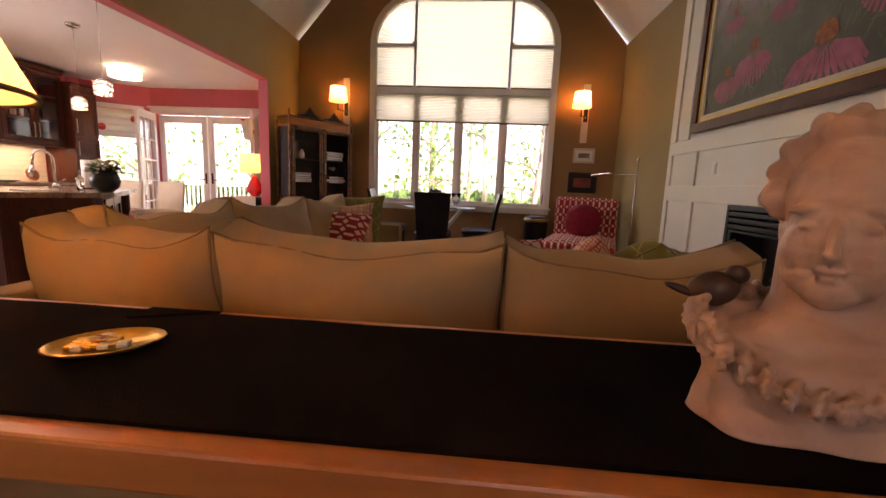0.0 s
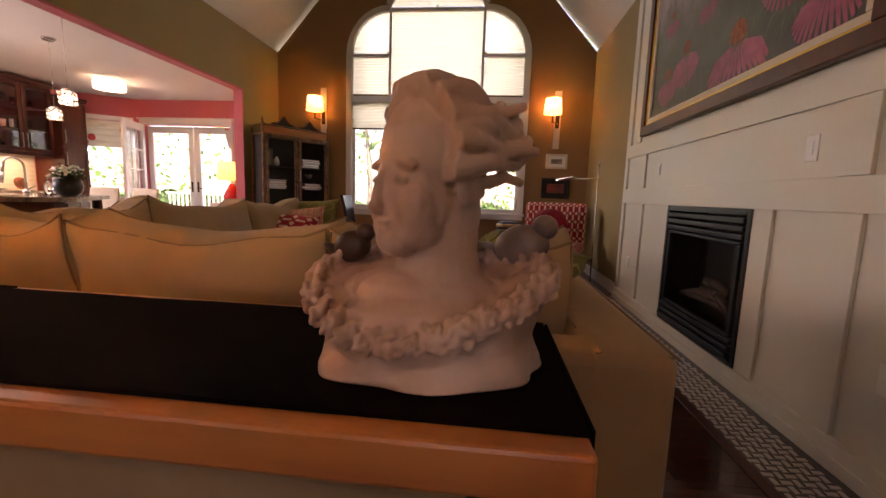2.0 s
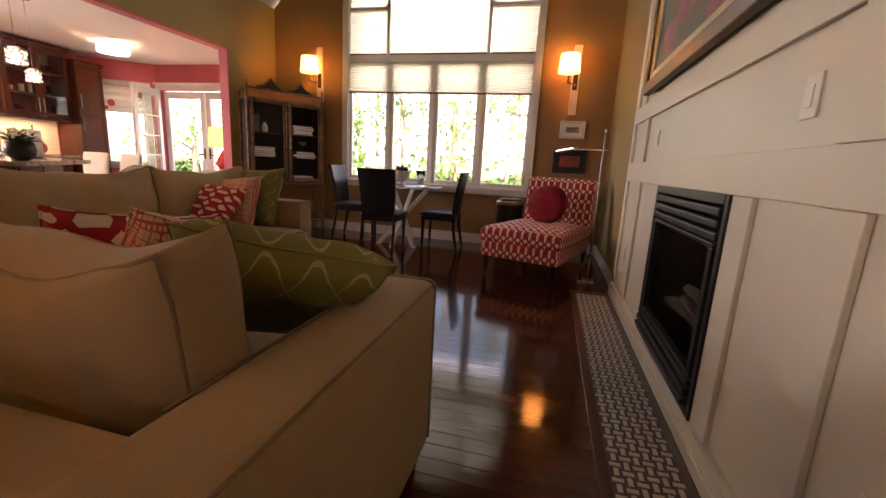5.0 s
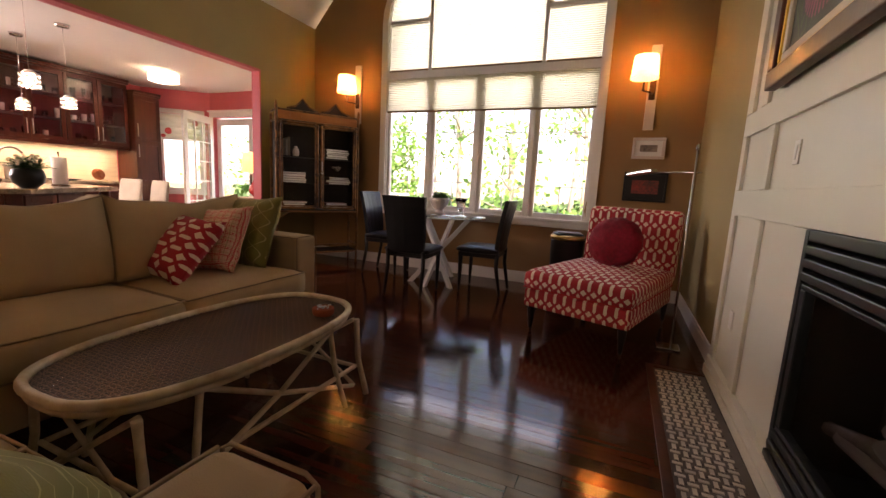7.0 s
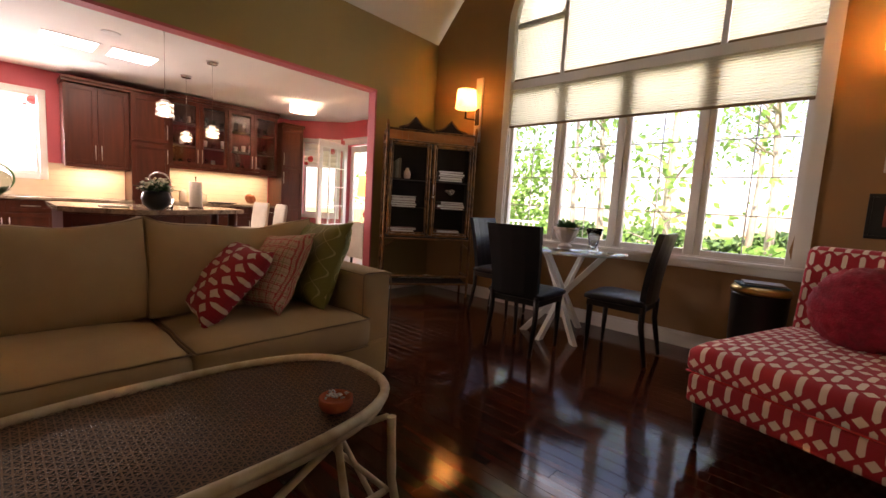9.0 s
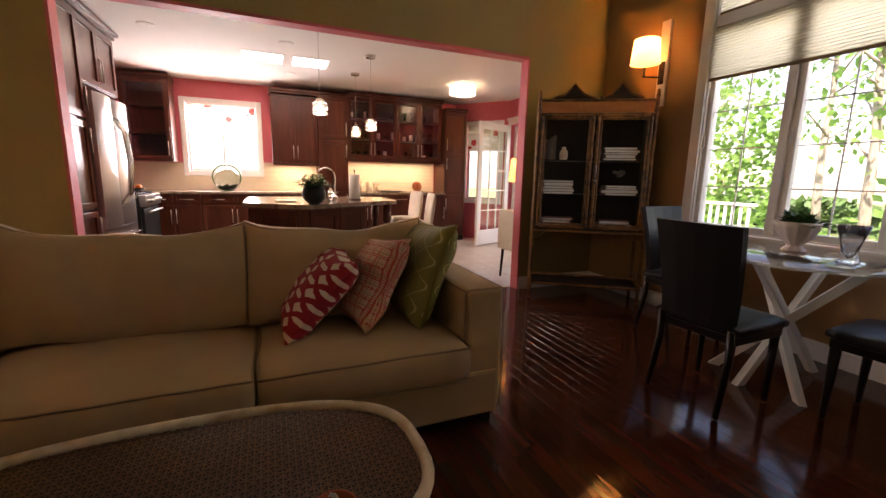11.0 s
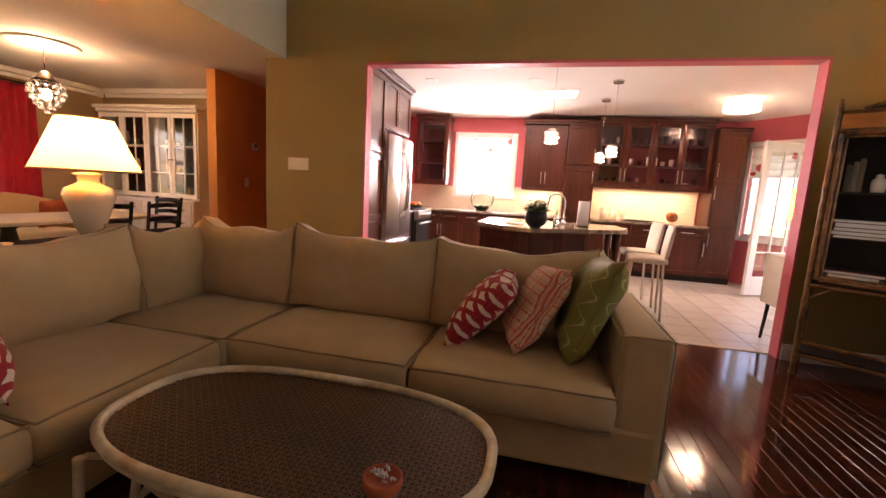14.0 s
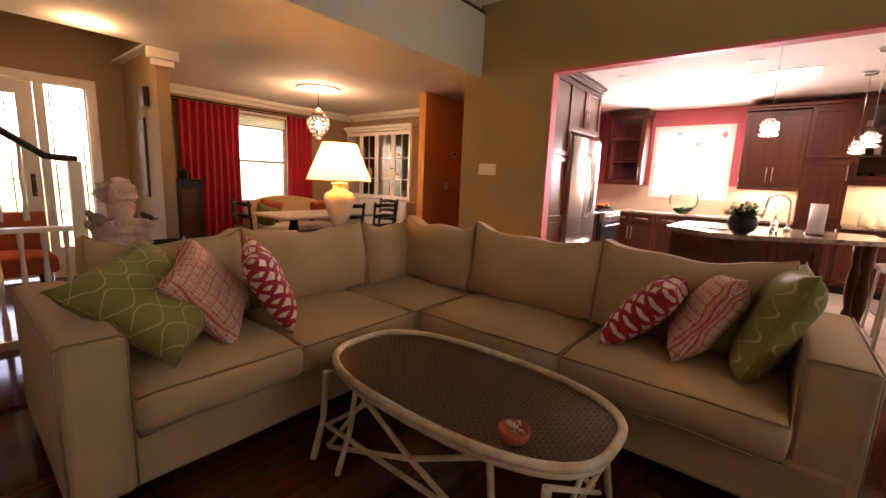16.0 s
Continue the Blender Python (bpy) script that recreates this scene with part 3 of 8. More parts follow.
# ---- arched window ----
window = tagged(new("window_1"), kind="structure")
part("window_casing", ring_mesh(window_outline(), window_outline(0.085), YN - 0.022, YN + 0.002), "white", window, "white moulded casing of the arched window")
part("window_jamb", ring_mesh(window_outline(-0.012), window_outline(0.001), YN - 0.004, YN + 0.15), "white", window)
part("window_sill", box(WX0 - 0.11, WX1 + 0.11, YN - 0.05, YN + 0.02, WZ0 - 0.035, WZ0 + 0.002, 0.008), "white", window)
part("window_apron", box(WX0 - 0.08, WX1 + 0.08, YN - 0.02, YN - 0.001, WZ0 - 0.10, WZ0 - 0.036, 0.006), "white", window)
FY = YN + 0.055
for z0, z1 in ((2.475, 2.555),):
    part("transom", box(WX0, WX1, FY - 0.05, FY + 0.05, z0, z1, 0.006), "white", window)
part("transom", box(WX0, CX0 - 0.02, FY - 0.04, FY + 0.04, 3.14, 3.185, 0.005), "white", window)
part("transom", box(CX1 + 0.02, WX1, FY - 0.04, FY + 0.04, 3.14, 3.185, 0.005), "white", window)
part("transom", box(CX0, CX1, FY - 0.04, FY + 0.04, 3.80, 3.85, 0.005), "white", window)
for x in (CX0 - 0.01, CX1 + 0.01):
    part("mullion", box(x - 0.022, x + 0.022, FY - 0.04, FY + 0.04, 2.556, 3.86, 0.005), "white", window)
CASE = [(WX0, 0.015), (0.035, 0.665), (0.70, 1.345), (1.375, WX1)]
for i, (a, b) in enumerate(CASE):
    sash = bmesh.new()
    for s in ((a, a + 0.05, 0.80, 2.47), (b - 0.05, b, 0.80, 2.47), (a + 0.05, b - 0.05, 0.80, 0.86), (a + 0.05, b - 0.05, 2.41, 2.47)):
        add_box(sash, s[0], s[1], FY - 0.03, FY + 0.03, s[2], s[3], 0.006)
    sash_ob = part("casement", sash, "white", window)
    part("pane", box(a + 0.05, b - 0.05, FY, FY + 0.004, 0.86, 2.41), "pane", sash_ob).visible_shadow = False
    bars = bmesh.new()
    m = (a + b) / 2
    add_box(bars, m - 0.005, m + 0.005, FY + 0.006, FY + 0.014, 0.86, 2.41)
    for k in range(1, 5):
        z = 0.86 + 1.55 * k / 5
        add_box(bars, a + 0.05, b - 0.05, FY + 0.006, FY + 0.014, z - 0.005, z + 0.005)
    part("glazing_bars", bars, "white", sash_ob)
    part("casement_latch", box(a + 0.012, a + 0.026, FY - 0.048, FY - 0.031, 1.5, 1.60, 0.003), "white", sash_ob)
    if i < 3:
        nxt = CASE[i + 1][0]
        part("mullion", box(b, nxt, FY - 0.05, FY + 0.05, 0.80, 2.475, 0.004), "white", window)
part("pane", box(WX0, WX1, FY + 0.035, FY + 0.039, 2.556, 3.14), "pane", window).visible_shadow = False
part("pane", box(CX0, CX1, FY + 0.035, FY + 0.039, 3.14, 3.80), "pane", window).visible_shadow = False


def pleated(name, x0, x1, z0, z1, y, label, pitch=0.022):
    """A cellular shade: a sheet folded into small horizontal pleats, with its rails."""
    ob = thing(name, (0, 0, 0), label, "window blind")
    bm = bmesh.new()
    n = int((z1 - z0) / pitch) * 2
    prev = None
    for i in range(n + 1):
        z = z0 + (z1 - z0) * i / n
        d = 0.006 if i % 2 else -0.006
        row = (bm.verts.new((x0, y + d, z)), bm.verts.new((x1, y + d, z)))
        if prev:
            bm.faces.new((prev[0], prev[1], row[1], row[0]))
        prev = row
    part("pleats", bm, "blind", ob)
    part("bottom_rail", box(x0, x1, y - 0.012, y + 0.012, z0 - 0.022, z0, 0.004), "piping", ob, "tan bottom rail")
    part("head_rail", box(x0, x1, y - 0.012, y + 0.012, z1, z1 + 0.012, 0.003), "white", ob)
    return ob


BY = YN + 0.0
pleated("pleated_blind", WX0 + 0.012, WX1 - 0.012, 2.06, 2.46, BY, "cream pleated blind, half lowered across the wide window")
pleated("pleated_blind", CX0 + 0.014, CX1 - 0.014, 2.58, 3.785, FY - 0.02, "tall cream pleated blind, closed, in the middle light")
pleated("pleated_blind", WX0 + 0.012, CX0 - 0.036, 2.58, 3.125, FY - 0.02, "small square cream pleated blind, closed")
pleated("pleated_blind", CX1 + 0.036, WX1 - 0.012, 2.58, 3.125, FY - 0.02, "small square cream pleated blind, closed")


def fan_blind(cx, cz, rx, rz, a0, a1, label):
    ob = thing("fan_blind", (0, 0, 0), label, "window blind")
    bm = bmesh.new()
    n = int(abs(a1 - a0) / 2.5)
    hub = bm.verts.new((cx, FY - 0.02, cz))
    prev = None
    for i in range(n + 1):
        a = radians(a0 + (a1 - a0) * i / n)
        d = 0.006 if i % 2 else -0.006
        v = bm.verts.new((cx + rx * math.cos(a), FY - 0.02 + d, cz + rz * math.sin(a)))
        if prev:
            bm.faces.new((hub, prev, v))
        prev = v
    part("pleats", bm, "blind", ob)
    add = bmesh.new()
    add_ball(add, (cx, FY - 0.03, cz), (0.03, 0.012, 0.03), 12, 8)
    part("hub", add, "blind", ob)
    return ob


fan_blind(CX0 - 0.036, 3.19, CX0 - 0.036 - WX0 - 0.01, 0.58, 90, 180, "quarter round cream fan-pleated blind")
fan_blind(CX1 + 0.036, 3.19, WX1 - CX1 - 0.046, 0.58, 0, 90, "quarter round cream fan-pleated blind")
fan_blind(CXM, 3.86, (CX1 - CX0) / 2 - 0.02, 0.33, 0, 180, "low arched cream fan-pleated blind at the top")

# ---- fireplace wall ----
PX = 3.03
panel = tagged(new("fireplace_wall"), label="cream painted panelled chimney wall with recessed panels", kind="structure")
PY0, PY1 = 1.75, 5.60
FP = (3.36, 4.42, 0.12, 1.03)
part("backing", box(PX + 0.012, XE - 0.001, FP[1], PY1, 0, 3.30), "cream", panel)
part("backing", box(PX + 0.012, XE - 0.001, PY0, FP[0], 0, 3.30), "cream", panel)
part("backing", box(PX + 0.012, XE - 0.001, FP[0], FP[1], FP[3], 3.30), "cream", panel)


def strip(y0, y1, z0, z1, name="stile"):
    part(name, box(PX - 0.008, PX + 0.011, y0, y1, z0, z1, 0.002, 1), "cream", panel)


strip(PY0, PY1, 1.032, 1.178, "rail")
strip(PY0, PY1, 1.492, 1.618, "rail")
for a, b in ((5.52, PY1), (5.00, 5.10), (FP[1], 4.57), (3.21, FP[0]), (2.70, 2.86), (2.13, 2.29), (PY0, 1.80)):
    strip(a, b, 0.12, 1.03)
for a, b in ((5.52, PY1), (5.02, 5.12), (2.70, 2.86), (2.13, 2.29), (PY0, 1.80)):
    strip(a, b, 1.18, 1.49)
for a, b in ((5.48, PY1), (5.22, 5.32), (2.40, 2.56), (PY0, 1.80)):
    strip(a, b, 1.62, 3.25)
strip(PY0, PY1, 3.252, 3.30, "rail")
bb = bmesh.new()
for a, b in ((FP[1], PY1), (PY0, FP[0])):
    add_box(bb, PX - 0.022, PX + 0.011, a, b, 0.0, 0.118, 0.003)
add_box(bb, PX - 0.022, PX + 0.011, FP[0], FP[1], 0.0, 0.118, 0.003)
part("plinth", bb, "cream", panel)
part("plinth_moulding", box(PX - 0.034, PX - 0.0225, PY0, PY1, 0.0, 0.06, 0.005), "cream", panel)

# hearth of basket-weave stone
hearth = tagged(new("hearth"), label="basket-weave stone hearth strip with a dark wood border", kind="structure")
HX0, HX1, HY0, HY1 = 2.70, PX - 0.036, 1.75, 5.48
part("bed", box(HX0, HX1, HY0, HY1, -0.011, 0.003), "mosaic_d", hearth)
part("border", box(HX0 - 0.045, HX0 - 0.001, HY0, HY1 + 0.045, -0.011, 0.008, 0.002), "darkwood", hearth)
part("border", box(HX0, HX1, HY1 + 0.001, HY1 + 0.045, -0.011, 0.008, 0.002), "darkwood", hearth)

# ---- upholstery helpers ----


def cushion_mesh(w, d, h, puff=0.03, crown=0.02, sag=0.0, n=10, seed=0, wobble=0.006):
    """A boxed cushion, w by d, h thick, standing on z = 0 with rounded sides and swollen faces."""
    bm = bmesh.new()
    bmesh.ops.create_cube(bm, size=2)
    bmesh.ops.subdivide_edges(bm, edges=bm.edges[:], cuts=n - 1, use_grid_fill=True)
    rnd = random.Random(seed)
    off = Vector((rnd.random() * 9, rnd.random() * 9, rnd.random() * 9))
    for v in bm.verts:
        u, t, s = v.co
        e = 0.94
        bulge = (1 - u ** 4) * (1 - t ** 4)
        cx = u * (1 - 0.035 * abs(s) ** 6) * w / 2
        cy = t * (1 - 0.035 * abs(s) ** 6) * d / 2
        if abs(u) > 0.999:
            cx += math.copysign(puff * 0.5 * (1 - s * s) * (1 - t ** 4), u)
        if abs(t) > 0.999:
            cy += math.copysign(puff * 0.5 * (1 - s * s) * (1 - u ** 4), t)
        cz = s * h / 2 + s * crown * bulge - (0.010 * (abs(u) ** 8 * abs(t) ** 8)) * s
        if s > 0.5:
            cz -= sag * (1 - u * u) * (1 - t * t)
        p = Vector((cx, cy, cz + h / 2))
        p += noise.noise_vector(p * 5 + off) * wobble
        v.co = p
    for f in bm.faces:
        f.smooth = True
    return bm


def piping_loop(w, d, z, r=0.005, n=10, seed=0, wobble=0.006, shift=0.0):
    rnd = random.Random(seed)
    off = Vector((rnd.random() * 9, rnd.random() * 9, rnd.random() * 9))
    pts = []
    for k in range(4):
        for i in range(n):
            u = -1 + 2 * i / n
            a, b = ((u, -1), (1, u), (-u, 1), (-1, -u))[k]
            p = Vector((a * w / 2 * 0.985, b * d / 2 * 0.985, z))
            pts.append(p + noise.noise_vector(p * 5 + off) * wobble)
    return tube(pts, r, seg=5, closed=True)


def throw_pillow(label, size, thick, m, material, group="", seed=0, height=None, pipe=None):
    """A stuffed square pillow with pinched corners, upright in its own x and z."""
    ob = new("throw_pillow")
    ob.matrix_basis = m
    tagged(ob, label, "pillow", group)
    bm = bmesh.new()
    n = 18
    height = height or size
    rnd = random.Random(seed)
    off = Vector((rnd.random() * 9, rnd.random() * 9, rnd.random() * 9))
    grid = {}
    for side in (1, -1):
        for i in range(n + 1):
            for j in range(n + 1):
                u, v = -1 + 2 * i / n, -1 + 2 * j / n
                if side < 0 and (i in (0, n) or j in (0, n)):
                    grid[side, i, j] = grid[1, i, j]
                    continue
                x = u * size / 2 * (1 - 0.09 * (1 - v * v))
                z = v * height / 2 * (1 - 0.09 * (1 - u * u))
                y = side * thick / 2 * (max(0.0, (1 - u ** 4) * (1 - v ** 4))) ** 0.5
                p = Vector((x, y, z))
                p += noise.noise_vector(p * 9 + off) * 0.018 * (1 - 0.5 * max(abs(u), abs(v)))
                grid[side, i, j] = bm.verts.new(p)
    layer = bm.loops.layers.uv.verify()
    for side in (1, -1):
        for i in range(n):
            for j in range(n):
                q = [grid[side, i, j], grid[side, i + 1, j], grid[side, i + 1, j + 1], grid[side, i, j + 1]]
                if side > 0:
                    q = q[::-1]
                f = bm.faces.new(q)
                f.smooth = True
    me = bpy.data.meshes.new("cover")
    edge = [grid[1, i, 0].co.copy() for i in range(n)] + [grid[1, n, j].co.copy() for j in range(n)] + [grid[1, n - i, n].co.copy() for i in range(n)] + [grid[1, 0, n - j].co.copy() for j in range(n)]
    bm.normal_update()
    for f in bm.faces:
        for loop in f.loops:
            loop[layer].uv = (loop.vert.co.x, loop.vert.co.z)
    bm.to_mesh(me)
    bm.free()
    me.materials.append(M[material])
    cover = new("cover", me)
    cover.parent = ob
    part("seam", tube(edge, 0.0035, seg=5, closed=True), pipe or material, ob)
    return ob


# ---- the corner sofa ----
sofa = thing("corner_sofa", (0, 0, 0), "beige woven corner sofa with loose piped back and seat cushions", "sofa")
SB, SF = 1.90, 2.93          # back and front of the run along the window-facing side
RB, RF = -0.60, 0.32         # back and front of the run along the kitchen side
Y1 = 4.99
part("base", box(RB + 0.02, 2.035, SB + 0.02, SF - 0.01, 0.07, 0.30, 0.02), "sofa", sofa, smooth=False)
part("base", box(RB + 0.02, RF - 0.01, SF - 0.009, Y1 - 0.005, 0.07, 0.30, 0.02), "sofa", sofa)
part("back_frame", box(RB + 0.17, 2.035, SB, SB + 0.16, 0.08, 0.69, 0.03, 3), "sofa", sofa)
part("back_frame", box(RB, RB + 0.16, SB, Y1 - 0.005, 0.08, 0.69, 0.03, 3), "sofa", sofa)


def sofa_arm(x0, x1, y0, y1, top=0.70):
    a = part("arm", box(x0, x1, y0, y1, 0.08, top, 0.035, 4), "sofa", sofa)
    bm = bmesh.new()
    for z in (top - 0.022,):
        add_tube(bm, [(x0 + 0.012, y0 + 0.02, z + 0.012), (x1 - 0.012, y0 + 0.02, z + 0.012)], 0.004, seg=5)
    part("arm_piping", bm, "piping", sofa)
    return a


sofa_arm(1.845, 2.045, SB - 0.01, SF + 0.03)
sofa_arm(RB + 0.005, RF - 0.02, 4.795, 5.005)
edge = bmesh.new()
add_tube(edge, [(1.849, SF + 0.027, 0.10), (1.849, SF + 0.027, 0.685), (1.87, SF + 0.027, 0.698), (2.02, SF + 0.027, 0.698), (2.041, SF + 0.027, 0.685), (2.041, SF + 0.027, 0.10)], 0.004, seg=5)
add_tube(edge, [(2.041, SB + 0.0, 0.69), (2.041, SF + 0.02, 0.69)], 0.004, seg=5)
add_tube(edge, [(1.849, SB + 0.2, 0.69), (1.849, SF + 0.02, 0.69)], 0.004, seg=5)
part("arm_piping", edge, "piping", sofa)
edge = bmesh.new()
xf = RF - 0.022
add_tube(edge, [(xf, 4.799, 0.10), (xf, 4.799, 0.685), (xf, 4.82, 0.698), (xf, 4.98, 0.698), (xf, 5.001, 0.685), (xf, 5.001, 0.10)], 0.004, seg=5)
add_tube(edge, [(RB + 0.2, 4.799, 0.69), (xf - 0.01, 4.799, 0.69)], 0.004, seg=5)
add_tube(edge, [(RB + 0.02, 5.001, 0.69), (xf - 0.01, 5.001, 0.69)], 0.004, seg=5)
part("arm_piping", edge, "piping", sofa)


def seat(x0, x1, y0, y1, seed):
    w, d = x1 - x0 - 0.012, y1 - y0 - 0.012
    c = part("seat_cushion", cushion_mesh(w, d, 0.165, 0.03, 0.030, 0.0, seed=seed, wobble=0.010), "sofa", sofa, pose_at=Matrix.Translation(((x0 + x1) / 2, (y0 + y1) / 2, 0.30)))
    for z in (0.158, 0.008):
        part("cushion_piping", piping_loop(w + 0.008, d + 0.008, z, seed=seed, wobble=0.010), "piping", c)


seat(0.40, 1.17, 2.10, 2.98, 1)
seat(1.17, 1.845, 2.10, 2.98, 2)
seat(RB + 0.20, 0.40, 2.10, 2.98, 3)
seat(RB + 0.20, 0.385, 2.98, 3.92, 4)
seat(RB + 0.20, 0.385, 3.92, 4.795, 5)


def rise(u, side):
    """How far the slack top of a back cushion stands over its level, u from -1 to 1: drawn up at the corners, uneven between."""
    return 0.040 * abs(u) ** 5 - 0.030 * (1 - u * u) + 0.011 * math.sin(5.5 * u + side) * (1 - u ** 4)


def back(at, w, h, rz, lean, seed, thick=0.19):
    m = Matrix.Translation(at) @ Matrix.Rotation(radians(rz), 4, "Z") @ Matrix.Rotation(radians(90 - lean), 4, "X")
    bm = cushion_mesh(w - 0.008, h, thick, 0.03, 0.048, 0, n=14, seed=seed, wobble=0.020)
    for v in bm.verts:
        if v.co.y > 0:
            v.co.y += rise(v.co.x / (w / 2), seed) * (v.co.y / (h / 2))
    c = part("back_cushion", bm, "sofa", sofa, pose_at=m)
    for z in (0.016, thick - 0.016):
        rnd = random.Random(seed)
        off = Vector((rnd.random() * 9, rnd.random() * 9, rnd.random() * 9))
        pts = []
        for k in range(4):
            for i in range(12):
                t = -1 + i / 6
                a, b = ((t, -1), (1, t), (-t, 1), (-1, -t))[k]
                p = Vector((a * (w - 0.008) / 2 * 0.99, b * h / 2 * 0.99, z))
                p += noise.noise_vector(p * 5 + off) * 0.020
                if p.y > 0:
                    p.y += rise(p.x / (w / 2), seed) * (p.y / (h / 2))
                pts.append(p)
        part("cushion_piping", tube(pts, 0.005, seg=5, closed=True), "piping", c)


BH = 0.445
for x0, x1, s in ((0.25, 1.13, 11), (1.13, 1.835, 12), (RB + 0.22, 0.25, 13)):
    back(((x0 + x1) / 2, 2.145, 0.455 + BH / 2), x1 - x0, BH, 180, 10, s)
for y0, y1, s in ((2.27, 2.98, 14), (2.98, 3.88, 15), (3.88, 4.77, 16)):
    back((RB + 0.245, (y0 + y1) / 2, 0.46 + 0.23), y1 - y0, 0.46, 90, 10, s)
for x, y in ((1.98, 2.90), (1.98, SB + 0.06), (RF - 0.08, 4.94), (RB + 0.06, 4.94), (RB + 0.06, SB + 0.06), (RF - 0.05, SF + 0.05)):
    part("foot", box(x - 0.03, x + 0.03, y - 0.03, y + 0.03, 0, 0.072, 0.004), "blackwood", sofa, "short dark square wooden foot")


def leaning(x, y, z, rz, lean, roll=0.0):
    return Matrix.Translation((x, y, z)) @ Matrix.Rotation(radians(rz), 4, "Z") @ Matrix.Rotation(radians(lean), 4, "X") @ Matrix.Rotation(radians(roll), 4, "Y")


def edges(at, along, up):
    """The pose of a pillow at its middle, with the run of two of its sides."""
    x = Vector(along).normalized()
    z = (Vector(up) - x * x.dot(Vector(up))).normalized()
    return Matrix.LocRotScale(Vector(at), Matrix((x, z.cross(x), z)).transposed().to_quaternion(), (1, 1, 1))


def corners(at, low_to_top, across):
    """The same, from the two diagonals."""
    p, q = Vector(low_to_top).normalized(), Vector(across).normalized()
    return edges(at, p + q, p - q)


G = "pillows on the corner sofa"
throw_pillow("square red and white trellis pillow leaning on its corner", 0.46, 0.17, corners((-0.075, 4.19, 0.665), (-0.45, 0.34, 0.40), (0.85, 0.50, 0.53)), "trellis", G, 1)
throw_pillow("square pink plaid pillow leaning beside the green one", 0.47, 0.19, edges((-0.085, 4.44, 0.69), (0.515, 0.085, 0.04), (-0.08, 0.25, 0.44)), "plaid", G, 2)
throw_pillow("square green silk pillow propped against the sofa arm", 0.53, 0.19, edges((-0.09, 4.70, 0.72), (0.635, 0.03, 0.02), (0.0, 0.21, 0.52)), "silk", G, 3)
throw_pillow("square red and white trellis pillow leaning in the shorter run", 0.44, 0.15, corners((1.15, 2.62, 0.705), (0.03, -0.70, 0.70), (0.60, 0.55, 0.57)), "trellis", G, 4)
throw_pillow("square pink plaid pillow leaning between two others", 0.45, 0.17, corners((1.435, 2.59, 0.70), (0.083, -0.627, 0.776), (0.80, 0.50, 0.33)), "plaid", G, 5)
throw_pillow("square green silk pillow slumped over the sofa arm", 0.52, 0.19, edges((1.665, 2.62, 0.72), (0.61, -0.50, 0.58), (-0.76, -0.55, 0.16)), "silk", G, 6)

# ---- console table behind the sofa ----
console = thing("console_table", (0, 0, 0), "long narrow orange pine console table behind the sofa", "table")
CXL = -1.00
part("tabletop", box(CXL, 1.715, 1.35, 1.825, 0.725, 0.785, 0.006), "pine", console)
part("apron", box(CXL + 0.05, 1.65, 1.455, 1.475, 0.65, 0.7245, 0.002), "darkwood", console)
part("apron", box(CXL + 0.05, 1.65, 1.765, 1.785, 0.65, 0.7245, 0.002), "darkwood", console)
for x in (CXL + 0.085, 1.615):
    for y in (1.44, 1.755):
        part("leg", lathe([(0.03, 0), (0.022, 0.03), (0.026, 0.2), (0.034, 0.35), (0.022, 0.40), (0.036, 0.44), (0.024, 0.48), (0.036, 0.50), (0.036, 0.66), (0.036, 0.7245)], 16, at=(x, y, 0)), "darkwood", console)
run = thing("table_runner", (0, 0, 0), "plain black cloth runner laid along the console table", "table runner")
rb = bmesh.new()
add_box(rb, CXL + 0.1, 1.713, 1.385, 1.785, 0.786, 0.790)
bmesh.ops.subdivide_edges(rb, edges=[e for e in rb.edges if abs(e.verts[0].co.x - e.verts[1].co.x) > 1], cuts=60)
for v in rb.verts:
    k = noise.noise(v.co * 4)
    if v.co.z > 0.788:
        v.co.z += 0.002 * (1 + k)
    if v.co.y > 1.75:
        v.co.y += 0.006 * k
part("cloth", rb, "runner", run)
part("fold", box(1.7155, 1.721, 1.39, 1.78, 0.30, 0.792, 0.002), "runner", run)
fold = bmesh.new()
add_prism(fold, [(0.33, 1.72), (0.49, 1.79), (0.33, 1.79)], 0.792, 0.797)
part("turned_corner", fold, "runner", run)

plate = thing("gold_plate", (0.425, 1.575, 0.7935), "oval gold rimmed plate of wrapped chocolates on the black runner", "plate", rz=35)
part("dish", lathe([(0.0, 0.0), (0.055, 0.001), (0.068, 0.004), (0.084, 0.012), (0.086, 0.013), (0.083, 0.015), (0.072, 0.008), (0.0, 0.006)], 40, sx=1.0, sy=0.72, flute=0.006, lobes=18), "gold", plate)
rnd = random.Random(5)
for i in range(11):
    a = rnd.random() * 6.28
    r = rnd.random() * 0.042
    choc = thing("wrapped_chocolate", (0.425 + r * math.cos(a), 1.570 + 0.65 * r * math.sin(a), 0.8005 + 0.0032 * (i // 4)), "small foil-wrapped chocolate bar on the plate", "chocolate", rz=rnd.choice((10, 25, -20, 80, 100)), group="chocolates on the plate")
    part("wrapper", box(-0.021, 0.021, -0.0095, 0.0095, 0, 0.008, 0.002), "gold" if i % 3 else "paper", choc)
    part("band", box(-0.006, 0.006, -0.0098, 0.0098, -0.0002, 0.0083, 0.001), "red" if i % 2 else "brass", choc)


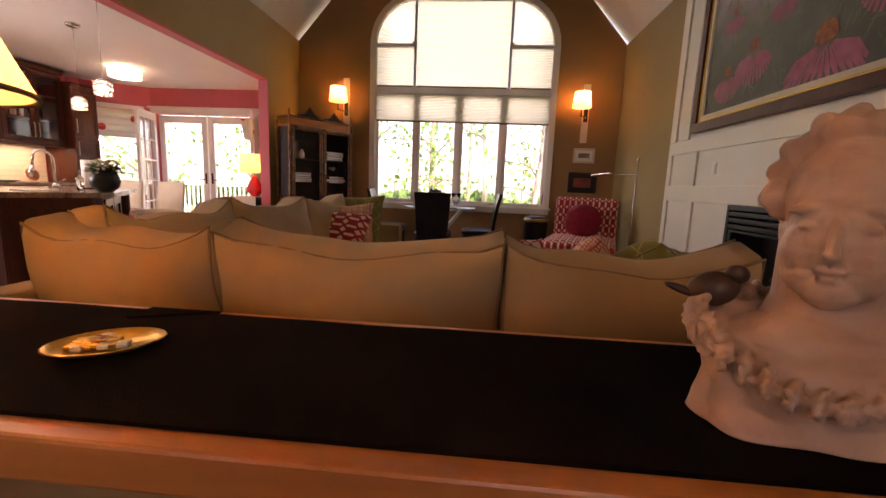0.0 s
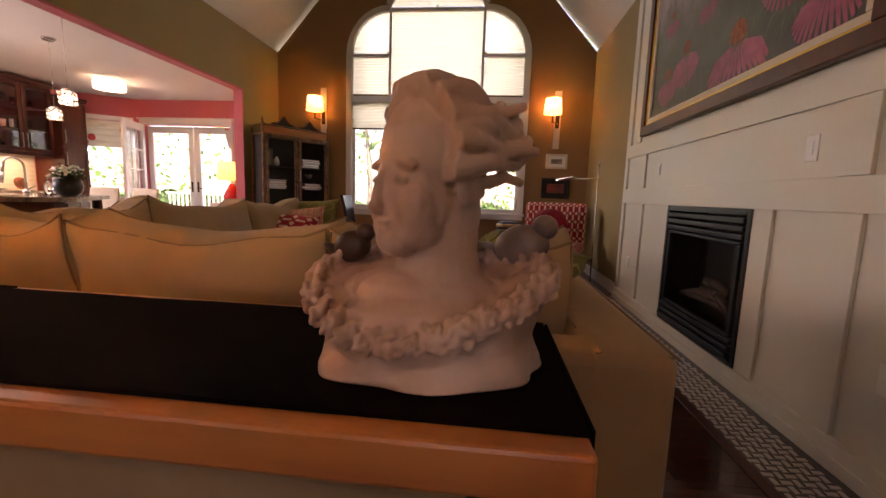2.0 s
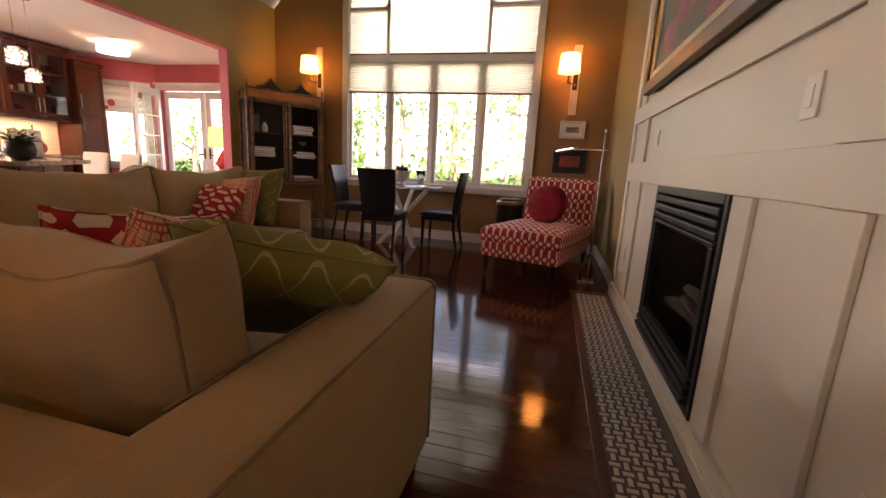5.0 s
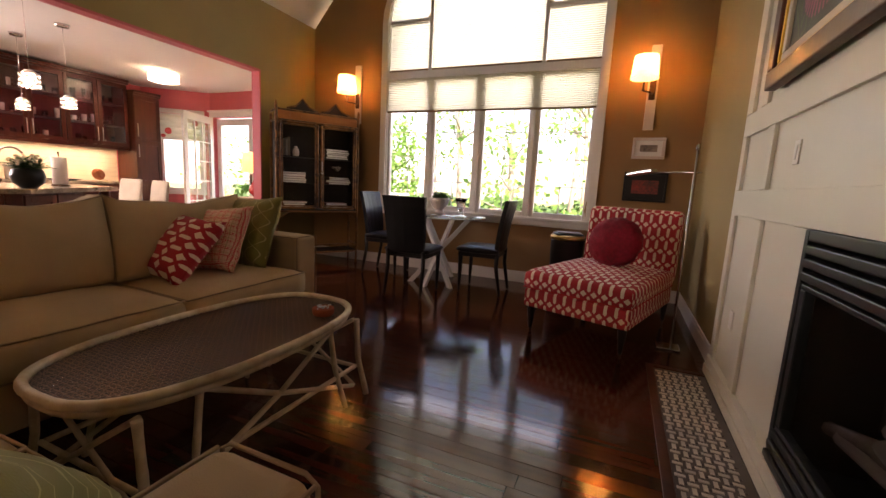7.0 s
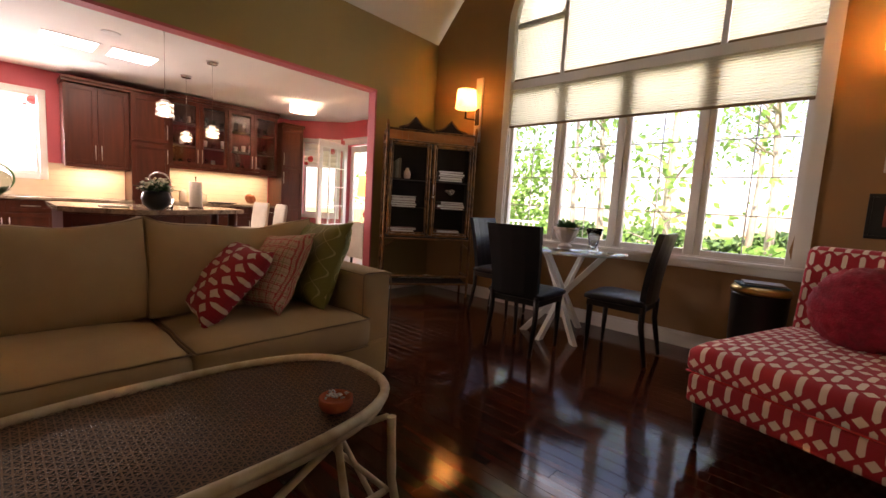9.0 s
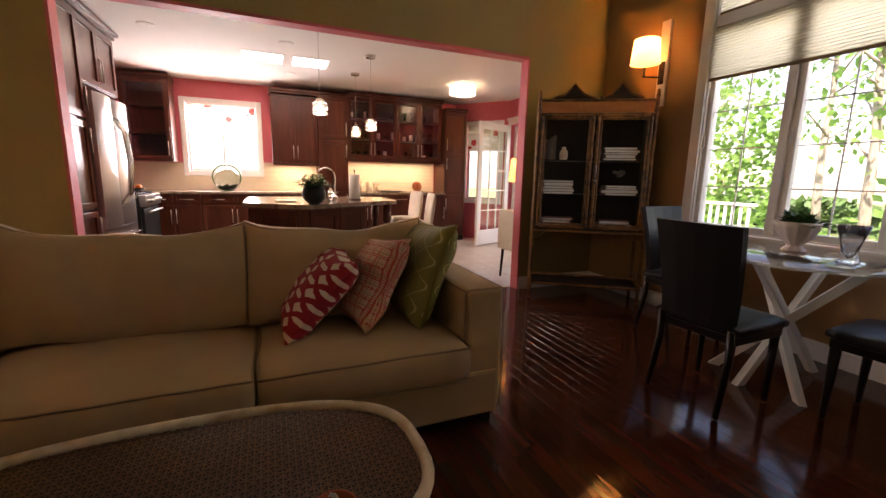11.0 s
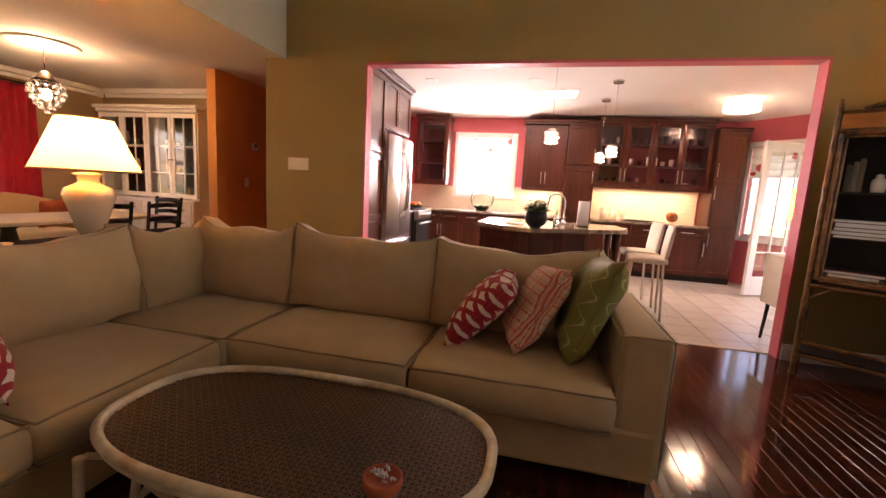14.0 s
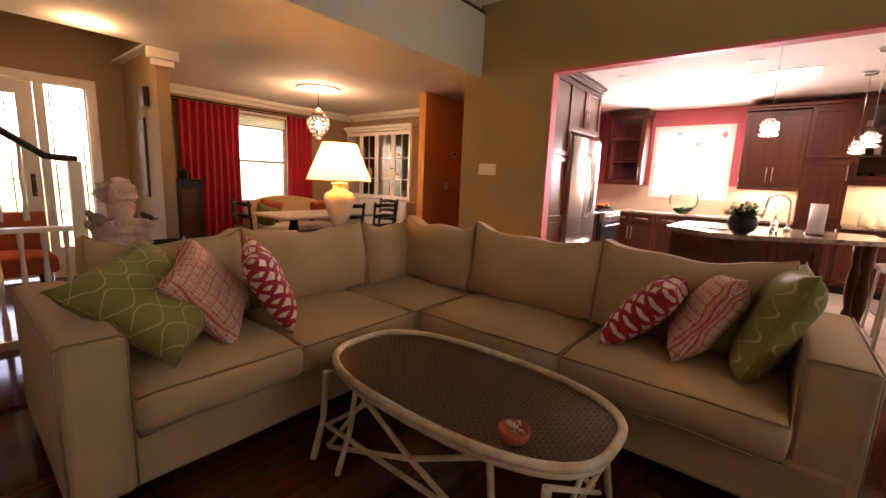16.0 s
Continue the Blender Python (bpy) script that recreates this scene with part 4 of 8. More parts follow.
def table_lamp():
    lp = thing("table_lamp", (-0.075, 1.57, 0.7935), "cream ceramic urn lamp with a lit pale shade", "lamp")
    part("foot", lathe([(0.0, 0), (0.072, 0), (0.072, 0.018), (0.06, 0.026), (0.0, 0.026)], 28), "ceramic", lp)
    part("body", lathe([(0.055, 0.026), (0.075, 0.06), (0.108, 0.17), (0.132, 0.25), (0.138, 0.285), (0.125, 0.325), (0.08, 0.348), (0.058, 0.362), (0.055, 0.38), (0.062, 0.405), (0.085, 0.415), (0.05, 0.425), (0.02, 0.43)], 36), "ceramic", lp)
    part("stem", lathe([(0.01, 0.43), (0.01, 0.72), (0.0, 0.72)], 8), "brass", lp)
    part("shade", lathe([(0.285, 0.440), (0.145, 0.765)], 48), "shade", lp)
    for r, z in ((0.285, 0.440), (0.145, 0.765)):
        part("shade_trim", tube([(r * math.cos(a * math.pi / 24), r * math.sin(a * math.pi / 24), z) for a in range(48)], 0.006, seg=6, closed=True), "piping", lp)
    bulb = bmesh.new()
    add_ball(bulb, (0, 0, 0.62), (0.03, 0.03, 0.045))
    part("bulb", bulb, "bulb", lp)
    return lp


table_lamp()
lamp("table_lamp_light", "POINT", pose(-0.075, 1.57, 1.40), 17, WARM, 0.05)


def statue():
    """A plaster bust of plain rounded masses, fused and softened."""
    bm = bmesh.new()
    TURN = radians(-49)
    head_m = Matrix.Translation((-0.012, -0.010, -0.052)) @ Matrix.Rotation(TURN, 4, "Z") @ Matrix.Diagonal((1.12, 1.20, 1.235, 1))
    rnd = random.Random(3)

    def ball(x, y, z, a, b, c, r=None, head=False):
        p = Vector((x, y, z))
        rot = r or Euler((0, 0, 0))
        k = (1.0, 1.0, 1.0)
        if head:
            p = head_m @ p
            rot = (Matrix.Rotation(TURN, 3, "Z") @ rot.to_matrix()).to_euler()
            k = (1.13, 1.19, 1.25)
        add_ball(bm, p, (a * k[0], b * k[1], c * k[2]), 14, 8, rot)

    def lock(points, r, taper=0.5):
        add_tube(bm, [head_m @ Vector(p) for p in points], r, seg=8, taper=taper)

    H = True
    # head, its face towards -y
    ball(0, 0.008, 0.286, 0.056, 0.066, 0.070, None, H)
    ball(0, -0.010, 0.244, 0.049, 0.053, 0.064, None, H)
    ball(0, -0.038, 0.198, 0.028, 0.024, 0.020, None, H)
    ball(0, -0.060, 0.247, 0.0062, 0.011, 0.026, Euler((radians(-16), 0, 0)), H)
    ball(0, -0.067, 0.232, 0.0085, 0.009, 0.006, None, H)
    ball(0, -0.058, 0.2170, 0.013, 0.007, 0.0036, None, H)
    ball(0, -0.056, 0.2095, 0.011, 0.007, 0.0044, None, H)
    for s in (-1, 1):
        ball(s * 0.022, -0.050, 0.259, 0.012, 0.007, 0.005, None, H)
        ball(s * 0.023, -0.046, 0.276, 0.022, 0.008, 0.006, Euler((0, radians(s * 10), 0)), H)
        ball(s * 0.025, -0.030, 0.232, 0.024, 0.027, 0.033, None, H)
        ball(s * 0.021, -0.022, 0.210, 0.025, 0.034, 0.022, None, H)
        ball(s * 0.053, 0.014, 0.252, 0.006, 0.012, 0.018, None, H)
    # neck and bare chest
    add_lathe(bm, [(0.100, 0.085), (0.078, 0.115), (0.070, 0.135), (0.060, 0.170), (0.060, 0.265)], 24, at=(0.004, 0.010, 0))
    ball(0.0, 0.042, 0.225, 0.040, 0.034, 0.048, None, H)
    ball(0.0, 0.030, 0.190, 0.034, 0.034, 0.040, None, H)
    ball(0, 0.020, 0.105, 0.145, 0.062, 0.042)
    ball(-0.01, -0.028, 0.080, 0.115, 0.062, 0.050)
    ball(-0.008, -0.012, 0.115, 0.105, 0.058, 0.042)
    # hair swept back in long locks that fly out behind
    for i in range(60):
        a = radians(-104 + 208 * (i % 20) / 19)
        tier = i // 20
        side, up = math.sin(a), math.cos(a)
        out = 1.0 + 0.085 * tier * (0.6 + 0.4 * math.sin(3.1 * i))
        pts = []
        for k in range(7):
            q = k / 6
            yy = -0.036 + 0.016 * abs(side) + 0.125 * q
            w = math.sqrt(max(0.42, 1 - ((yy - 0.006) / 0.086) ** 2))
            wave = 0.0035 * math.sin(6 * q + i * 1.9)
            pts.append((side * 0.060 * w * out + wave, yy + 0.006, 0.286 + (0.070 * up * w * out if up > 0 else 0.055 * up * w) + 0.010 * q + wave))
        reach = rnd.uniform(-0.004, 0.016)
        e = pts[-1]
        pts.append((e[0] * 1.08, e[1] + 0.004 + reach, e[2] + rnd.uniform(-0.006, 0.012)))
        lock(pts, 0.0120 + 0.006 * rnd.random(), 0.62)
    for x, y0, z, y1, z1, r in ((0.040, 0.055, 0.335, 0.112, 0.352, 0.013), (-0.012, 0.050, 0.350, 0.088, 0.378, 0.012), (0.050, 0.060, 0.292, 0.125, 0.300, 0.014), (0.046, 0.060, 0.262, 0.105, 0.262, 0.012), (-0.045, 0.060, 0.300, 0.105, 0.312, 0.013)):
        lock([(x * 0.9, y0 - 0.04, z - 0.004), (x, y0, z), (x * 1.1, (y0 + y1) / 2, z + 0.006), (x * 1.25, y1, z1)], r, 0.55)
    ball(0, 0.050, 0.290, 0.042, 0.036, 0.050, None, H)
    for s in (-1, 1):
        for k in range(5):
            ball(s * (0.052 + 0.005 * math.sin(k * 1.3)), 0.022 + 0.012 * math.cos(k * 1.7), 0.290 - 0.010 * k, 0.012, 0.016, 0.010, None, H)
    # draped base, its rim low in front and high on the shoulders
    n = 72
    prof = [(0.90, 0.0), (0.95, 0.03), (0.92, 0.16), (0.86, 0.40), (0.91, 0.72), (1.0, 0.92), (0.97, 1.0), (0.80, 0.98)]

    def rim(a):
        low = 0.5 - 0.5 * math.sin(a + 0.35)
        return 0.172 * math.cos(a), 0.098 * math.sin(a), 0.150 - 0.082 * low ** 3

    rings = []
    for f, h in prof:
        ring = []
        for i in range(n):
            a = 2 * math.pi * i / n
            x, y, z = rim(a)
            fold = 1 + 0.05 * h * math.sin(9 * a + 5 * h) + 0.045 * math.sin(7 * a + 8 * h) * (1 - h) + 0.03 * math.sin(4 * a - 3 * h) + 0.02 * noise.noise(Vector((4 * math.cos(a), 4 * math.sin(a), 3 * h)))
            ring.append(bm.verts.new((x * f * fold, y * f * fold, z * h)))
        rings.append(ring)
    for p, q in zip(rings, rings[1:]):
        for i in range(n):
            bm.faces.new((p[i], p[(i + 1) % n], q[(i + 1) % n], q[i]))
    bm.faces.new(rings[0][::-1])
    mid = bm.verts.new((0, 0, 0.075))
    for i in range(n):
        bm.faces.new((rings[-1][i], rings[-1][(i + 1) % n], mid))
    # rosettes of curled petals along the rim
    for row in range(2):
        m = 34 - 4 * row
        for i in range(m):
            a = 2 * math.pi * (i + 0.5 * row) / m
            x, y, z = rim(a)
            x, y, z = x * (1.0 - 0.09 * row), y * (1.0 - 0.09 * row), z - 0.004 + 0.006 * row
            r = 0.0130 + 0.006 * rnd.random()
            turn_q = rnd.random() * 6.28
            for k in range(6):
                b = turn_q + 2 * math.pi * k / 6
                ball(x + r * 0.8 * math.cos(b) * abs(math.sin(a)) + 0.2 * r * math.cos(a), y + r * 0.8 * math.cos(b) * abs(math.cos(a)), z + r * 0.8 * math.sin(b), r * 0.56, r * 0.30, r * 0.50, Euler((rnd.random() * 3, rnd.random() * 3, b)))
            ball(x + 0.005 * math.cos(a), y + 0.005 * math.sin(a), z, r * 0.38, r * 0.38, r * 0.38)
    me = bpy.data.meshes.new("statue")
    for f in bm.faces:
        f.smooth = True
    bm.to_mesh(me)
    bm.free()
    me.materials.append(M["plaster"])
    ob = new("statue", me)
    ob.matrix_basis = pose(1.515, 1.525, 0.7935, 0, 0, 6)
    rm = ob.modifiers.new("remesh", "REMESH")
    rm.mode, rm.voxel_size, rm.use_smooth_shade = "VOXEL", 0.0024, True
    sm = ob.modifiers.new("smooth", "SMOOTH")
    sm.factor, sm.iterations = 0.5, 5
    tagged(ob, "pinkish white plaster bust with a ruffled collar on the console", "statue")
    return ob


statue()
M["browntint"] = mat("dark_brown_patina", (0.07, 0.03, 0.02), 0.4, dark=(0.03, 0.015, 0.01), scale=40, bump=0.3)
M["greytint"] = mat("grey_patina", (0.30, 0.24, 0.22), 0.4, dark=(0.16, 0.12, 0.11), scale=30, bump=0.3)
for x, y, m, k, label, name in ((1.385, 1.560, "browntint", 1.3, "small dark brown carved bird on the bust's shoulder", "bird_ornament"), (1.645, 1.600, "greytint", 1.75, "small grey carved bird on the bust's other shoulder", "bird_ornament")):
    bird = thing(name, (x, y, 0.7935 + 0.145), label, "ornament", rz=-24)
    bm = bmesh.new()
    add_ball(bm, (0, 0, 0.018 * k), (0.026 * k, 0.017 * k, 0.019 * k), 16, 10, Euler((0, -0.3, 0)))
    add_ball(bm, (0.020 * k, 0, 0.036 * k), (0.012 * k, 0.010 * k, 0.011 * k), 12, 8)
    part("body", bm, m, bird)
    bm = bmesh.new()
    add_ball(bm, (-0.026 * k, 0, 0.012 * k), (0.022 * k, 0.009 * k, 0.005 * k), 12, 6, Euler((0, 0.25, 0)))
    part("tail", bm, m, bird)

# ---- coffee table ----


def coffee_table():
    ct = thing("coffee_table", (0.915, 3.725, 0), "oval white rattan table with brown cane under glass", "table")
    L, W, H = 1.26, 0.665, 0.472

    def oval(l, w, z, n=56, p=2.9):
        pts = []
        for i in range(n):
            a = 2 * math.pi * i / n
            c, s = math.cos(a), math.sin(a)
            pts.append((w / 2 * math.copysign(abs(c) ** (2 / p), c), l / 2 * math.copysign(abs(s) ** (2 / 2.5), s), z))
        return pts

    part("rim", tube(oval(L, W, H - 0.015), 0.0165, seg=10, closed=True), "rattan", ct)
    part("rim", tube(oval(L - 0.02, W - 0.02, H - 0.045), 0.014, seg=8, closed=True), "rattan", ct)
    # near-black sheet added for the shade seen through the open cane
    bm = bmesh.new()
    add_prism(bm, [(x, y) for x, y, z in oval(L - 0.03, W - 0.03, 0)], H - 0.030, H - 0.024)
    part("backing", bm, "cane_shade", ct)
    # cane strands, crossing
    cane = bmesh.new()
    inside = lambda x, y: (abs(x) / (W / 2 - 0.014)) ** 2.9 + (abs(y) / (L / 2 - 0.014)) ** 2.5 < 1

    def strands(axis_dx, axis_dy, step, z):
        import_n = int(1.0 / step)
        for k in range(-import_n, import_n + 1):
            ox, oy = -axis_dy * k * step, axis_dx * k * step
            ts = [t / 100 for t in range(-75, 76) if inside(ox + axis_dx * t / 100, oy + axis_dy * t / 100)]
            if len(ts) < 2:
                continue
            a, b = min(ts), max(ts)
            wdt = 0.0021
            nx, ny = -axis_dy * wdt, axis_dx * wdt
            p0 = (ox + axis_dx * a, oy + axis_dy * a)
            p1 = (ox + axis_dx * b, oy + axis_dy * b)
            vs = [cane.verts.new((p0[0] + nx, p0[1] + ny, z)), cane.verts.new((p0[0] - nx, p0[1] - ny, z)), cane.verts.new((p1[0] - nx, p1[1] - ny, z)), cane.verts.new((p1[0] + nx, p1[1] + ny, z))]
            cane.faces.new(vs)

    strands(1, 0, 0.017, H - 0.0205)
    strands(0, 1, 0.017, H - 0.0195)
    strands(0.7071, 0.7071, 0.0240, H - 0.0185)
    strands(0.7071, -0.7071, 0.0240, H - 0.0175)
    part("cane_weave", cane, "cane", ct, "brown open-woven cane top", kind="stuff")
    bm = bmesh.new()
    add_prism(bm, [(x, y) for x, y, z in oval(L - 0.05, W - 0.05, 0)], H - 0.012, H - 0.007)
    part("glass_top", bm, "dullpane", ct, "clear glass laid over the cane")
    for sy in (-1, 1):
        for sx in (-1, 1):
            part("leg", tube([(sx * (W / 2 - 0.05), sy * (L / 2 - 0.10), H - 0.06), (sx * (W / 2 - 0.035), sy * (L / 2 - 0.10), 0.2), (sx * (W / 2 + 0.01), sy * (L / 2 - 0.085), 0.008)], 0.014, seg=8, knots=0.12, gap=0.16), "rattan", ct)
            part("leg", tube([(sx * (W / 2 - 0.06), sy * (L / 2 - 0.30), H - 0.055), (sx * (W / 2 - 0.05), sy * (L / 2 - 0.27), 0.2), (sx * (W / 2 - 0.0), sy * (L / 2 - 0.25), 0.008)], 0.012, seg=8, knots=0.12, gap=0.16), "rattan", ct)
    for sx in (-1, 1):
        x = sx * (W / 2 - 0.045)
        part("cross_brace", tube([(x, -L / 2 + 0.13, 0.06), (x, 0, 0.25), (x, L / 2 - 0.30, H - 0.05)], 0.011, seg=8), "rattan", ct)
        part("cross_brace", tube([(x, L / 2 - 0.13, 0.06), (x, 0, 0.25), (x, -L / 2 + 0.30, H - 0.05)], 0.011, seg=8), "rattan", ct)
        part("stretcher", tube([(x, -L / 2 + 0.12, 0.16), (x, L / 2 - 0.12, 0.16)], 0.011, seg=8), "rattan", ct)
    for sy in (-1, 1):
        y = sy * (L / 2 - 0.11)
        part("cross_brace", tube([(-W / 2 + 0.05, y, 0.05), (W / 2 - 0.06, y, H - 0.06)], 0.010, seg=8), "rattan", ct)
        part("cross_brace", tube([(W / 2 - 0.05, y, 0.05), (-W / 2 + 0.06, y, H - 0.06)], 0.010, seg=8), "rattan", ct)
        part("stretcher", tube([(-W / 2 + 0.04, y, 0.16), (W / 2 - 0.04, y, 0.16)], 0.010, seg=8), "rattan", ct)
    return ct


coffee_table()
dish = thing("candle_dish", (1.115, 4.095, 0.466), "small round terracotta dish of silver pine cones on the coffee table", "bowl")
part("bowl", lathe([(0.0, 0.0), (0.045, 0.0), (0.052, 0.012), (0.052, 0.034), (0.046, 0.036), (0.044, 0.020), (0.0, 0.018)], 24), "dullred", dish)
cone = bmesh.new()
rnd = random.Random(9)
for i in range(26):
    a, r = rnd.random() * 6.28, rnd.random() * 0.034
    add_ball(cone, (r * math.cos(a), r * math.sin(a), 0.032 + 0.012 * rnd.random()), (0.009, 0.004, 0.003), 6, 4, Euler((rnd.random(), rnd.random(), rnd.random() * 6)))
part("pine_cones", cone, "steel", dish, "silvery pine cone scales", kind="stuff")


# ---- dining corner ----
def dining_chair():
    ch = thing("dining_chair", (0, 0, 0), "black leather dining chair with a tall flared back", "chair", group="chairs round the glass table")
    part("seat", cushion_mesh(0.46, 0.44, 0.055, 0.01, 0.012, seed=21, n=8, wobble=0.002), "leather", ch, pose_at=Matrix.Translation((0, 0.01, 0.44)))
    part("seat_rail", box(-0.215, 0.215, -0.20, 0.215, 0.395, 0.442, 0.006), "blackwood", ch)
    bm = bmesh.new()
    n = 12
    rows = []
    for i in range(n + 1):
        t = i / n
        z = 0.47 + 0.53 * t
        hw = 0.195 + 0.032 * t
        yb = -0.215 - 0.085 * t ** 1.6
        rows.append([bm.verts.new((sx * hw * k, yb - 0.018 * (1 - k * k) + th, z)) for th, ks in ((0.0, (1,)), ) for sx, k in ((-1, 1), (-1, 0.5), (1, 0), (1, 0.5), (1, 1))])
        rows[-1] += [bm.verts.new((sx * hw * k, yb - 0.018 * (1 - k * k) + 0.042, z)) for sx, k in ((1, 1), (1, 0.5), (1, 0), (-1, 0.5), (-1, 1))]
    for a, b in zip(rows, rows[1:]):
        for j in range(10):
            bm.faces.new((a[j], a[(j + 1) % 10], b[(j + 1) % 10], b[j]))
    bm.faces.new(rows[0][::-1])
    bm.faces.new(rows[-1])
    bmesh.ops.recalc_face_normals(bm, faces=bm.faces)
    part("backrest", bm, "leather", ch)
    for sx in (-1, 1):
        part("leg", tube([(sx * 0.195, 0.19, 0.40), (sx * 0.19, 0.195, 0.01)], 0.024, seg=6, taper=0.62), "blackwood", ch)
        part("leg", tube([(sx * 0.195, -0.20, 0.47), (sx * 0.195, -0.20, 0.30), (sx * 0.20, -0.255, 0.01)], 0.024, seg=6, taper=0.7), "blackwood", ch)
    return ch


chair = dining_chair()
chair.matrix_basis = pose(0.47, 6.30, 0, 0, 0, 2)
copy_thing(chair, pose(1.06, 6.80, 0, 0, 0, 92))
copy_thing(chair, pose(-0.27, 7.02, 0, 0, 0, -86))


def glass_table():
    gt = thing("dining_table", (0.50, 6.90, 0), "round glass dining table on crossed white beams", "table")
    part("glass_top", lathe([(0.0, 0.772), (0.505, 0.772), (0.51, 0.775), (0.51, 0.785), (0.505, 0.788), (0.0, 0.788)], 64), "tableglass", gt, "round clear glass top with a green edge")
    for k, a in enumerate((25, 85, 145)):
        m = Matrix.Rotation(radians(a), 4, "Z")
        for s in (-1, 1):
            d = m @ Vector((1, 0, 0))
            n = m @ Vector((0, 1, 0))
            off = n * (0.048 * (k - 1))
            p0, p1 = d * (-s * 0.33) + off, d * (s * 0.33) + off
            bm = bmesh.new()
            vs = []
            for p, z in ((p0, 0.0), (p1, 0.77)):
                for u, v in ((-1, -1), (1, -1), (1, 1), (-1, 1)):
                    vs.append(bm.verts.new((p + d * (u * 0.032) + n * (v * 0.020 + 0.0015 * s)) + Vector((0, 0, z))))
            bm.faces.new(vs[:4][::-1])
            bm.faces.new(vs[4:])
            for j in range(4):
                bm.faces.new((vs[j], vs[(j + 1) % 4], vs[4 + (j + 1) % 4], vs[4 + j]))
            if s > 0 or k == 1:
                part("beam", bm, "white", gt, "square white painted beam")
            else:
                bm.free()
    return gt


glass_table()


def leafy(bm, at, count, spread, length, rnd, up=0.7, width=0.3):
    for i in range(count):
        a = rnd.random() * 6.283
        el = rnd.uniform(0.25, 1.35) * up
        d = Vector((math.cos(a) * math.cos(el), math.sin(a) * math.cos(el), math.sin(el)))
        side = d.cross(Vector((0, 0, 1))).normalized()
        base = Vector(at) + Vector((rnd.uniform(-1, 1), rnd.uniform(-1, 1), 0)) * spread
        ln = length * rnd.uniform(0.55, 1.1)
        mid = base + d * ln * 0.55
        tip = base + d * ln - Vector((0, 0, ln * 0.22))
        w = ln * width * 0.5
        v = [bm.verts.new(base), bm.verts.new(mid + side * w), bm.verts.new(tip), bm.verts.new(mid - side * w), bm.verts.new(mid + Vector((0, 0, -w * 0.4)))]
        for q in ((0, 1, 4), (1, 2, 4), (2, 3, 4), (3, 0, 4)):
            bm.faces.new([v[j] for j in q])


pl = thing("potted_plant", (0.40, 7.05, 0.789), "green leafy plant in a scalloped white footed pot", "plant")
part("pot", lathe([(0.0, 0.0), (0.062, 0.0), (0.062, 0.012), (0.040, 0.030), (0.042, 0.045), (0.085, 0.085), (0.112, 0.150), (0.122, 0.185), (0.112, 0.186), (0.098, 0.150), (0.0, 0.140)], 48, flute=0.035, lobes=12), "whitepot", pl)
lb = bmesh.new()
leafy(lb, (0, 0, 0.15), 130, 0.045, 0.15, random.Random(4), 0.9, 0.36)
part("leaves", lb, "leaf", pl, kind="stuff")
vase = thing("glass_vase", (0.72, 6.93, 0.789), "clear pinched glass vase on the glass table", "vase")
part("bowl", lathe([(0.0, 0.0), (0.05, 0.0), (0.055, 0.01), (0.035, 0.05), (0.05, 0.12), (0.075, 0.20), (0.068, 0.20), (0.045, 0.12), (0.028, 0.05), (0.0, 0.014)], 28, flute=0.04, lobes=6), "glass", vase)


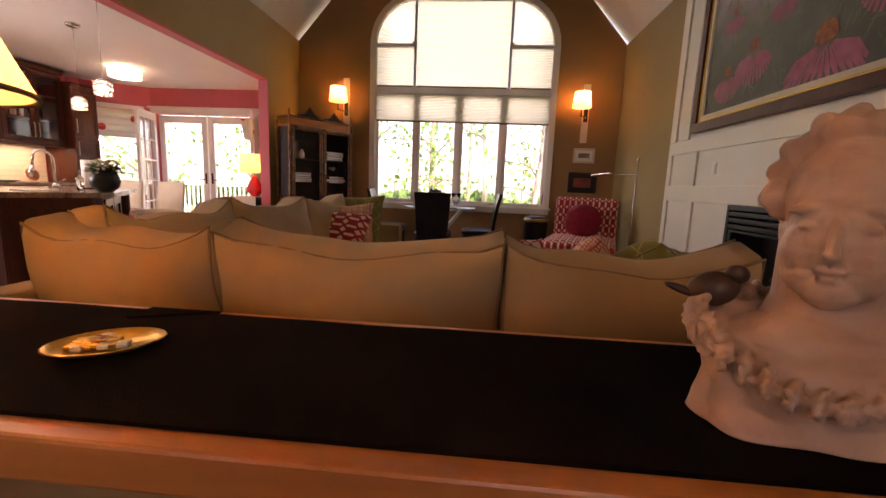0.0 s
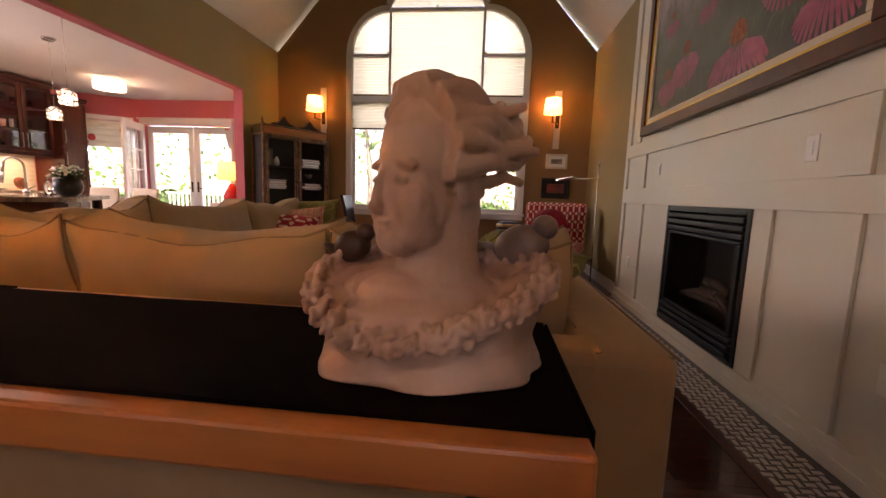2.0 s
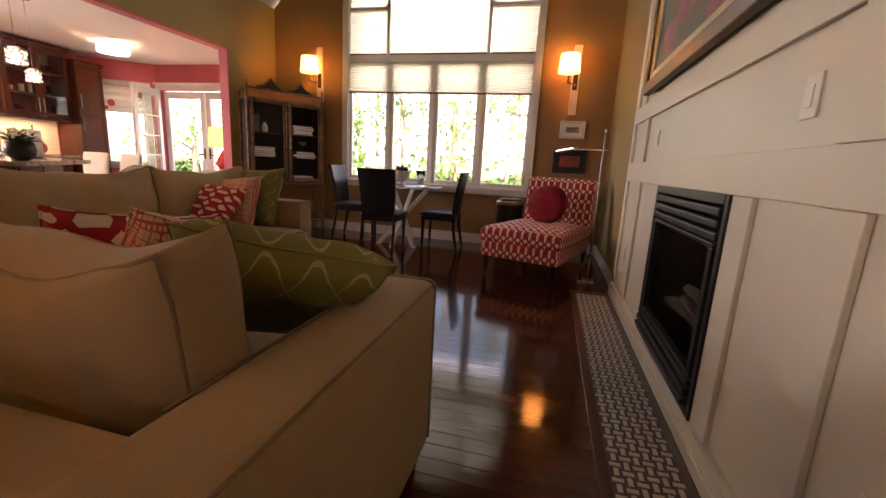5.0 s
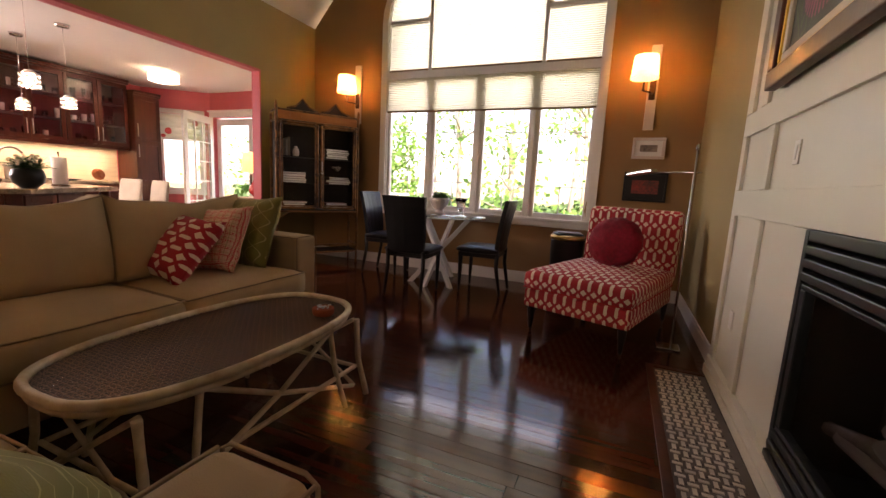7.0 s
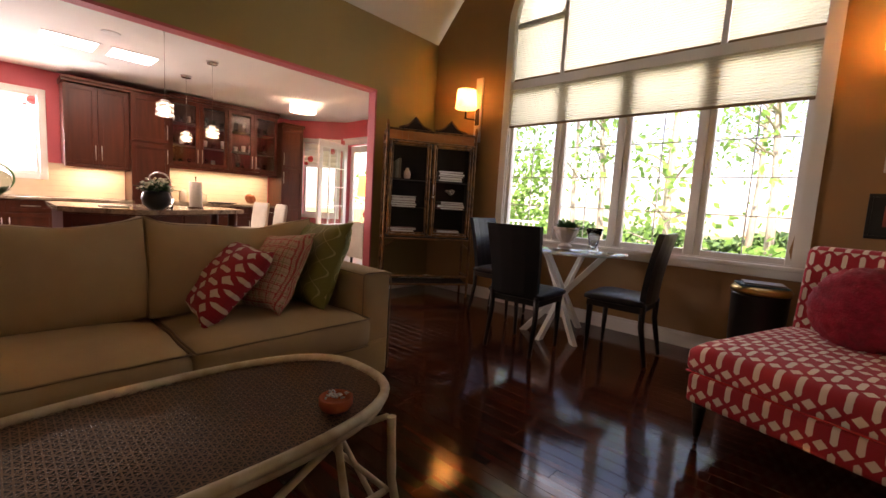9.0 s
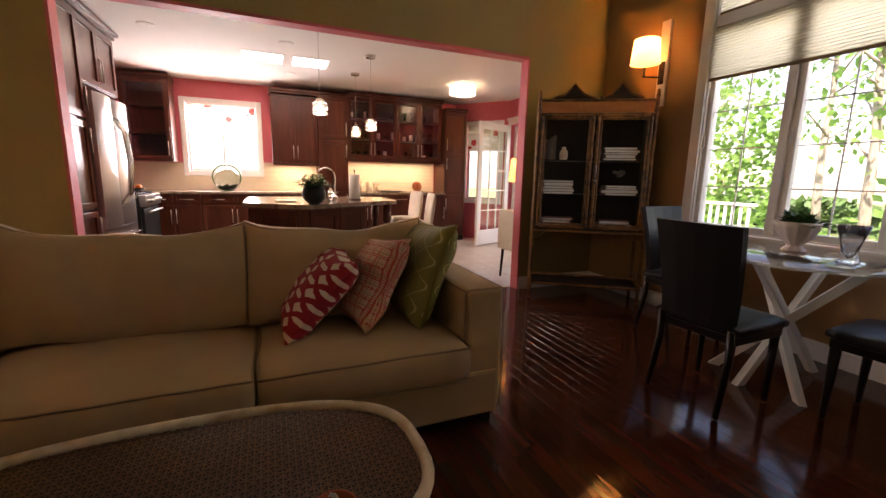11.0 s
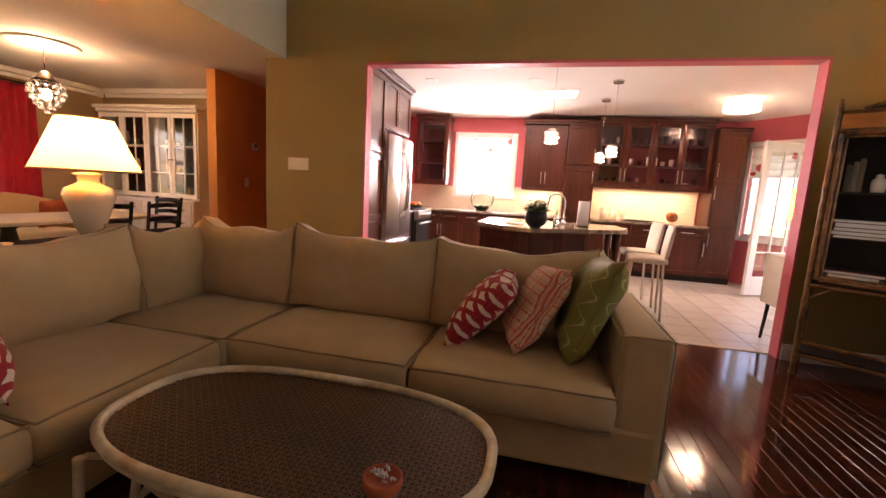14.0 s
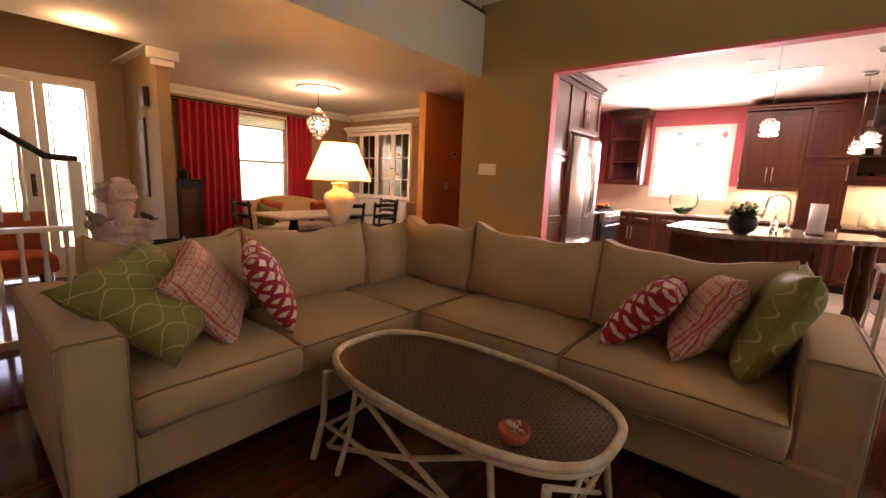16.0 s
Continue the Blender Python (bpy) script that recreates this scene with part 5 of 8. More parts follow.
# ---- rattan cabinet across the corner ----
def display_cabinet():
    m = Matrix.Translation((-1.515, 6.415, 0)) @ Matrix.Rotation(math.atan2(0.87, 0.57), 4, "Z")
    cab = new("display_cabinet")
    cab.matrix_basis = m
    tagged(cab, "scorched bamboo display cabinet with two closed glass doors", "cabinet")
    W, D = 1.04, 0.30
    T = 0.016
    for x in (0, W):
        for y in (0.0, D):
            part("post", tube([(x, y, 0), (x, y, 1.98 if y == 0 else 1.90)], T, seg=8, knots=0.22, gap=0.14), "bamboo", cab)

    def rails(z, r=0.012, name="rail", front_only=False):
        bm = bmesh.new()
        add_tube(bm, [(0.015, -0.004, z), (W - 0.015, -0.004, z)], r, seg=7, knots=0.2, gap=0.15)
        if not front_only:
            add_tube(bm, [(0.0, 0.01, z), (0.0, D, z)], r, seg=7, knots=0.2, gap=0.15)
            add_tube(bm, [(W, 0.01, z), (W, D, z)], r, seg=7, knots=0.2, gap=0.15)
        part(name, bm, "bamboo", cab)

    for z in (0.16, 0.26, 0.70, 1.81, 1.93):
        rails(z)
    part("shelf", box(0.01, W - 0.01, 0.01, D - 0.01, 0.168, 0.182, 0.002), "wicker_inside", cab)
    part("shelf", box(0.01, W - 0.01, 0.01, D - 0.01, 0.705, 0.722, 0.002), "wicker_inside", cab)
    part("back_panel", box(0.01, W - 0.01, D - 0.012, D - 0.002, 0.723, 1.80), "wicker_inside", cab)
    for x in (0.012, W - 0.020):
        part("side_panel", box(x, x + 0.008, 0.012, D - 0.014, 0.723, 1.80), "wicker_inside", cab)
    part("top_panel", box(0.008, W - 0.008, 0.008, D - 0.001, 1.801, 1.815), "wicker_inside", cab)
    for i in range(14):
        fr = bmesh.new()
        add_box(fr, 0.02 + i * (W - 0.04) / 14 + 0.001, 0.02 + (i + 1) * (W - 0.04) / 14 - 0.001, -0.003, 0.003, 1.822, 1.918)
        part("frieze_slat", fr, "pine", cab, "orange split bamboo slat")
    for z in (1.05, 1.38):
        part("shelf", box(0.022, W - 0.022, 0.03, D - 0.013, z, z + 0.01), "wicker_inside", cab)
    for c in (W * 0.30, W * 0.70):
        bm = bmesh.new()
        pts = [(c - 0.19, 1.945), (c - 0.09, 1.975), (c - 0.03, 2.035), (c, 2.075), (c + 0.03, 2.035), (c + 0.09, 1.975), (c + 0.19, 1.945)]
        lo = [bm.verts.new((x, 0.004, z)) for x, z in pts]
        hi = [bm.verts.new((x, -0.004, z)) for x, z in pts]
        bm.faces.new(lo)
        bm.faces.new(hi[::-1])
        for i in range(len(pts)):
            j = (i + 1) % len(pts)
            bm.faces.new((lo[i], hi[i], hi[j], lo[j]))
        part("pediment", bm, "wicker_inside", cab, "dark pagoda shaped crest")
        part("crest_rod", tube([(x, -0.008, z + 0.006) for x, z in pts], 0.009, seg=7), "bamboo", cab)
    for x in (0.0, W):
        part("finial", lathe([(0.012, 0), (0.019, 0.012), (0.012, 0.024), (0.016, 0.035), (0.0, 0.05)], 10, at=(x, 0, 1.98)), "bamboo", cab)
    for side in (0, 1):
        x0, x1 = (0.025, W / 2 - 0.012) if side == 0 else (W / 2 + 0.012, W - 0.025)
        door = bmesh.new()
        for a, b in (((x0 + 0.012, 0.745), (x0 + 0.012, 1.79)), ((x1 - 0.012, 0.745), (x1 - 0.012, 1.79)), ((x0 + 0.03, 0.745), (x1 - 0.03, 0.745)), ((x0 + 0.03, 1.79), (x1 - 0.03, 1.79))):
            add_tube(door, [(a[0], -0.012, a[1]), (b[0], -0.012, b[1])], 0.015, seg=7, knots=0.22, gap=0.11)
        for a, b in (((x0 + 0.04, 0.77), (x0 + 0.04, 1.765)), ((x1 - 0.04, 0.77), (x1 - 0.04, 1.765)), ((x0 + 0.045, 0.772), (x1 - 0.045, 0.772)), ((x0 + 0.045, 1.765), (x1 - 0.045, 1.765))):
            add_tube(door, [(a[0], -0.012, a[1]), (b[0], -0.012, b[1])], 0.009, seg=6, knots=0.2, gap=0.13)
        d = part("door", door, "bamboo", cab)
        part("pane", box(x0 + 0.045, x1 - 0.045, -0.009, -0.006, 0.775, 1.76), "dullpane", d)
    part("handle", tube([(W / 2 + 0.03, -0.03, 1.22), (W / 2 + 0.03, -0.035, 1.34)], 0.008, seg=8), "steel", cab, "pale metal handle")
    part("knob", lathe([(0.0, 0), (0.016, 0.006), (0.016, 0.016), (0.0, 0.022)], 12, at=(W / 2 + 0.03, -0.03, 1.185)), "steel", cab)
    for x, s in ((0.02, 1), (W - 0.02, -1)):
        part("corner_brace", tube([(x, -0.004, 0.60), (x + s * 0.12, -0.004, 0.69)], 0.008, seg=6), "bamboo", cab)
    return cab, m, W, D


cab, CABM, CW, CD = display_cabinet()


def on_shelf(name, x, z, label, category, rz=0, y=0.10):
    ob = new(name)
    ob.matrix_basis = CABM @ pose(x, y, z, 0, 0, rz)
    return tagged(ob, label, category, "books and ornaments in the bamboo cabinet")


rnd = random.Random(11)
cols = {"book_red": (0.22, 0.04, 0.03), "book_cream": (0.17, 0.13, 0.09), "book_teal": (0.05, 0.13, 0.13), "book_brown": (0.13, 0.07, 0.04), "book_white": (0.21, 0.19, 0.16)}
for k, c in cols.items():
    M[k] = mat(k, c, 0.5, dark=tuple(v * 0.7 for v in c), scale=20)
names = list(cols)
NAMES = {"book_red": "red", "book_cream": "cream", "book_teal": "teal", "book_brown": "brown", "book_white": "white"}
for x, z, n in ((0.22, 0.7225, 4), (0.78, 0.7225, 3), (0.22, 1.0605, 5), (0.80, 1.0605, 4), (0.78, 1.3905, 5)):
    h = 0.0
    for i in range(n):
        th = rnd.uniform(0.018, 0.034)
        c = names[rnd.randrange(5)]
        b = on_shelf("book", x, z + h, NAMES[c] + " hardback book lying in a pile in the cabinet", "book", rnd.uniform(-6, 6), y=0.14)
        w, d = rnd.uniform(0.26, 0.34) / 2, 0.09
        part("cover", box(-w, w, -d, d, 0, th, 0.002, 1), c, b)
        part("pages", box(-w + 0.004, w - 0.004, -d - 0.0015, -d + 0.02, 0.003, th - 0.003), "paper", b)
        h += th + 0.0005
for i, x in enumerate((0.10, 0.135, 0.165)):
    b = on_shelf("book", x, 1.3905, "cream hardback book standing in the cabinet", "book", y=0.14)
    part("cover", box(-0.014, 0.014, -0.07, 0.07, 0, 0.19 + 0.02 * i, 0.002, 1), "book_cream" if i != 1 else "book_white", b)
b = on_shelf("ornament_jar", 0.26, 1.3905, "small pale lidded jar in the cabinet", "jar", y=0.12)
part("jar", lathe([(0.0, 0), (0.035, 0), (0.042, 0.05), (0.036, 0.09), (0.02, 0.10), (0.022, 0.12), (0.0, 0.13)], 16), "whitepot", b)
b = on_shelf("ornament_shell", 0.80, 1.0605 + 0.15, "pale coral ornament on a pile of books", "ornament", y=0.14)
sh = bmesh.new()
rnd = random.Random(6)
for i in range(12):
    add_ball(sh, (rnd.uniform(-0.05, 0.05), rnd.uniform(-0.03, 0.03), 0.03 + rnd.uniform(0, 0.05)), (0.022, 0.016, 0.018), 8, 6)
part("shell", sh, "book_white", b)


# ---- chaise, lamps, pictures ----
def chaise():
    ch = thing("chaise", (1.76, 5.70, 0), "red and white trellis chaise with low back and black legs", "chaise longue", rz=-18)
    W, L = 0.80, 1.12
    part("base", box(0, W, 0, L, 0.215, 0.36, 0.02, 3), "trellis_big", ch)
    part("seat_cushion", cushion_mesh(W + 0.01, L - 0.02, 0.14, 0.015, 0.03, seed=31, wobble=0.004), "trellis_big", ch, pose_at=Matrix.Translation((W / 2, L / 2 - 0.01, 0.362)))
    part("cushion_piping", piping_loop(W + 0.02, L, 0.37, 0.005, seed=31, wobble=0.003), "red", ch, pose_at=Matrix.Translation((W / 2, L / 2 - 0.01, 0)))
    bm = box(0.0, W, 0, 0.17, 0, 0.62, 0.045, 3)
    for v in bm.verts:
        v.co.y += 0.16 * max(0, v.co.z) ** 1.3
    part("backrest", bm, "trellis_big", ch, pose_at=Matrix.Translation((0, L - 0.06, 0.38)))
    for x in (0.05, W - 0.05):
        for y in (0.05, L + 0.03):
            part("leg", lathe([(0.013, 0.035), (0.016, 0.05), (0.020, 0.09), (0.031, 0.19), (0.031, 0.216)], 14, at=(x, y, 0)), "blackwood", ch)
            wheel = bmesh.new()
            add_ball(wheel, (x, y + 0.004, 0.017), (0.009, 0.017, 0.017), 12, 8)
            part("caster", wheel, "bronze", ch)
    return ch


chaise()
rp = new("round_pillow")
rp.matrix_basis = pose(2.37, 6.30, 0.72, -18, 0, -22)
tagged(rp, "round shaggy crimson pillow leaning on the chaise back", "pillow")
bm = bmesh.new()
add_ball(bm, (0, 0, 0), (0.225, 0.11, 0.215), 48, 32)
for v in bm.verts:
    v.co += v.co.normalized() * 0.016 * noise.noise(v.co * 55) + v.co.normalized() * 0.012 * noise.noise(v.co * 16)
part("cover", bm, "velvet", rp)

drum = thing("side_table", (1.90, 7.10, 0), "dark drum side table with a beaten brass lid", "table")
part("drum", lathe([(0.13, 0.0), (0.15, 0.02), (0.165, 0.30), (0.172, 0.60), (0.172, 0.62)], 32), "blackwood", drum)
part("lid", lathe([(0.176, 0.621), (0.182, 0.632), (0.180, 0.655), (0.165, 0.668), (0.0, 0.672)], 32, flute=0.004, lobes=11), "brass", drum)
bk = thing("book", (1.90, 7.08, 0.6725), "thin dark book lying on the brass lid", "book", rz=20)
part("cover", box(-0.14, 0.14, -0.10, 0.10, 0, 0.014, 0.002), "book_teal", bk)
bk = thing("book", (1.91, 7.085, 0.687), "thin pale book lying on a dark one", "book", rz=12)
part("cover", box(-0.12, 0.12, -0.09, 0.09, 0, 0.012, 0.002), "book_white", bk)

fl = thing("floor_lamp", (2.84, 5.94, 0), "slender chrome reading lamp with a hinged arm beside the chaise", "lamp")
part("base", box(-0.10, 0.06, -0.07, 0.07, 0, 0.018, 0.006), "chrome", fl)
part("pole", tube([(0, 0, 0.015), (0, 0, 1.45)], 0.009, seg=10), "chrome", fl)
part("finial", lathe([(0.009, 0), (0.015, 0.01), (0.015, 0.03), (0.006, 0.045), (0.0, 0.05)], 12, at=(0, 0, 1.45)), "chrome", fl)
part("arm", tube([(0.04, -0.03, 1.30), (0, 0, 1.30), (-0.26, 0.20, 1.30)], 0.006, seg=8), "chrome", fl)
bm = box(-0.115, 0.115, -0.038, 0.038, 0, 0.030, 0.012, 3)
part("shade", bm, "chrome", fl, pose_at=Matrix.Translation((-0.33, 0.25, 1.285)) @ Matrix.Rotation(radians(142), 4, "Z") @ Matrix.Rotation(radians(8), 4, "Y"))


def sconce(x, zb, zt):
    s = thing("wall_sconce", (x, YN, 0), "lit wall sconce with white shade on a tall pale plate", "lamp", group="sconces beside the window")
    part("back_plate", box(-0.048, 0.048, -0.028, -0.001, zb, zt, 0.004), "whitepot", s, "tall pale wooden back plate")
    part("mount", box(-0.03, 0.03, -0.042, -0.0285, 2.10, 2.30, 0.006), "bronze", s, "dark bronze mount")
    part("arm", tube([(0, -0.04, 2.16), (-0.02, -0.11, 2.16), (-0.09, -0.15, 2.17)], 0.008, seg=8), "bronze", s)
    part("candle_cup", lathe([(0.0, 0), (0.02, 0.004), (0.012, 0.02), (0.012, 0.09), (0.0, 0.09)], 12, at=(-0.09, -0.15, 2.165)), "bronze", s)
    part("shade", lathe([(0.132, 2.285), (0.112, 2.50)], 36, at=(-0.09, -0.15, 0)), "shade", s, "white cylindrical fabric shade")
    bm = bmesh.new()
    add_ball(bm, (-0.09, -0.15, 2.36), (0.022, 0.022, 0.035))
    part("bulb", bm, "bulb", s)
    lamp("sconce_light", "POINT", pose(x - 0.09, YN - 0.15, 2.43), 4.3, WARM, 0.03)
    return s


sconce(2.555, 1.80, 2.64)
sconce(-1.07, 1.90, 2.66)


def picture(x0, x1, z0, z1, frame, mount, art, label, w=0.022):
    p = thing("framed_picture", (0, 0, 0), label, "picture", group="small pictures under the sconce")
    y = YN - 0.001
    bm = bmesh.new()
    for a in ((x0, x1, z0, z0 + w), (x0, x1, z1 - w, z1), (x0, x0 + w, z0 + w, z1 - w), (x1 - w, x1, z0 + w, z1 - w)):
        add_box(bm, a[0], a[1], y - 0.022, y, a[2], a[3], 0.004)
    part("frame", bm, frame, p)
    part("mount", box(x0 + w, x1 - w, y - 0.012, y - 0.004, z0 + w, z1 - w), mount, p)
    m = 0.045 if mount == "paper" else 0.06
    part("print", box(x0 + w + m, x1 - w - m, y - 0.014, y - 0.0125, z0 + w + m, z1 - w - m), art, p)
    return p


picture(2.43, 2.745, 1.505, 1.725, "whitepot", "paper", "photo2", "small print in a whitewashed frame on the brown wall", 0.03)
picture(2.385, 2.805, 1.06, 1.365, "blackwood", "blackwood", "photo", "small print of red flowers in a black frame")

# fireplace insert
fp = thing("fireplace_insert", (0, 0, 0), "black metal gas fireplace insert with louvres and dark glass", "fireplace")
y0, y1, z0, z1 = FP
x = PX - 0.018
bm = bmesh.new()
for a in ((y0, y0 + 0.035, z0, z1), (y1 - 0.035, y1, z0, z1), (y0 + 0.035, y1 - 0.035, z1 - 0.04, z1), (y0 + 0.035, y1 - 0.035, z0, z0 + 0.03)):
    add_box(bm, x, x + 0.03, a[0], a[1], a[2], a[3], 0.004)
part("surround", bm, "iron", fp)
for k in range(3):
    part("louvre", box(x - 0.008, x + 0.03, y0 + 0.05, y1 - 0.05, z1 - 0.085 - 0.048 * k, z1 - 0.052 - 0.048 * k, 0.006), "iron", fp)
for k in range(3):
    part("louvre", box(x - 0.012 - 0.006 * k, x + 0.03, y0 + 0.045, y1 - 0.045, z0 + 0.125 - 0.042 * k, z0 + 0.155 - 0.042 * k, 0.006), "iron", fp)
bm = bmesh.new()
for a in ((y0 + 0.06, y0 + 0.10, z0 + 0.18, z1 - 0.21), (y1 - 0.10, y1 - 0.06, z0 + 0.18, z1 - 0.21), (y0 + 0.06, y1 - 0.06, z1 - 0.2095, z1 - 0.19), (y0 + 0.06, y1 - 0.06, z0 + 0.16, z0 + 0.179)):
    add_box(bm, x - 0.004, x + 0.03, a[0], a[1], a[2], a[3], 0.004)
part("door_frame", bm, "iron", fp)
part("glass", box(x + 0.012, x + 0.016, y0 + 0.10, y1 - 0.10, z0 + 0.18, z1 - 0.21), "dullpane", fp)
bm = box(x + 0.031, x + 0.30, y0 + 0.02, y1 - 0.02, z0 + 0.02, z1 - 0.02)
bmesh.ops.reverse_faces(bm, faces=bm.faces)
for f in list(bm.faces):
    if f.calc_center_median().x < x + 0.04:
        bm.faces.remove(f)
part("firebox", bm, "fireglass", fp)
for i, (ya, yb, za, zb) in enumerate(((3.60, 4.0, 0.34, 0.46), (3.85, 4.28, 0.44, 0.36), (3.68, 4.2, 0.36, 0.37), (3.78, 3.98, 0.46, 0.52))):
    part("log", tube([(x + 0.12 + 0.02 * i, ya, za), (x + 0.14, (ya + yb) / 2, (za + zb) / 2 + 0.02), (x + 0.12, yb, zb)], 0.032, seg=8, taper=0.8), "log", fp)


def petal_painting():
    p = thing("painting", (0, 0, 0), "large framed painting of pink coneflowers over the fireplace", "painting")
    y0, y1, z0, z1 = 2.66, 5.10, 1.655, 3.24
    xw = PX - 0.0085
    for w, d, o, m, n in ((0.085, 0.050, 0.0, "darkwood", "frame"), (0.018, 0.036, 0.085, "gold", "gilt_slip"), (0.040, 0.028, 0.103, "fabricwhite", "liner")):
        bm = bmesh.new()
        a0, a1, b0, b1 = y0 + o, y1 - o, z0 + o, z1 - o
        for s in ((a0, a1, b0, b0 + w), (a0, a1, b1 - w, b1), (a0, a0 + w, b0 + w, b1 - w), (a1 - w, a1, b0 + w, b1 - w)):
            add_box(bm, xw - d, xw, s[0], s[1], s[2], s[3], min(0.008, d / 4), 3)
        part(n, bm, m, p)
    c0, c1, d0, d1 = y0 + 0.143, y1 - 0.143, z0 + 0.143, z1 - 0.143
    canvas_mat = bpy.data.materials.new("painted_meadow")
    canvas_mat.use_nodes = True
    t = canvas_mat.node_tree
    b = t.nodes["Principled BSDF"]
    b.inputs["Roughness"].default_value = 0.45
    tc = t.nodes.new("ShaderNodeTexCoord")
    sep = t.nodes.new("ShaderNodeSeparateXYZ")
    links(t, tc.outputs["Object"], sep.inputs[0])
    g = maths(t, "DIVIDE", maths(t, "SUBTRACT", sep.outputs[2], d0), d1 - d0)
    n = t.nodes.new("ShaderNodeTexNoise")
    n.inputs["Scale"].default_value, n.inputs["Detail"].default_value = 5, 5
    links(t, tc.outputs["Object"], n.inputs["Vector"])
    f = maths(t, "ADD", g, maths(t, "MULTIPLY", maths(t, "SUBTRACT", n.outputs[0], 0.5), 0.7))
    ramp = t.nodes.new("ShaderNodeValToRGB")
    for i, (pos, c) in enumerate(((0.0, (0.045, 0.05, 0.04)), (0.38, (0.10, 0.11, 0.08)), (0.66, (0.26, 0.22, 0.22)), (1.0, (0.48, 0.40, 0.42)))):
        e = ramp.color_ramp.elements[i] if i < 2 else ramp.color_ramp.elements.new(pos)
        e.position, e.color = pos, (*c, 1)
    links(t, f, ramp.inputs[0])
    links(t, ramp.outputs[0], b.inputs["Base Color"])
    canvas = part("canvas", box(xw - 0.012, xw - 0.006, c0, c1, d0, d1), canvas_mat, p)
    rnd = random.Random(8)
    M["petal"] = mat("painted_pink_petal", (0.50, 0.13, 0.21), 0.5, dark=(0.28, 0.06, 0.11), scale=14)
    M["petal_dim"] = mat("painted_dim_petal", (0.44, 0.13, 0.19), 0.5, dark=(0.26, 0.07, 0.11), scale=14)
    M["cone"] = mat("painted_cone", (0.45, 0.15, 0.05), 0.6, dark=(0.12, 0.03, 0.02), scale=40)
    M["stalk"] = mat("painted_leaf", (0.16, 0.20, 0.10), 0.6, dark=(0.08, 0.10, 0.05), scale=14)
    stalks, petals, dim, cones = bmesh.new(), bmesh.new(), bmesh.new(), bmesh.new()
    X = xw - 0.0135

    def clip(y, z):
        return min(max(y, c0 + 0.001), c1 - 0.001), min(max(z, d0 + 0.001), d1 - 0.001)

    def poly(bm, pts, xo):
        vs = []
        for y, z in pts:
            y, z = clip(y, z)
            vs.append(bm.verts.new((xo, y, z)))
        try:
            bm.faces.new(vs)
        except ValueError:
            pass

    for i in range(420):
        y, z = rnd.uniform(c0, c1), rnd.uniform(d0, d0 + 0.80)
        a, l = rnd.gauss(1.57, 0.5), rnd.uniform(0.06, 0.20)
        dy, dz = math.cos(a) * l, math.sin(a) * l
        poly(stalks, [(y, z), (y + dy / 2 - dz * 0.035, z + dz / 2 + dy * 0.035), (y + dy, z + dz), (y + dy / 2 + dz * 0.035, z + dz / 2 - dy * 0.035)], X + 0.0008 - 0.000004 * i)
    flowers = [(4.36, 2.17, 0.20, 1), (3.69, 2.02, 0.29, 1), (4.66, 2.06, 0.17, 0), (4.66, 2.52, 0.12, 0), (4.10, 2.42, 0.12, 0), (3.27, 2.30, 0.22, 1), (3.56, 2.48, 0.18, 0), (3.02, 2.02, 0.20, 1), (2.92, 2.62, 0.15, 0), (4.50, 2.88, 0.09, 0), (3.90, 2.85, 0.11, 0), (4.25, 2.75, 0.08, 0)]
    for k, (y, z, r, near) in enumerate(flowers):
        bm = petals if near else dim
        n = 15
        for i in range(n):
            a = math.pi * (1.02 + 0.96 * (i + 0.5) / n)
            droop = 0.5
            ty, tz = y + r * 1.05 * math.cos(a), z + r * (0.75 * math.sin(a) - droop)
            sy, sz = y + r * 0.22 * math.cos(a), z - 0.02
            my, mz = (sy + ty) / 2 + 0.12 * r * math.cos(a), (sz + tz) / 2 + 0.08 * r
            L = math.hypot(ty - sy, tz - sz) + 1e-6
            ny, nz = -(tz - sz) / L * r * 0.068, (ty - sy) / L * r * 0.068
            poly(bm, [(sy, sz), (my + ny, mz + nz), (ty + ny * 0.7, ty * 0 + tz + nz * 0.7), (ty, tz), (ty - ny * 0.7, tz - nz * 0.7), (my - ny, mz - nz)], X - 0.0006 - 0.0001 * k - 0.000004 * i)
        poly(cones, [(y + r * 0.30 * math.cos(q * math.pi / 8), z + 0.02 + r * 0.30 * math.sin(q * math.pi / 8) * (1.1 if q < 8 else 0.5)) for q in range(16)], X - 0.0022 - 0.00001 * k)
    for nm, bm, m in (("painted_leaves", stalks, "stalk"), ("painted_petals", petals, "petal"), ("painted_petals", dim, "petal_dim"), ("painted_cone", cones, "cone")):
        bmesh.ops.recalc_face_normals(bm, faces=bm.faces)
        part(nm, bm, m, canvas, kind="stuff")
    return p


petal_painting()


def wall_plate(m, w, h, label, kind="switch", gangs=1):
    ob = new("wall_switch" if kind != "outlet" else "wall_outlet")
    ob.matrix_basis = m
    tagged(ob, label, "light switch" if kind != "outlet" else "socket")
    part("plate", box(-w / 2, w / 2, -0.007, 0, -h / 2, h / 2, 0.003), "plastic", ob)
    for g in range(gangs):
        cx = (g - (gangs - 1) / 2) * 0.046
        if kind == "outlet":
            for s in (-1, 1):
                part("socket", box(cx - 0.014, cx + 0.014, -0.010, -0.0075, s * 0.022 - 0.012, s * 0.022 + 0.012, 0.002), "white", ob)
        else:
            part("rocker", box(cx - 0.014, cx + 0.014, -0.011, -0.0075, -0.03, 0.03, 0.002), "white", ob)
    return ob


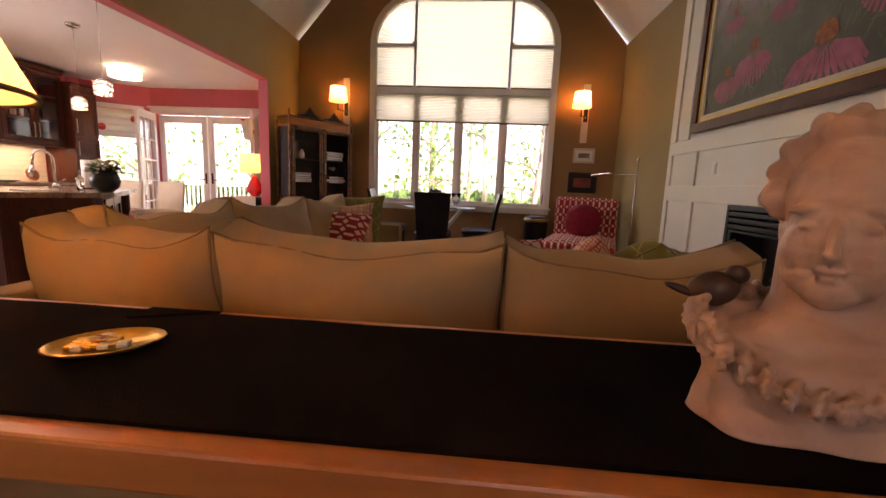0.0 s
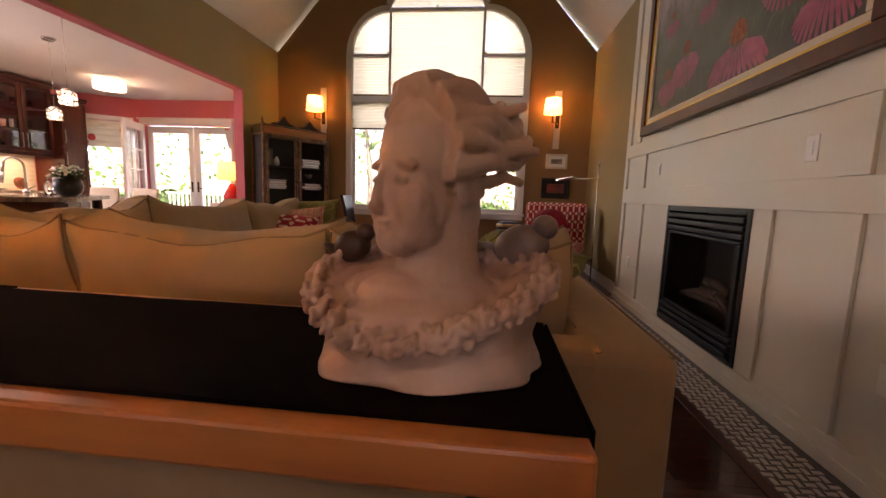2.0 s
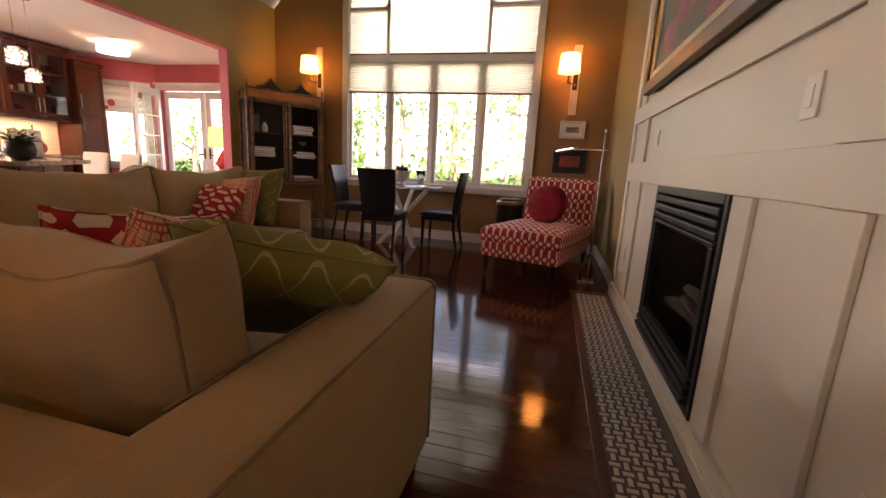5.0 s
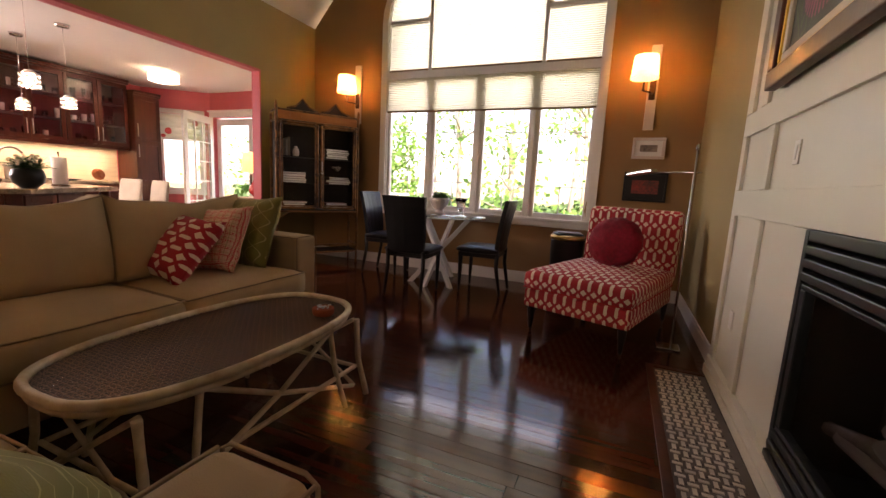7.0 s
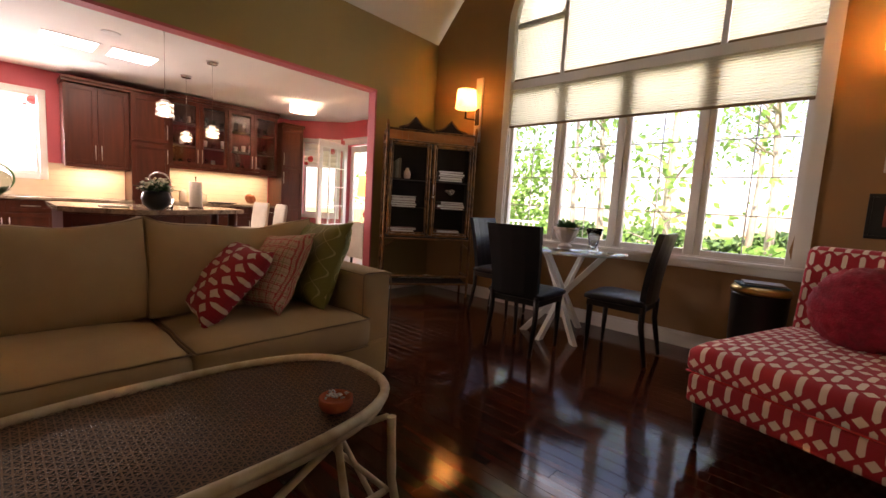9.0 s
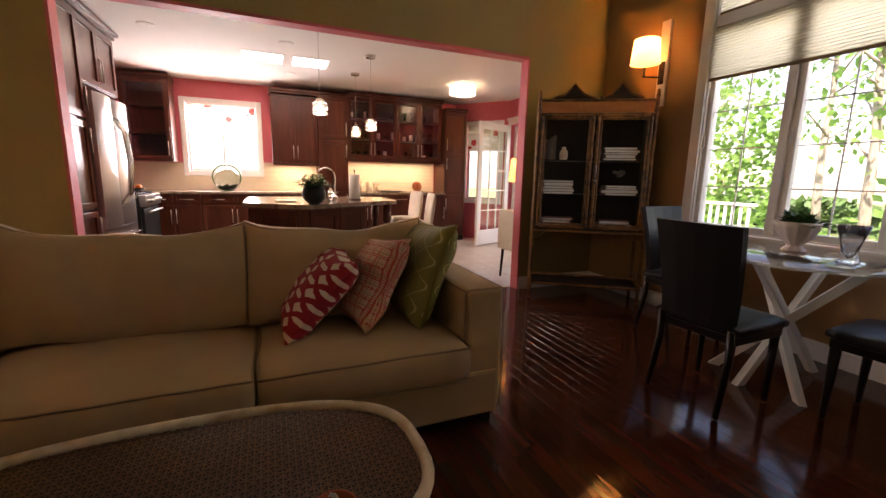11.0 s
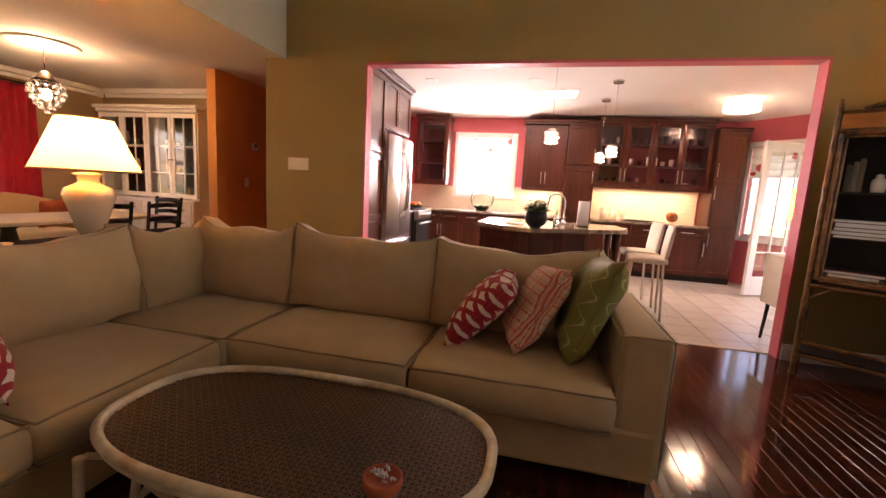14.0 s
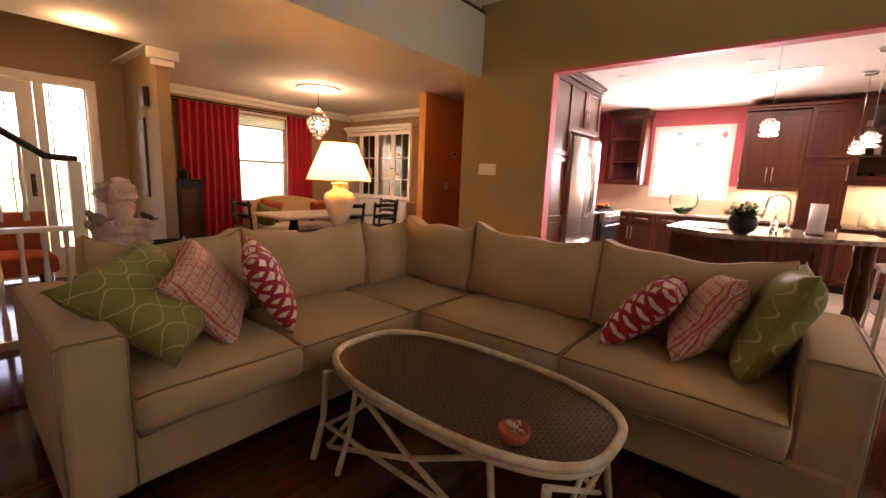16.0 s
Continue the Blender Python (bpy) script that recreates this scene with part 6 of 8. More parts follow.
FACE_W = Matrix.Rotation(radians(-90), 4, "Z")
wall_plate(Matrix.Translation((PX + 0.012, 3.03, 1.315)) @ FACE_W, 0.075, 0.118, "white dimmer switch on the panelled wall")
wall_plate(Matrix.Translation((PX + 0.012, 4.73, 1.33)) @ FACE_W, 0.06, 0.10, "small white wall control on the panelled wall")
wall_plate(Matrix.Translation((PX + 0.012, 2.51, 0.44)) @ FACE_W, 0.078, 0.12, "white double socket low on the panelled wall", "outlet")
wall_plate(Matrix.Translation((PX + 0.012, 5.30, 0.44)) @ FACE_W, 0.07, 0.11, "white double socket near the corner", "outlet")
FACE_E = Matrix.Rotation(radians(90), 4, "Z")
wall_plate(Matrix.Translation((XW, 1.975, 1.42)) @ FACE_E, 0.235, 0.125, "wide white switch plate on the tan wall", gangs=4)
th = thing("thermostat", (-2.80, 0.70, 1.66), "small white thermostat on the orange wall", "thermostat", rz=180)
part("case", box(-0.055, 0.055, -0.028, 0, -0.045, 0.045, 0.006), "plastic", th)
part("display", box(-0.03, 0.03, -0.030, -0.0285, -0.005, 0.03), "iron", th)
wall_plate(Matrix.Translation((-2.65, 0.70, 1.19)) @ Matrix.Rotation(radians(180), 4, "Z"), 0.07, 0.115, "white switch on the orange wall")


# ---- kitchen ----
def cabinet(name, x0, x1, y0, y1, z0, z1, label, face="+x", doors=(), drawers=(), glass=False, handles=None):
    """A cabinet carcass with framed doors on one face. doors: fractions of its width; drawers: (z low, z high) in metres."""
    ob = thing(name, (0, 0, 0), label, "cabinet")
    T = 0.022
    if glass:
        part("back_panel", box(x0, x0 + 0.015, y0, y1, z0, z1), "darkwood", ob)
        part("side_panel", box(x0 + 0.015, x1, y0, y0 + 0.02, z0, z1), "darkwood", ob)
        part("side_panel", box(x0 + 0.015, x1, y1 - 0.02, y1, z0, z1), "darkwood", ob)
        part("bottom_panel", box(x0 + 0.015, x1, y0 + 0.02, y1 - 0.02, z0, z0 + 0.02), "darkwood", ob)
        part("top_panel", box(x0 + 0.015, x1, y0 + 0.02, y1 - 0.02, z1 - 0.02, z1), "darkwood", ob)
        for k in (1, 2):
            z = z0 + (z1 - z0) * k / 3
            part("shelf", box(x0 + 0.015, x1 - 0.03, y0 + 0.02, y1 - 0.02, z, z + 0.012), "darkwood", ob)
    else:
        part("carcass", box(x0, x1, y0, y1, z0, z1), "darkwood", ob)

    def door(a, b, c, d, nm="door", handle_side=0):
        g, st = 0.003, 0.055
        bm = bmesh.new()

        def bx(u0, u1, w0, w1, t0, t1, bev=0.0):
            if face == "+x":
                add_box(bm, x1 + t0, x1 + t1, u0, u1, w0, w1, bev)
            else:
                add_box(bm, u0, u1, y1 + t0, y1 + t1, w0, w1, bev)

        a, b, c, d = a + g, b - g, c + g, d - g
        st = min(st, (d - c) * 0.3)
        bx(a, a + st, c, d, 0.001, T, 0.002)
        bx(b - st, b, c, d, 0.001, T, 0.002)
        bx(a + st, b - st, c, c + st, 0.001, T, 0.002)
        bx(a + st, b - st, d - st, d, 0.001, T, 0.002)
        if not glass:
            bx(a + st, b - st, c + st, d - st, 0.001, 0.008)
        dd = part(nm, bm, "darkwood", ob)
        if glass:
            pb = box(x1 + 0.008, x1 + 0.011, a + st, b - st, c + st, d - st) if face == "+x" else box(a + st, b - st, y1 + 0.008, y1 + 0.011, c + st, d - st)
            part("pane", pb, "pane", dd).visible_shadow = False
        if handle_side is None:
            u0 = (a + b) / 2 - min(0.09, (b - a) * 0.3)
            pts = [(u0, (c + d) / 2), (a + b - u0, (c + d) / 2)]
        else:
            u = b - 0.03 if handle_side > 0 else a + 0.03
            w = c + 0.06 if c > 1.2 else d - 0.26
            pts = [(u, w), (u, w + 0.20 if d - c > 0.4 else w + 0.1)]
        hb = bmesh.new()
        if face == "+x":
            add_tube(hb, [(x1 + T + 0.022, p[0], p[1]) for p in pts], 0.006, seg=8)
            for p in pts:
                add_tube(hb, [(x1 + T, p[0] + (0 if handle_side is not None else 0), p[1]), (x1 + T + 0.022, p[0], p[1])], 0.004, seg=6)
        else:
            add_tube(hb, [(p[0], y1 + T + 0.022, p[1]) for p in pts], 0.006, seg=8)
            for p in pts:
                add_tube(hb, [(p[0], y1 + T, p[1]), (p[0], y1 + T + 0.022, p[1])], 0.004, seg=6)
        part("handle", hb, "steel", dd, "brushed steel bar handle")

    u0, u1 = (y0, y1) if face == "+x" else (x0, x1)
    for i, (fa, fb, dz0, dz1, hs) in enumerate(doors):
        door(u0 + (u1 - u0) * fa, u0 + (u1 - u0) * fb, dz0, dz1, handle_side=hs)
    for fa, fb, dz0, dz1 in drawers:
        door(u0 + (u1 - u0) * fa, u0 + (u1 - u0) * fb, dz0, dz1, "drawer", None)
    return ob


def crown(x0, x1, y0, y1, z, parent=None):
    ob = thing("cabinet_crown", (0, 0, 0), "dark cherry crown moulding along the cabinet tops", "moulding")
    bm = bmesh.new()
    add_box(bm, x0, x1 + 0.02, y0, y1, z, z + 0.03, 0.004)
    add_box(bm, x0, x1 + 0.045, y0 - 0.0, y1, z + 0.0305, z + 0.07, 0.008)
    part("moulding", bm, "darkwood", ob)
    return ob


XK = KW + 0.001
# wall units
cabinet("corner_wall_cabinet", XK, -5.40, 2.12, 2.72, 1.34, 2.50, "dark cherry wall cabinet with a glass door beside the window", doors=((0.02, 0.98, 1.36, 2.48, 1),), glass=True)
crown(XK, -5.40, 2.10, 2.74, 2.501)
cabinet("wall_cabinet", XK, -5.42, 4.08, 4.79, 1.37, 2.44, "dark cherry wall cabinet with two doors", doors=((0, 0.5, 1.38, 2.43, 1), (0.5, 1, 1.38, 2.43, -1)))
cabinet("tall_cabinet", XK, -5.33, 4.792, 5.27, 0.10, 2.44, "tall dark cherry cabinet with upper and lower doors", doors=((0, 1, 1.78, 2.43, 1), (0, 1, 0.95, 1.75, 1), (0, 1, 0.12, 0.92, 1)))
crown(XK, -5.36, 4.06, 5.27, 2.441)
cabinet("glass_wall_cabinet", XK, -5.40, 5.275, 7.00, 1.47, 2.50, "row of dark cherry wall cabinets with four glass doors", doors=tuple((i / 4, (i + 1) / 4, 1.49, 2.49, 1 if i % 2 == 0 else -1) for i in range(4)), glass=True)
crown(XK, -5.38, 5.272, 7.02, 2.501)
lr = thing("light_rail", (0, 0, 0), "dark cherry light rail under the wall cabinets", "moulding")
part("rail", box(-5.45, -5.37, 5.275, 7.0, 1.43, 1.469, 0.006), "darkwood", lr)
lr = thing("light_rail", (0, 0, 0), "dark cherry light rail under the two-door cabinet", "moulding")
part("rail", box(-5.46, -5.39, 4.08, 4.79, 1.33, 1.369, 0.006), "darkwood", lr)
cabinet("pantry_cabinet", XK, -5.27, 7.022, 7.44, 0.10, 2.36, "tall dark cherry pantry with two stacked doors", doors=((0, 1, 1.62, 2.34, -1), (0, 1, 0.88, 1.60, -1), (0, 1, 0.12, 0.86, -1)))
crown(XK, -5.27, 7.022, 7.46, 2.361)
# base units
for a, b, nd in ((2.35, 3.05, 2), (3.052, 3.95, 2), (3.952, 4.79, 2), (5.275, 5.90, 2), (5.902, 6.45, 1), (6.452, 7.02, 1)):
    d = tuple((i / nd, (i + 1) / nd, 0.12, 0.70, (1 if i == 0 else -1)) for i in range(nd))
    cabinet("base_cabinet", XK, -5.20, a, b, 0.10, 0.868, "dark cherry base cabinet with doors and drawers", doors=d, drawers=tuple((i / nd, (i + 1) / nd, 0.715, 0.86) for i in range(nd)))
kick = thing("toe_kick", (0, 0, 0), "dark recessed plinth under the base cabinets", "plinth")
part("board", box(XK, -5.26, 2.35, 7.44, 0, 0.099), "blackwood", kick)
for a, b in ((1.86, 4.79), (5.272, 7.02)):
    wt = thing("worktop", (0, 0, 0), "polished speckled granite worktop on the base cabinets", "worktop")
    part("slab", box(XK, -5.14, a, b, 0.869, 0.905, 0.005), "granite", wt)
bs = bmesh.new()
for a, b, z in ((1.86, 2.80, 1.33), (2.80, 3.92, 1.13), (3.92, 4.788, 1.368), (5.275, 7.0, 1.468)):
    add_box(bs, XK, XK + 0.008, a, b, 0.906, z)
part("backsplash", bs, "backsplash", None, "cream tiled backsplash behind the worktop", kind="structure")
j = bmesh.new()
for z in [0.906 + 0.075 * k for k in range(1, 8)]:
    add_box(j, XK + 0.008, XK + 0.0088, 5.28, 6.99, z - 0.0015, z + 0.0015) if z < 1.46 else None
    add_box(j, XK + 0.008, XK + 0.0088, 3.93, 4.78, z - 0.0015, z + 0.0015) if z < 1.36 else None
part("tile_joints", j, "grout", None, "pale joints of the wall tiles", kind="structure")

fr = thing("refrigerator", (0, 0, 0), "stainless steel refrigerator with double doors over a freezer drawer", "refrigerator")
part("body", box(-3.57, -2.64, 1.90, 2.58, 0.02, 1.86, 0.006), "iron", fr)


def bowed(xa, xb, z0, z1, bow=0.03, n=12):
    bm = bmesh.new()
    rows = []
    for i in range(n + 1):
        t = i / n
        x = xa + (xb - xa) * t
        y = 2.645 + bow * (1 - (2 * t - 1) ** 2)
        rows.append([bm.verts.new(p) for p in ((x, 2.585, z0), (x, y, z0), (x, y, z1), (x, 2.585, z1))])
    for a, b in zip(rows, rows[1:]):
        for k in range(4):
            bm.faces.new((a[k], a[(k + 1) % 4], b[(k + 1) % 4], b[k]))
    bm.faces.new(rows[0][::-1])
    bm.faces.new(rows[-1])
    bmesh.ops.recalc_face_normals(bm, faces=bm.faces)
    return bm


for k, (a, b) in enumerate(((-3.57, -3.108), (-3.102, -2.64))):
    d = part("door", bowed(a, b, 0.66, 1.86), "steel", fr)
    hx = -3.15 if k == 0 else -3.06
    part("handle", tube([(hx, 2.665, 0.86), (hx, 2.73, 0.98), (hx, 2.755, 1.27), (hx, 2.73, 1.56), (hx, 2.665, 1.68)], 0.016, seg=8), "chrome", d, "long bowed steel handle")
d = part("drawer", bowed(-3.57, -2.64, 0.04, 0.65), "steel", fr)
part("handle", tube([(-3.50, 2.67, 0.55), (-3.4, 2.72, 0.56), (-2.82, 2.72, 0.56), (-2.72, 2.67, 0.55)], 0.013, seg=8), "chrome", d, "wide steel handle")
cabinet("fridge_top_cabinet", -3.60, -2.62, 1.86, 2.56, 1.93, 2.50, "dark cherry cabinet over the refrigerator", face="+y", doors=((0, 0.5, 1.94, 2.49, 1), (0.5, 1, 1.94, 2.49, -1)))
cr = thing("cabinet_crown", (0, 0, 0), "dark cherry crown moulding over the refrigerator cabinet", "moulding")
part("moulding", box(-3.62, -2.12, 1.86, 2.60, 2.501, 2.54, 0.006), "darkwood", cr)
part("moulding", box(-3.64, -2.10, 1.86, 2.63, 2.5405, 2.575, 0.008), "darkwood", cr)
cabinet("broom_cabinet", -2.618, -2.14, 1.86, 2.58, 0.06, 2.50, "tall dark cherry cabinet beside the refrigerator", face="+y", doors=((0, 1, 1.62, 2.48, -1), (0, 1, 0.86, 1.60, -1), (0, 1, 0.08, 0.84, -1)))

rg = thing("range_cooker", (0, 0, 0), "stainless steel cooking range with black oven door", "cooker")
part("body", box(-4.80, -4.05, 1.90, 2.56, 0.03, 0.90, 0.004), "iron", rg)
part("oven_door", box(-4.79, -4.06, 2.562, 2.60, 0.18, 0.74, 0.006), "iron", rg)
part("control_panel", box(-4.80, -4.05, 2.562, 2.63, 0.76, 0.90, 0.01), "steel", rg)
part("handle", tube([(-4.74, 2.65, 0.70), (-4.11, 2.65, 0.70)], 0.012, seg=8), "steel", rg)
for i in range(5):
    part("knob", tube([(-4.70 + 0.14 * i, 2.63, 0.83), (-4.70 + 0.14 * i, 2.665, 0.83)], 0.02, seg=12), "chrome", rg)
gr = bmesh.new()
for i in range(6):
    add_box(gr, -4.76 + 0.12 * i, -4.745 + 0.12 * i, 1.98, 2.54, 0.901, 0.925)
for y in (2.0, 2.26, 2.52):
    add_box(gr, -4.77, -4.08, y, y + 0.014, 0.910, 0.9255)
part("grates", gr, "iron", rg)
cabinet("base_cabinet", -4.045, -3.60, 1.86, 2.50, 0.10, 0.868, "dark cherry base cabinet between range and refrigerator", face="+y", doors=((0, 1, 0.12, 0.86, 1),))
cabinet("base_cabinet", -5.18, -4.805, 1.86, 2.50, 0.10, 0.868, "dark cherry base cabinet beside the range", face="+y", doors=((0, 1, 0.12, 0.86, 1),))
for a, b in ((-4.045, -3.60), (-5.138, -4.805)):
    wt = thing("worktop", (0, 0, 0), "short polished granite worktop beside the range", "worktop")
    part("slab", box(a, b, 1.86, 2.55, 0.869, 0.905, 0.004), "granite", wt)
fb = thing("fruit_bowl", (-4.95, 2.30, 0.906), "low bowl of oranges on the granite", "bowl")
part("bowl", lathe([(0.0, 0), (0.06, 0), (0.14, 0.05), (0.135, 0.052), (0.06, 0.01), (0.0, 0.008)], 24), "iron", fb)
M["fruit"] = mat("orange_peel", (0.75, 0.20, 0.02), 0.5, dark=(0.6, 0.14, 0.015), scale=20)
for i in range(5):
    o = thing("orange", (-4.95 + 0.07 * math.cos(i * 1.26), 2.30 + 0.07 * math.sin(i * 1.26), 0.97), "ripe orange in the low bowl", "orange", group="oranges in the bowl")
    bm = bmesh.new()
    add_ball(bm, (0, 0, 0), (0.035, 0.035, 0.034), 14, 10)
    part("peel", bm, "fruit", o)

# kitchen window
kwin = tagged(new("window_2"), kind="structure")
xw = KW + 0.001
bm = bmesh.new()
for a in ((2.78, 2.86, 1.13, 2.33), (3.86, 3.94, 1.13, 2.33), (2.86, 3.86, 2.25, 2.33), (2.86, 3.86, 1.13, 1.21)):
    add_box(bm, xw, xw + 0.022, a[0], a[1], a[2], a[3], 0.005)
part("window_casing", bm, "white", kwin)
bm = bmesh.new()
for a in ((2.86, 2.90, 1.21, 2.25), (3.82, 3.86, 1.21, 2.25), (2.90, 3.82, 1.21, 1.25), (2.90, 3.82, 2.21, 2.25), (3.34, 3.38, 1.25, 2.21)):
    add_box(bm, KW - 0.08, KW - 0.03, a[0], a[1], a[2], a[3], 0.004)
part("window_frame", bm, "white", kwin)
part("pane", box(KW - 0.058, KW - 0.054, 2.90, 3.34, 1.25, 2.21), "pane", kwin).visible_shadow = False
part("pane", box(KW - 0.058, KW - 0.054, 3.38, 3.82, 1.25, 2.21), "pane", kwin).visible_shadow = False


def floral_material():
    m = bpy.data.materials.new("floral_shade_cloth")
    m.use_nodes = True
    t = m.node_tree
    t.nodes.remove(t.nodes["Principled BSDF"])
    tc = t.nodes.new("ShaderNodeTexCoord")
    vo = t.nodes.new("ShaderNodeTexVoronoi")
    vo.inputs["Scale"].default_value = 5.5
    links(t, tc.outputs["Object"], vo.inputs["Vector"])
    near = maths(t, "LESS_THAN", vo.outputs["Distance"], 0.33)
    mix = t.nodes.new("ShaderNodeMix")
    mix.data_type = "RGBA"
    mix.inputs["A"].default_value, mix.inputs["B"].default_value = (0.78, 0.72, 0.60, 1), (0.60, 0.08, 0.07, 1)
    links(t, near, mix.inputs["Factor"])
    d, r = t.nodes.new("ShaderNodeBsdfDiffuse"), t.nodes.new("ShaderNodeBsdfTranslucent")
    mx = t.nodes.new("ShaderNodeMixShader")
    for n in (d, r):
        links(t, mix.outputs["Result"], n.inputs[0])
    mx.inputs[0].default_value = 0.12
    links(t, d.outputs[0], mx.inputs[1])
    links(t, r.outputs[0], mx.inputs[2])
    links(t, mx.outputs[0], t.nodes["Material Output"].inputs[0])
    return m


M["floral"] = floral_material()


def roman_shade(m, w, z0, z1, label):
    ob = new("roman_shade")
    ob.matrix_basis = m
    tagged(ob, label, "window blind")
    bm = bmesh.new()
    prev = None
    n = 24
    for i in range(n + 1):
        z = z1 + (z0 - z1) * i / n
        y = -0.02 - 0.018 * abs(math.sin(i * math.pi / 6))
        row = (bm.verts.new((0, y, z)), bm.verts.new((w, y, z)))
        if prev:
            bm.faces.new((prev[0], prev[1], row[1], row[0]))
        prev = row
    part("cloth", bm, "floral", ob)
    part("head_rail", box(0, w, -0.03, -0.002, z1, z1 + 0.02, 0.003), "white", ob)
    return ob


roman_shade(Matrix.Translation((KW + 0.0, 2.88, 0)) @ FACE_E, 0.96, 1.93, 2.225, "gathered floral roman shade in the kitchen window")

# island
il = thing("kitchen_island", (0, 0, 0), "dark cherry kitchen island with panelled ends", "kitchen island")
TOPO = [(-2.52, 3.76), (-2.16, 4.22), (-2.16, 4.36), (-2.86, 5.40), (-3.62, 5.40), (-3.62, 3.76)]
BASE = [(-2.60, 3.80), (-2.26, 4.24), (-2.26, 4.34), (-2.70, 4.98), (-3.56, 4.98), (-3.56, 3.80)]
bm = bmesh.new()
add_prism(bm, BASE, 0.09, 0.868)
part("body", bm, "darkwood", il)
bm = bmesh.new()
add_prism(bm, [(x * 0.985 - 0.045, y * 0.99 + 0.04) for x, y in BASE], 0.0, 0.089)
part("plinth", bm, "blackwood", il)
for (ax, ay), (bx, by) in ((BASE[0], BASE[1]), (BASE[2], BASE[3])):
    L = math.hypot(bx - ax, by - ay)
    m = Matrix.Translation((ax, ay, 0)) @ Matrix.Rotation(math.atan2(by - ay, bx - ax), 4, "Z")
    k = 2 if L > 0.6 else 1
    for i in range(k):
        u0, u1 = L * i / k + 0.01, L * (i + 1) / k - 0.01
        bm = bmesh.new()
        for s in ((u0, u0 + 0.06, 0.12, 0.85), (u1 - 0.06, u1, 0.12, 0.85), (u0 + 0.06, u1 - 0.06, 0.12, 0.20), (u0 + 0.06, u1 - 0.06, 0.78, 0.85)):
            add_box(bm, s[0], s[1], -0.018, -0.001, s[2], s[3], 0.002)
        part("panel", bm, "darkwood", il, pose_at=m)
part("post", lathe([(0.045, 0), (0.045, 0.12), (0.03, 0.16), (0.05, 0.30), (0.05, 0.45), (0.028, 0.62), (0.048, 0.68), (0.048, 0.868)], 16, at=(-2.93, 5.30, 0)), "darkwood", il)
part("post", lathe([(0.045, 0), (0.045, 0.12), (0.03, 0.16), (0.05, 0.30), (0.05, 0.45), (0.028, 0.62), (0.048, 0.68), (0.048, 0.868)], 16, at=(-3.53, 5.30, 0)), "darkwood", il)
wt = thing("worktop", (0, 0, 0), "angled speckled granite top on the kitchen island", "worktop")
bm = bmesh.new()
add_prism(bm, TOPO, 0.869, 0.912)
part("slab", bm, "granite", wt)
sink = thing("sink_tap", (-3.12, 4.72, 0.9125), "tall arched steel kitchen tap on the island", "tap")
part("base", lathe([(0.03, 0), (0.028, 0.03), (0.016, 0.05), (0.0, 0.05)], 14), "chrome", sink)
part("spout", tube([(0, 0, 0.03), (0, 0, 0.26)] + [(0.0, -0.10 + 0.10 * math.cos(a * math.pi / 10), 0.26 + 0.10 * math.sin(a * math.pi / 10)) for a in range(1, 9)] + [(0, -0.20, 0.20)], 0.011, seg=8), "chrome", sink)
part("spray_head", tube([(0, -0.20, 0.21), (0, -0.22, 0.11)], 0.018, seg=10), "chrome", sink)
part("lever", tube([(0.02, 0, 0.05), (0.09, 0.02, 0.09)], 0.006, seg=6), "chrome", sink)
pt = thing("paper_towel_holder", (-2.95, 4.92, 0.9125), "white paper towel roll on an upright holder", "paper towel")
part("roll", lathe([(0.0, 0.015), (0.062, 0.015), (0.062, 0.29), (0.0, 0.29)], 24), "paper", pt)
part("holder", lathe([(0.0, 0), (0.075, 0), (0.075, 0.012), (0.006, 0.014), (0.006, 0.33), (0.012, 0.335), (0.0, 0.35)], 20), "bronze", pt)
pp = thing("flower_pot", (-2.28, 4.40, 0.9125), "round black pot of cream flowers on the island", "plant")
part("pot", lathe([(0.0, 0), (0.05, 0.0), (0.10, 0.045), (0.115, 0.10), (0.10, 0.155), (0.075, 0.175), (0.06, 0.165), (0.0, 0.15)], 28), "iron", pp)
lb, fb2 = bmesh.new(), bmesh.new()
rnd = random.Random(14)
leafy(lb, (0, 0, 0.16), 190, 0.05, 0.17, rnd, 0.8, 0.16)
for i in range(70):
    a, r, z = rnd.random() * 6.28, rnd.uniform(0.02, 0.14), rnd.uniform(0.20, 0.30)
    add_ball(fb2, (r * math.cos(a), r * math.sin(a), z - r * 0.25), (0.014, 0.014, 0.010), 6, 4)
part("leaves", lb, "leaf", pp, kind="stuff")
part("flowers", fb2, "flower", pp, "clusters of small cream flowers", kind="stuff")
bt = thing("soap_bottle", (-2.75, 4.62, 0.9125), "clear soap bottle with a pump on the island", "bottle")
part("bottle", lathe([(0.0, 0), (0.03, 0), (0.032, 0.11), (0.014, 0.13), (0.012, 0.15), (0.0, 0.15)], 16), "glass", bt)
part("pump", tube([(0, 0, 0.15), (0, 0, 0.18), (0.03, 0, 0.185)], 0.005, seg=6), "chrome", bt)
tr = thing("tray", (-2.70, 4.16, 0.9125), "flat pale tray with papers on the island", "tray")
part("tray", box(-0.12, 0.12, -0.10, 0.10, 0, 0.012, 0.004), "fabricwhite", tr)


def ring_box(outer, inner, h):
    """A flat square rim that hangs h below z = 0."""
    bm = bmesh.new()
    for a in ((-outer, outer, -outer, -inner), (-outer, outer, inner, outer), (-outer, -inner, -inner, inner), (inner, outer, -inner, inner)):
        add_box(bm, *a, -h, -0.001)
    return bm


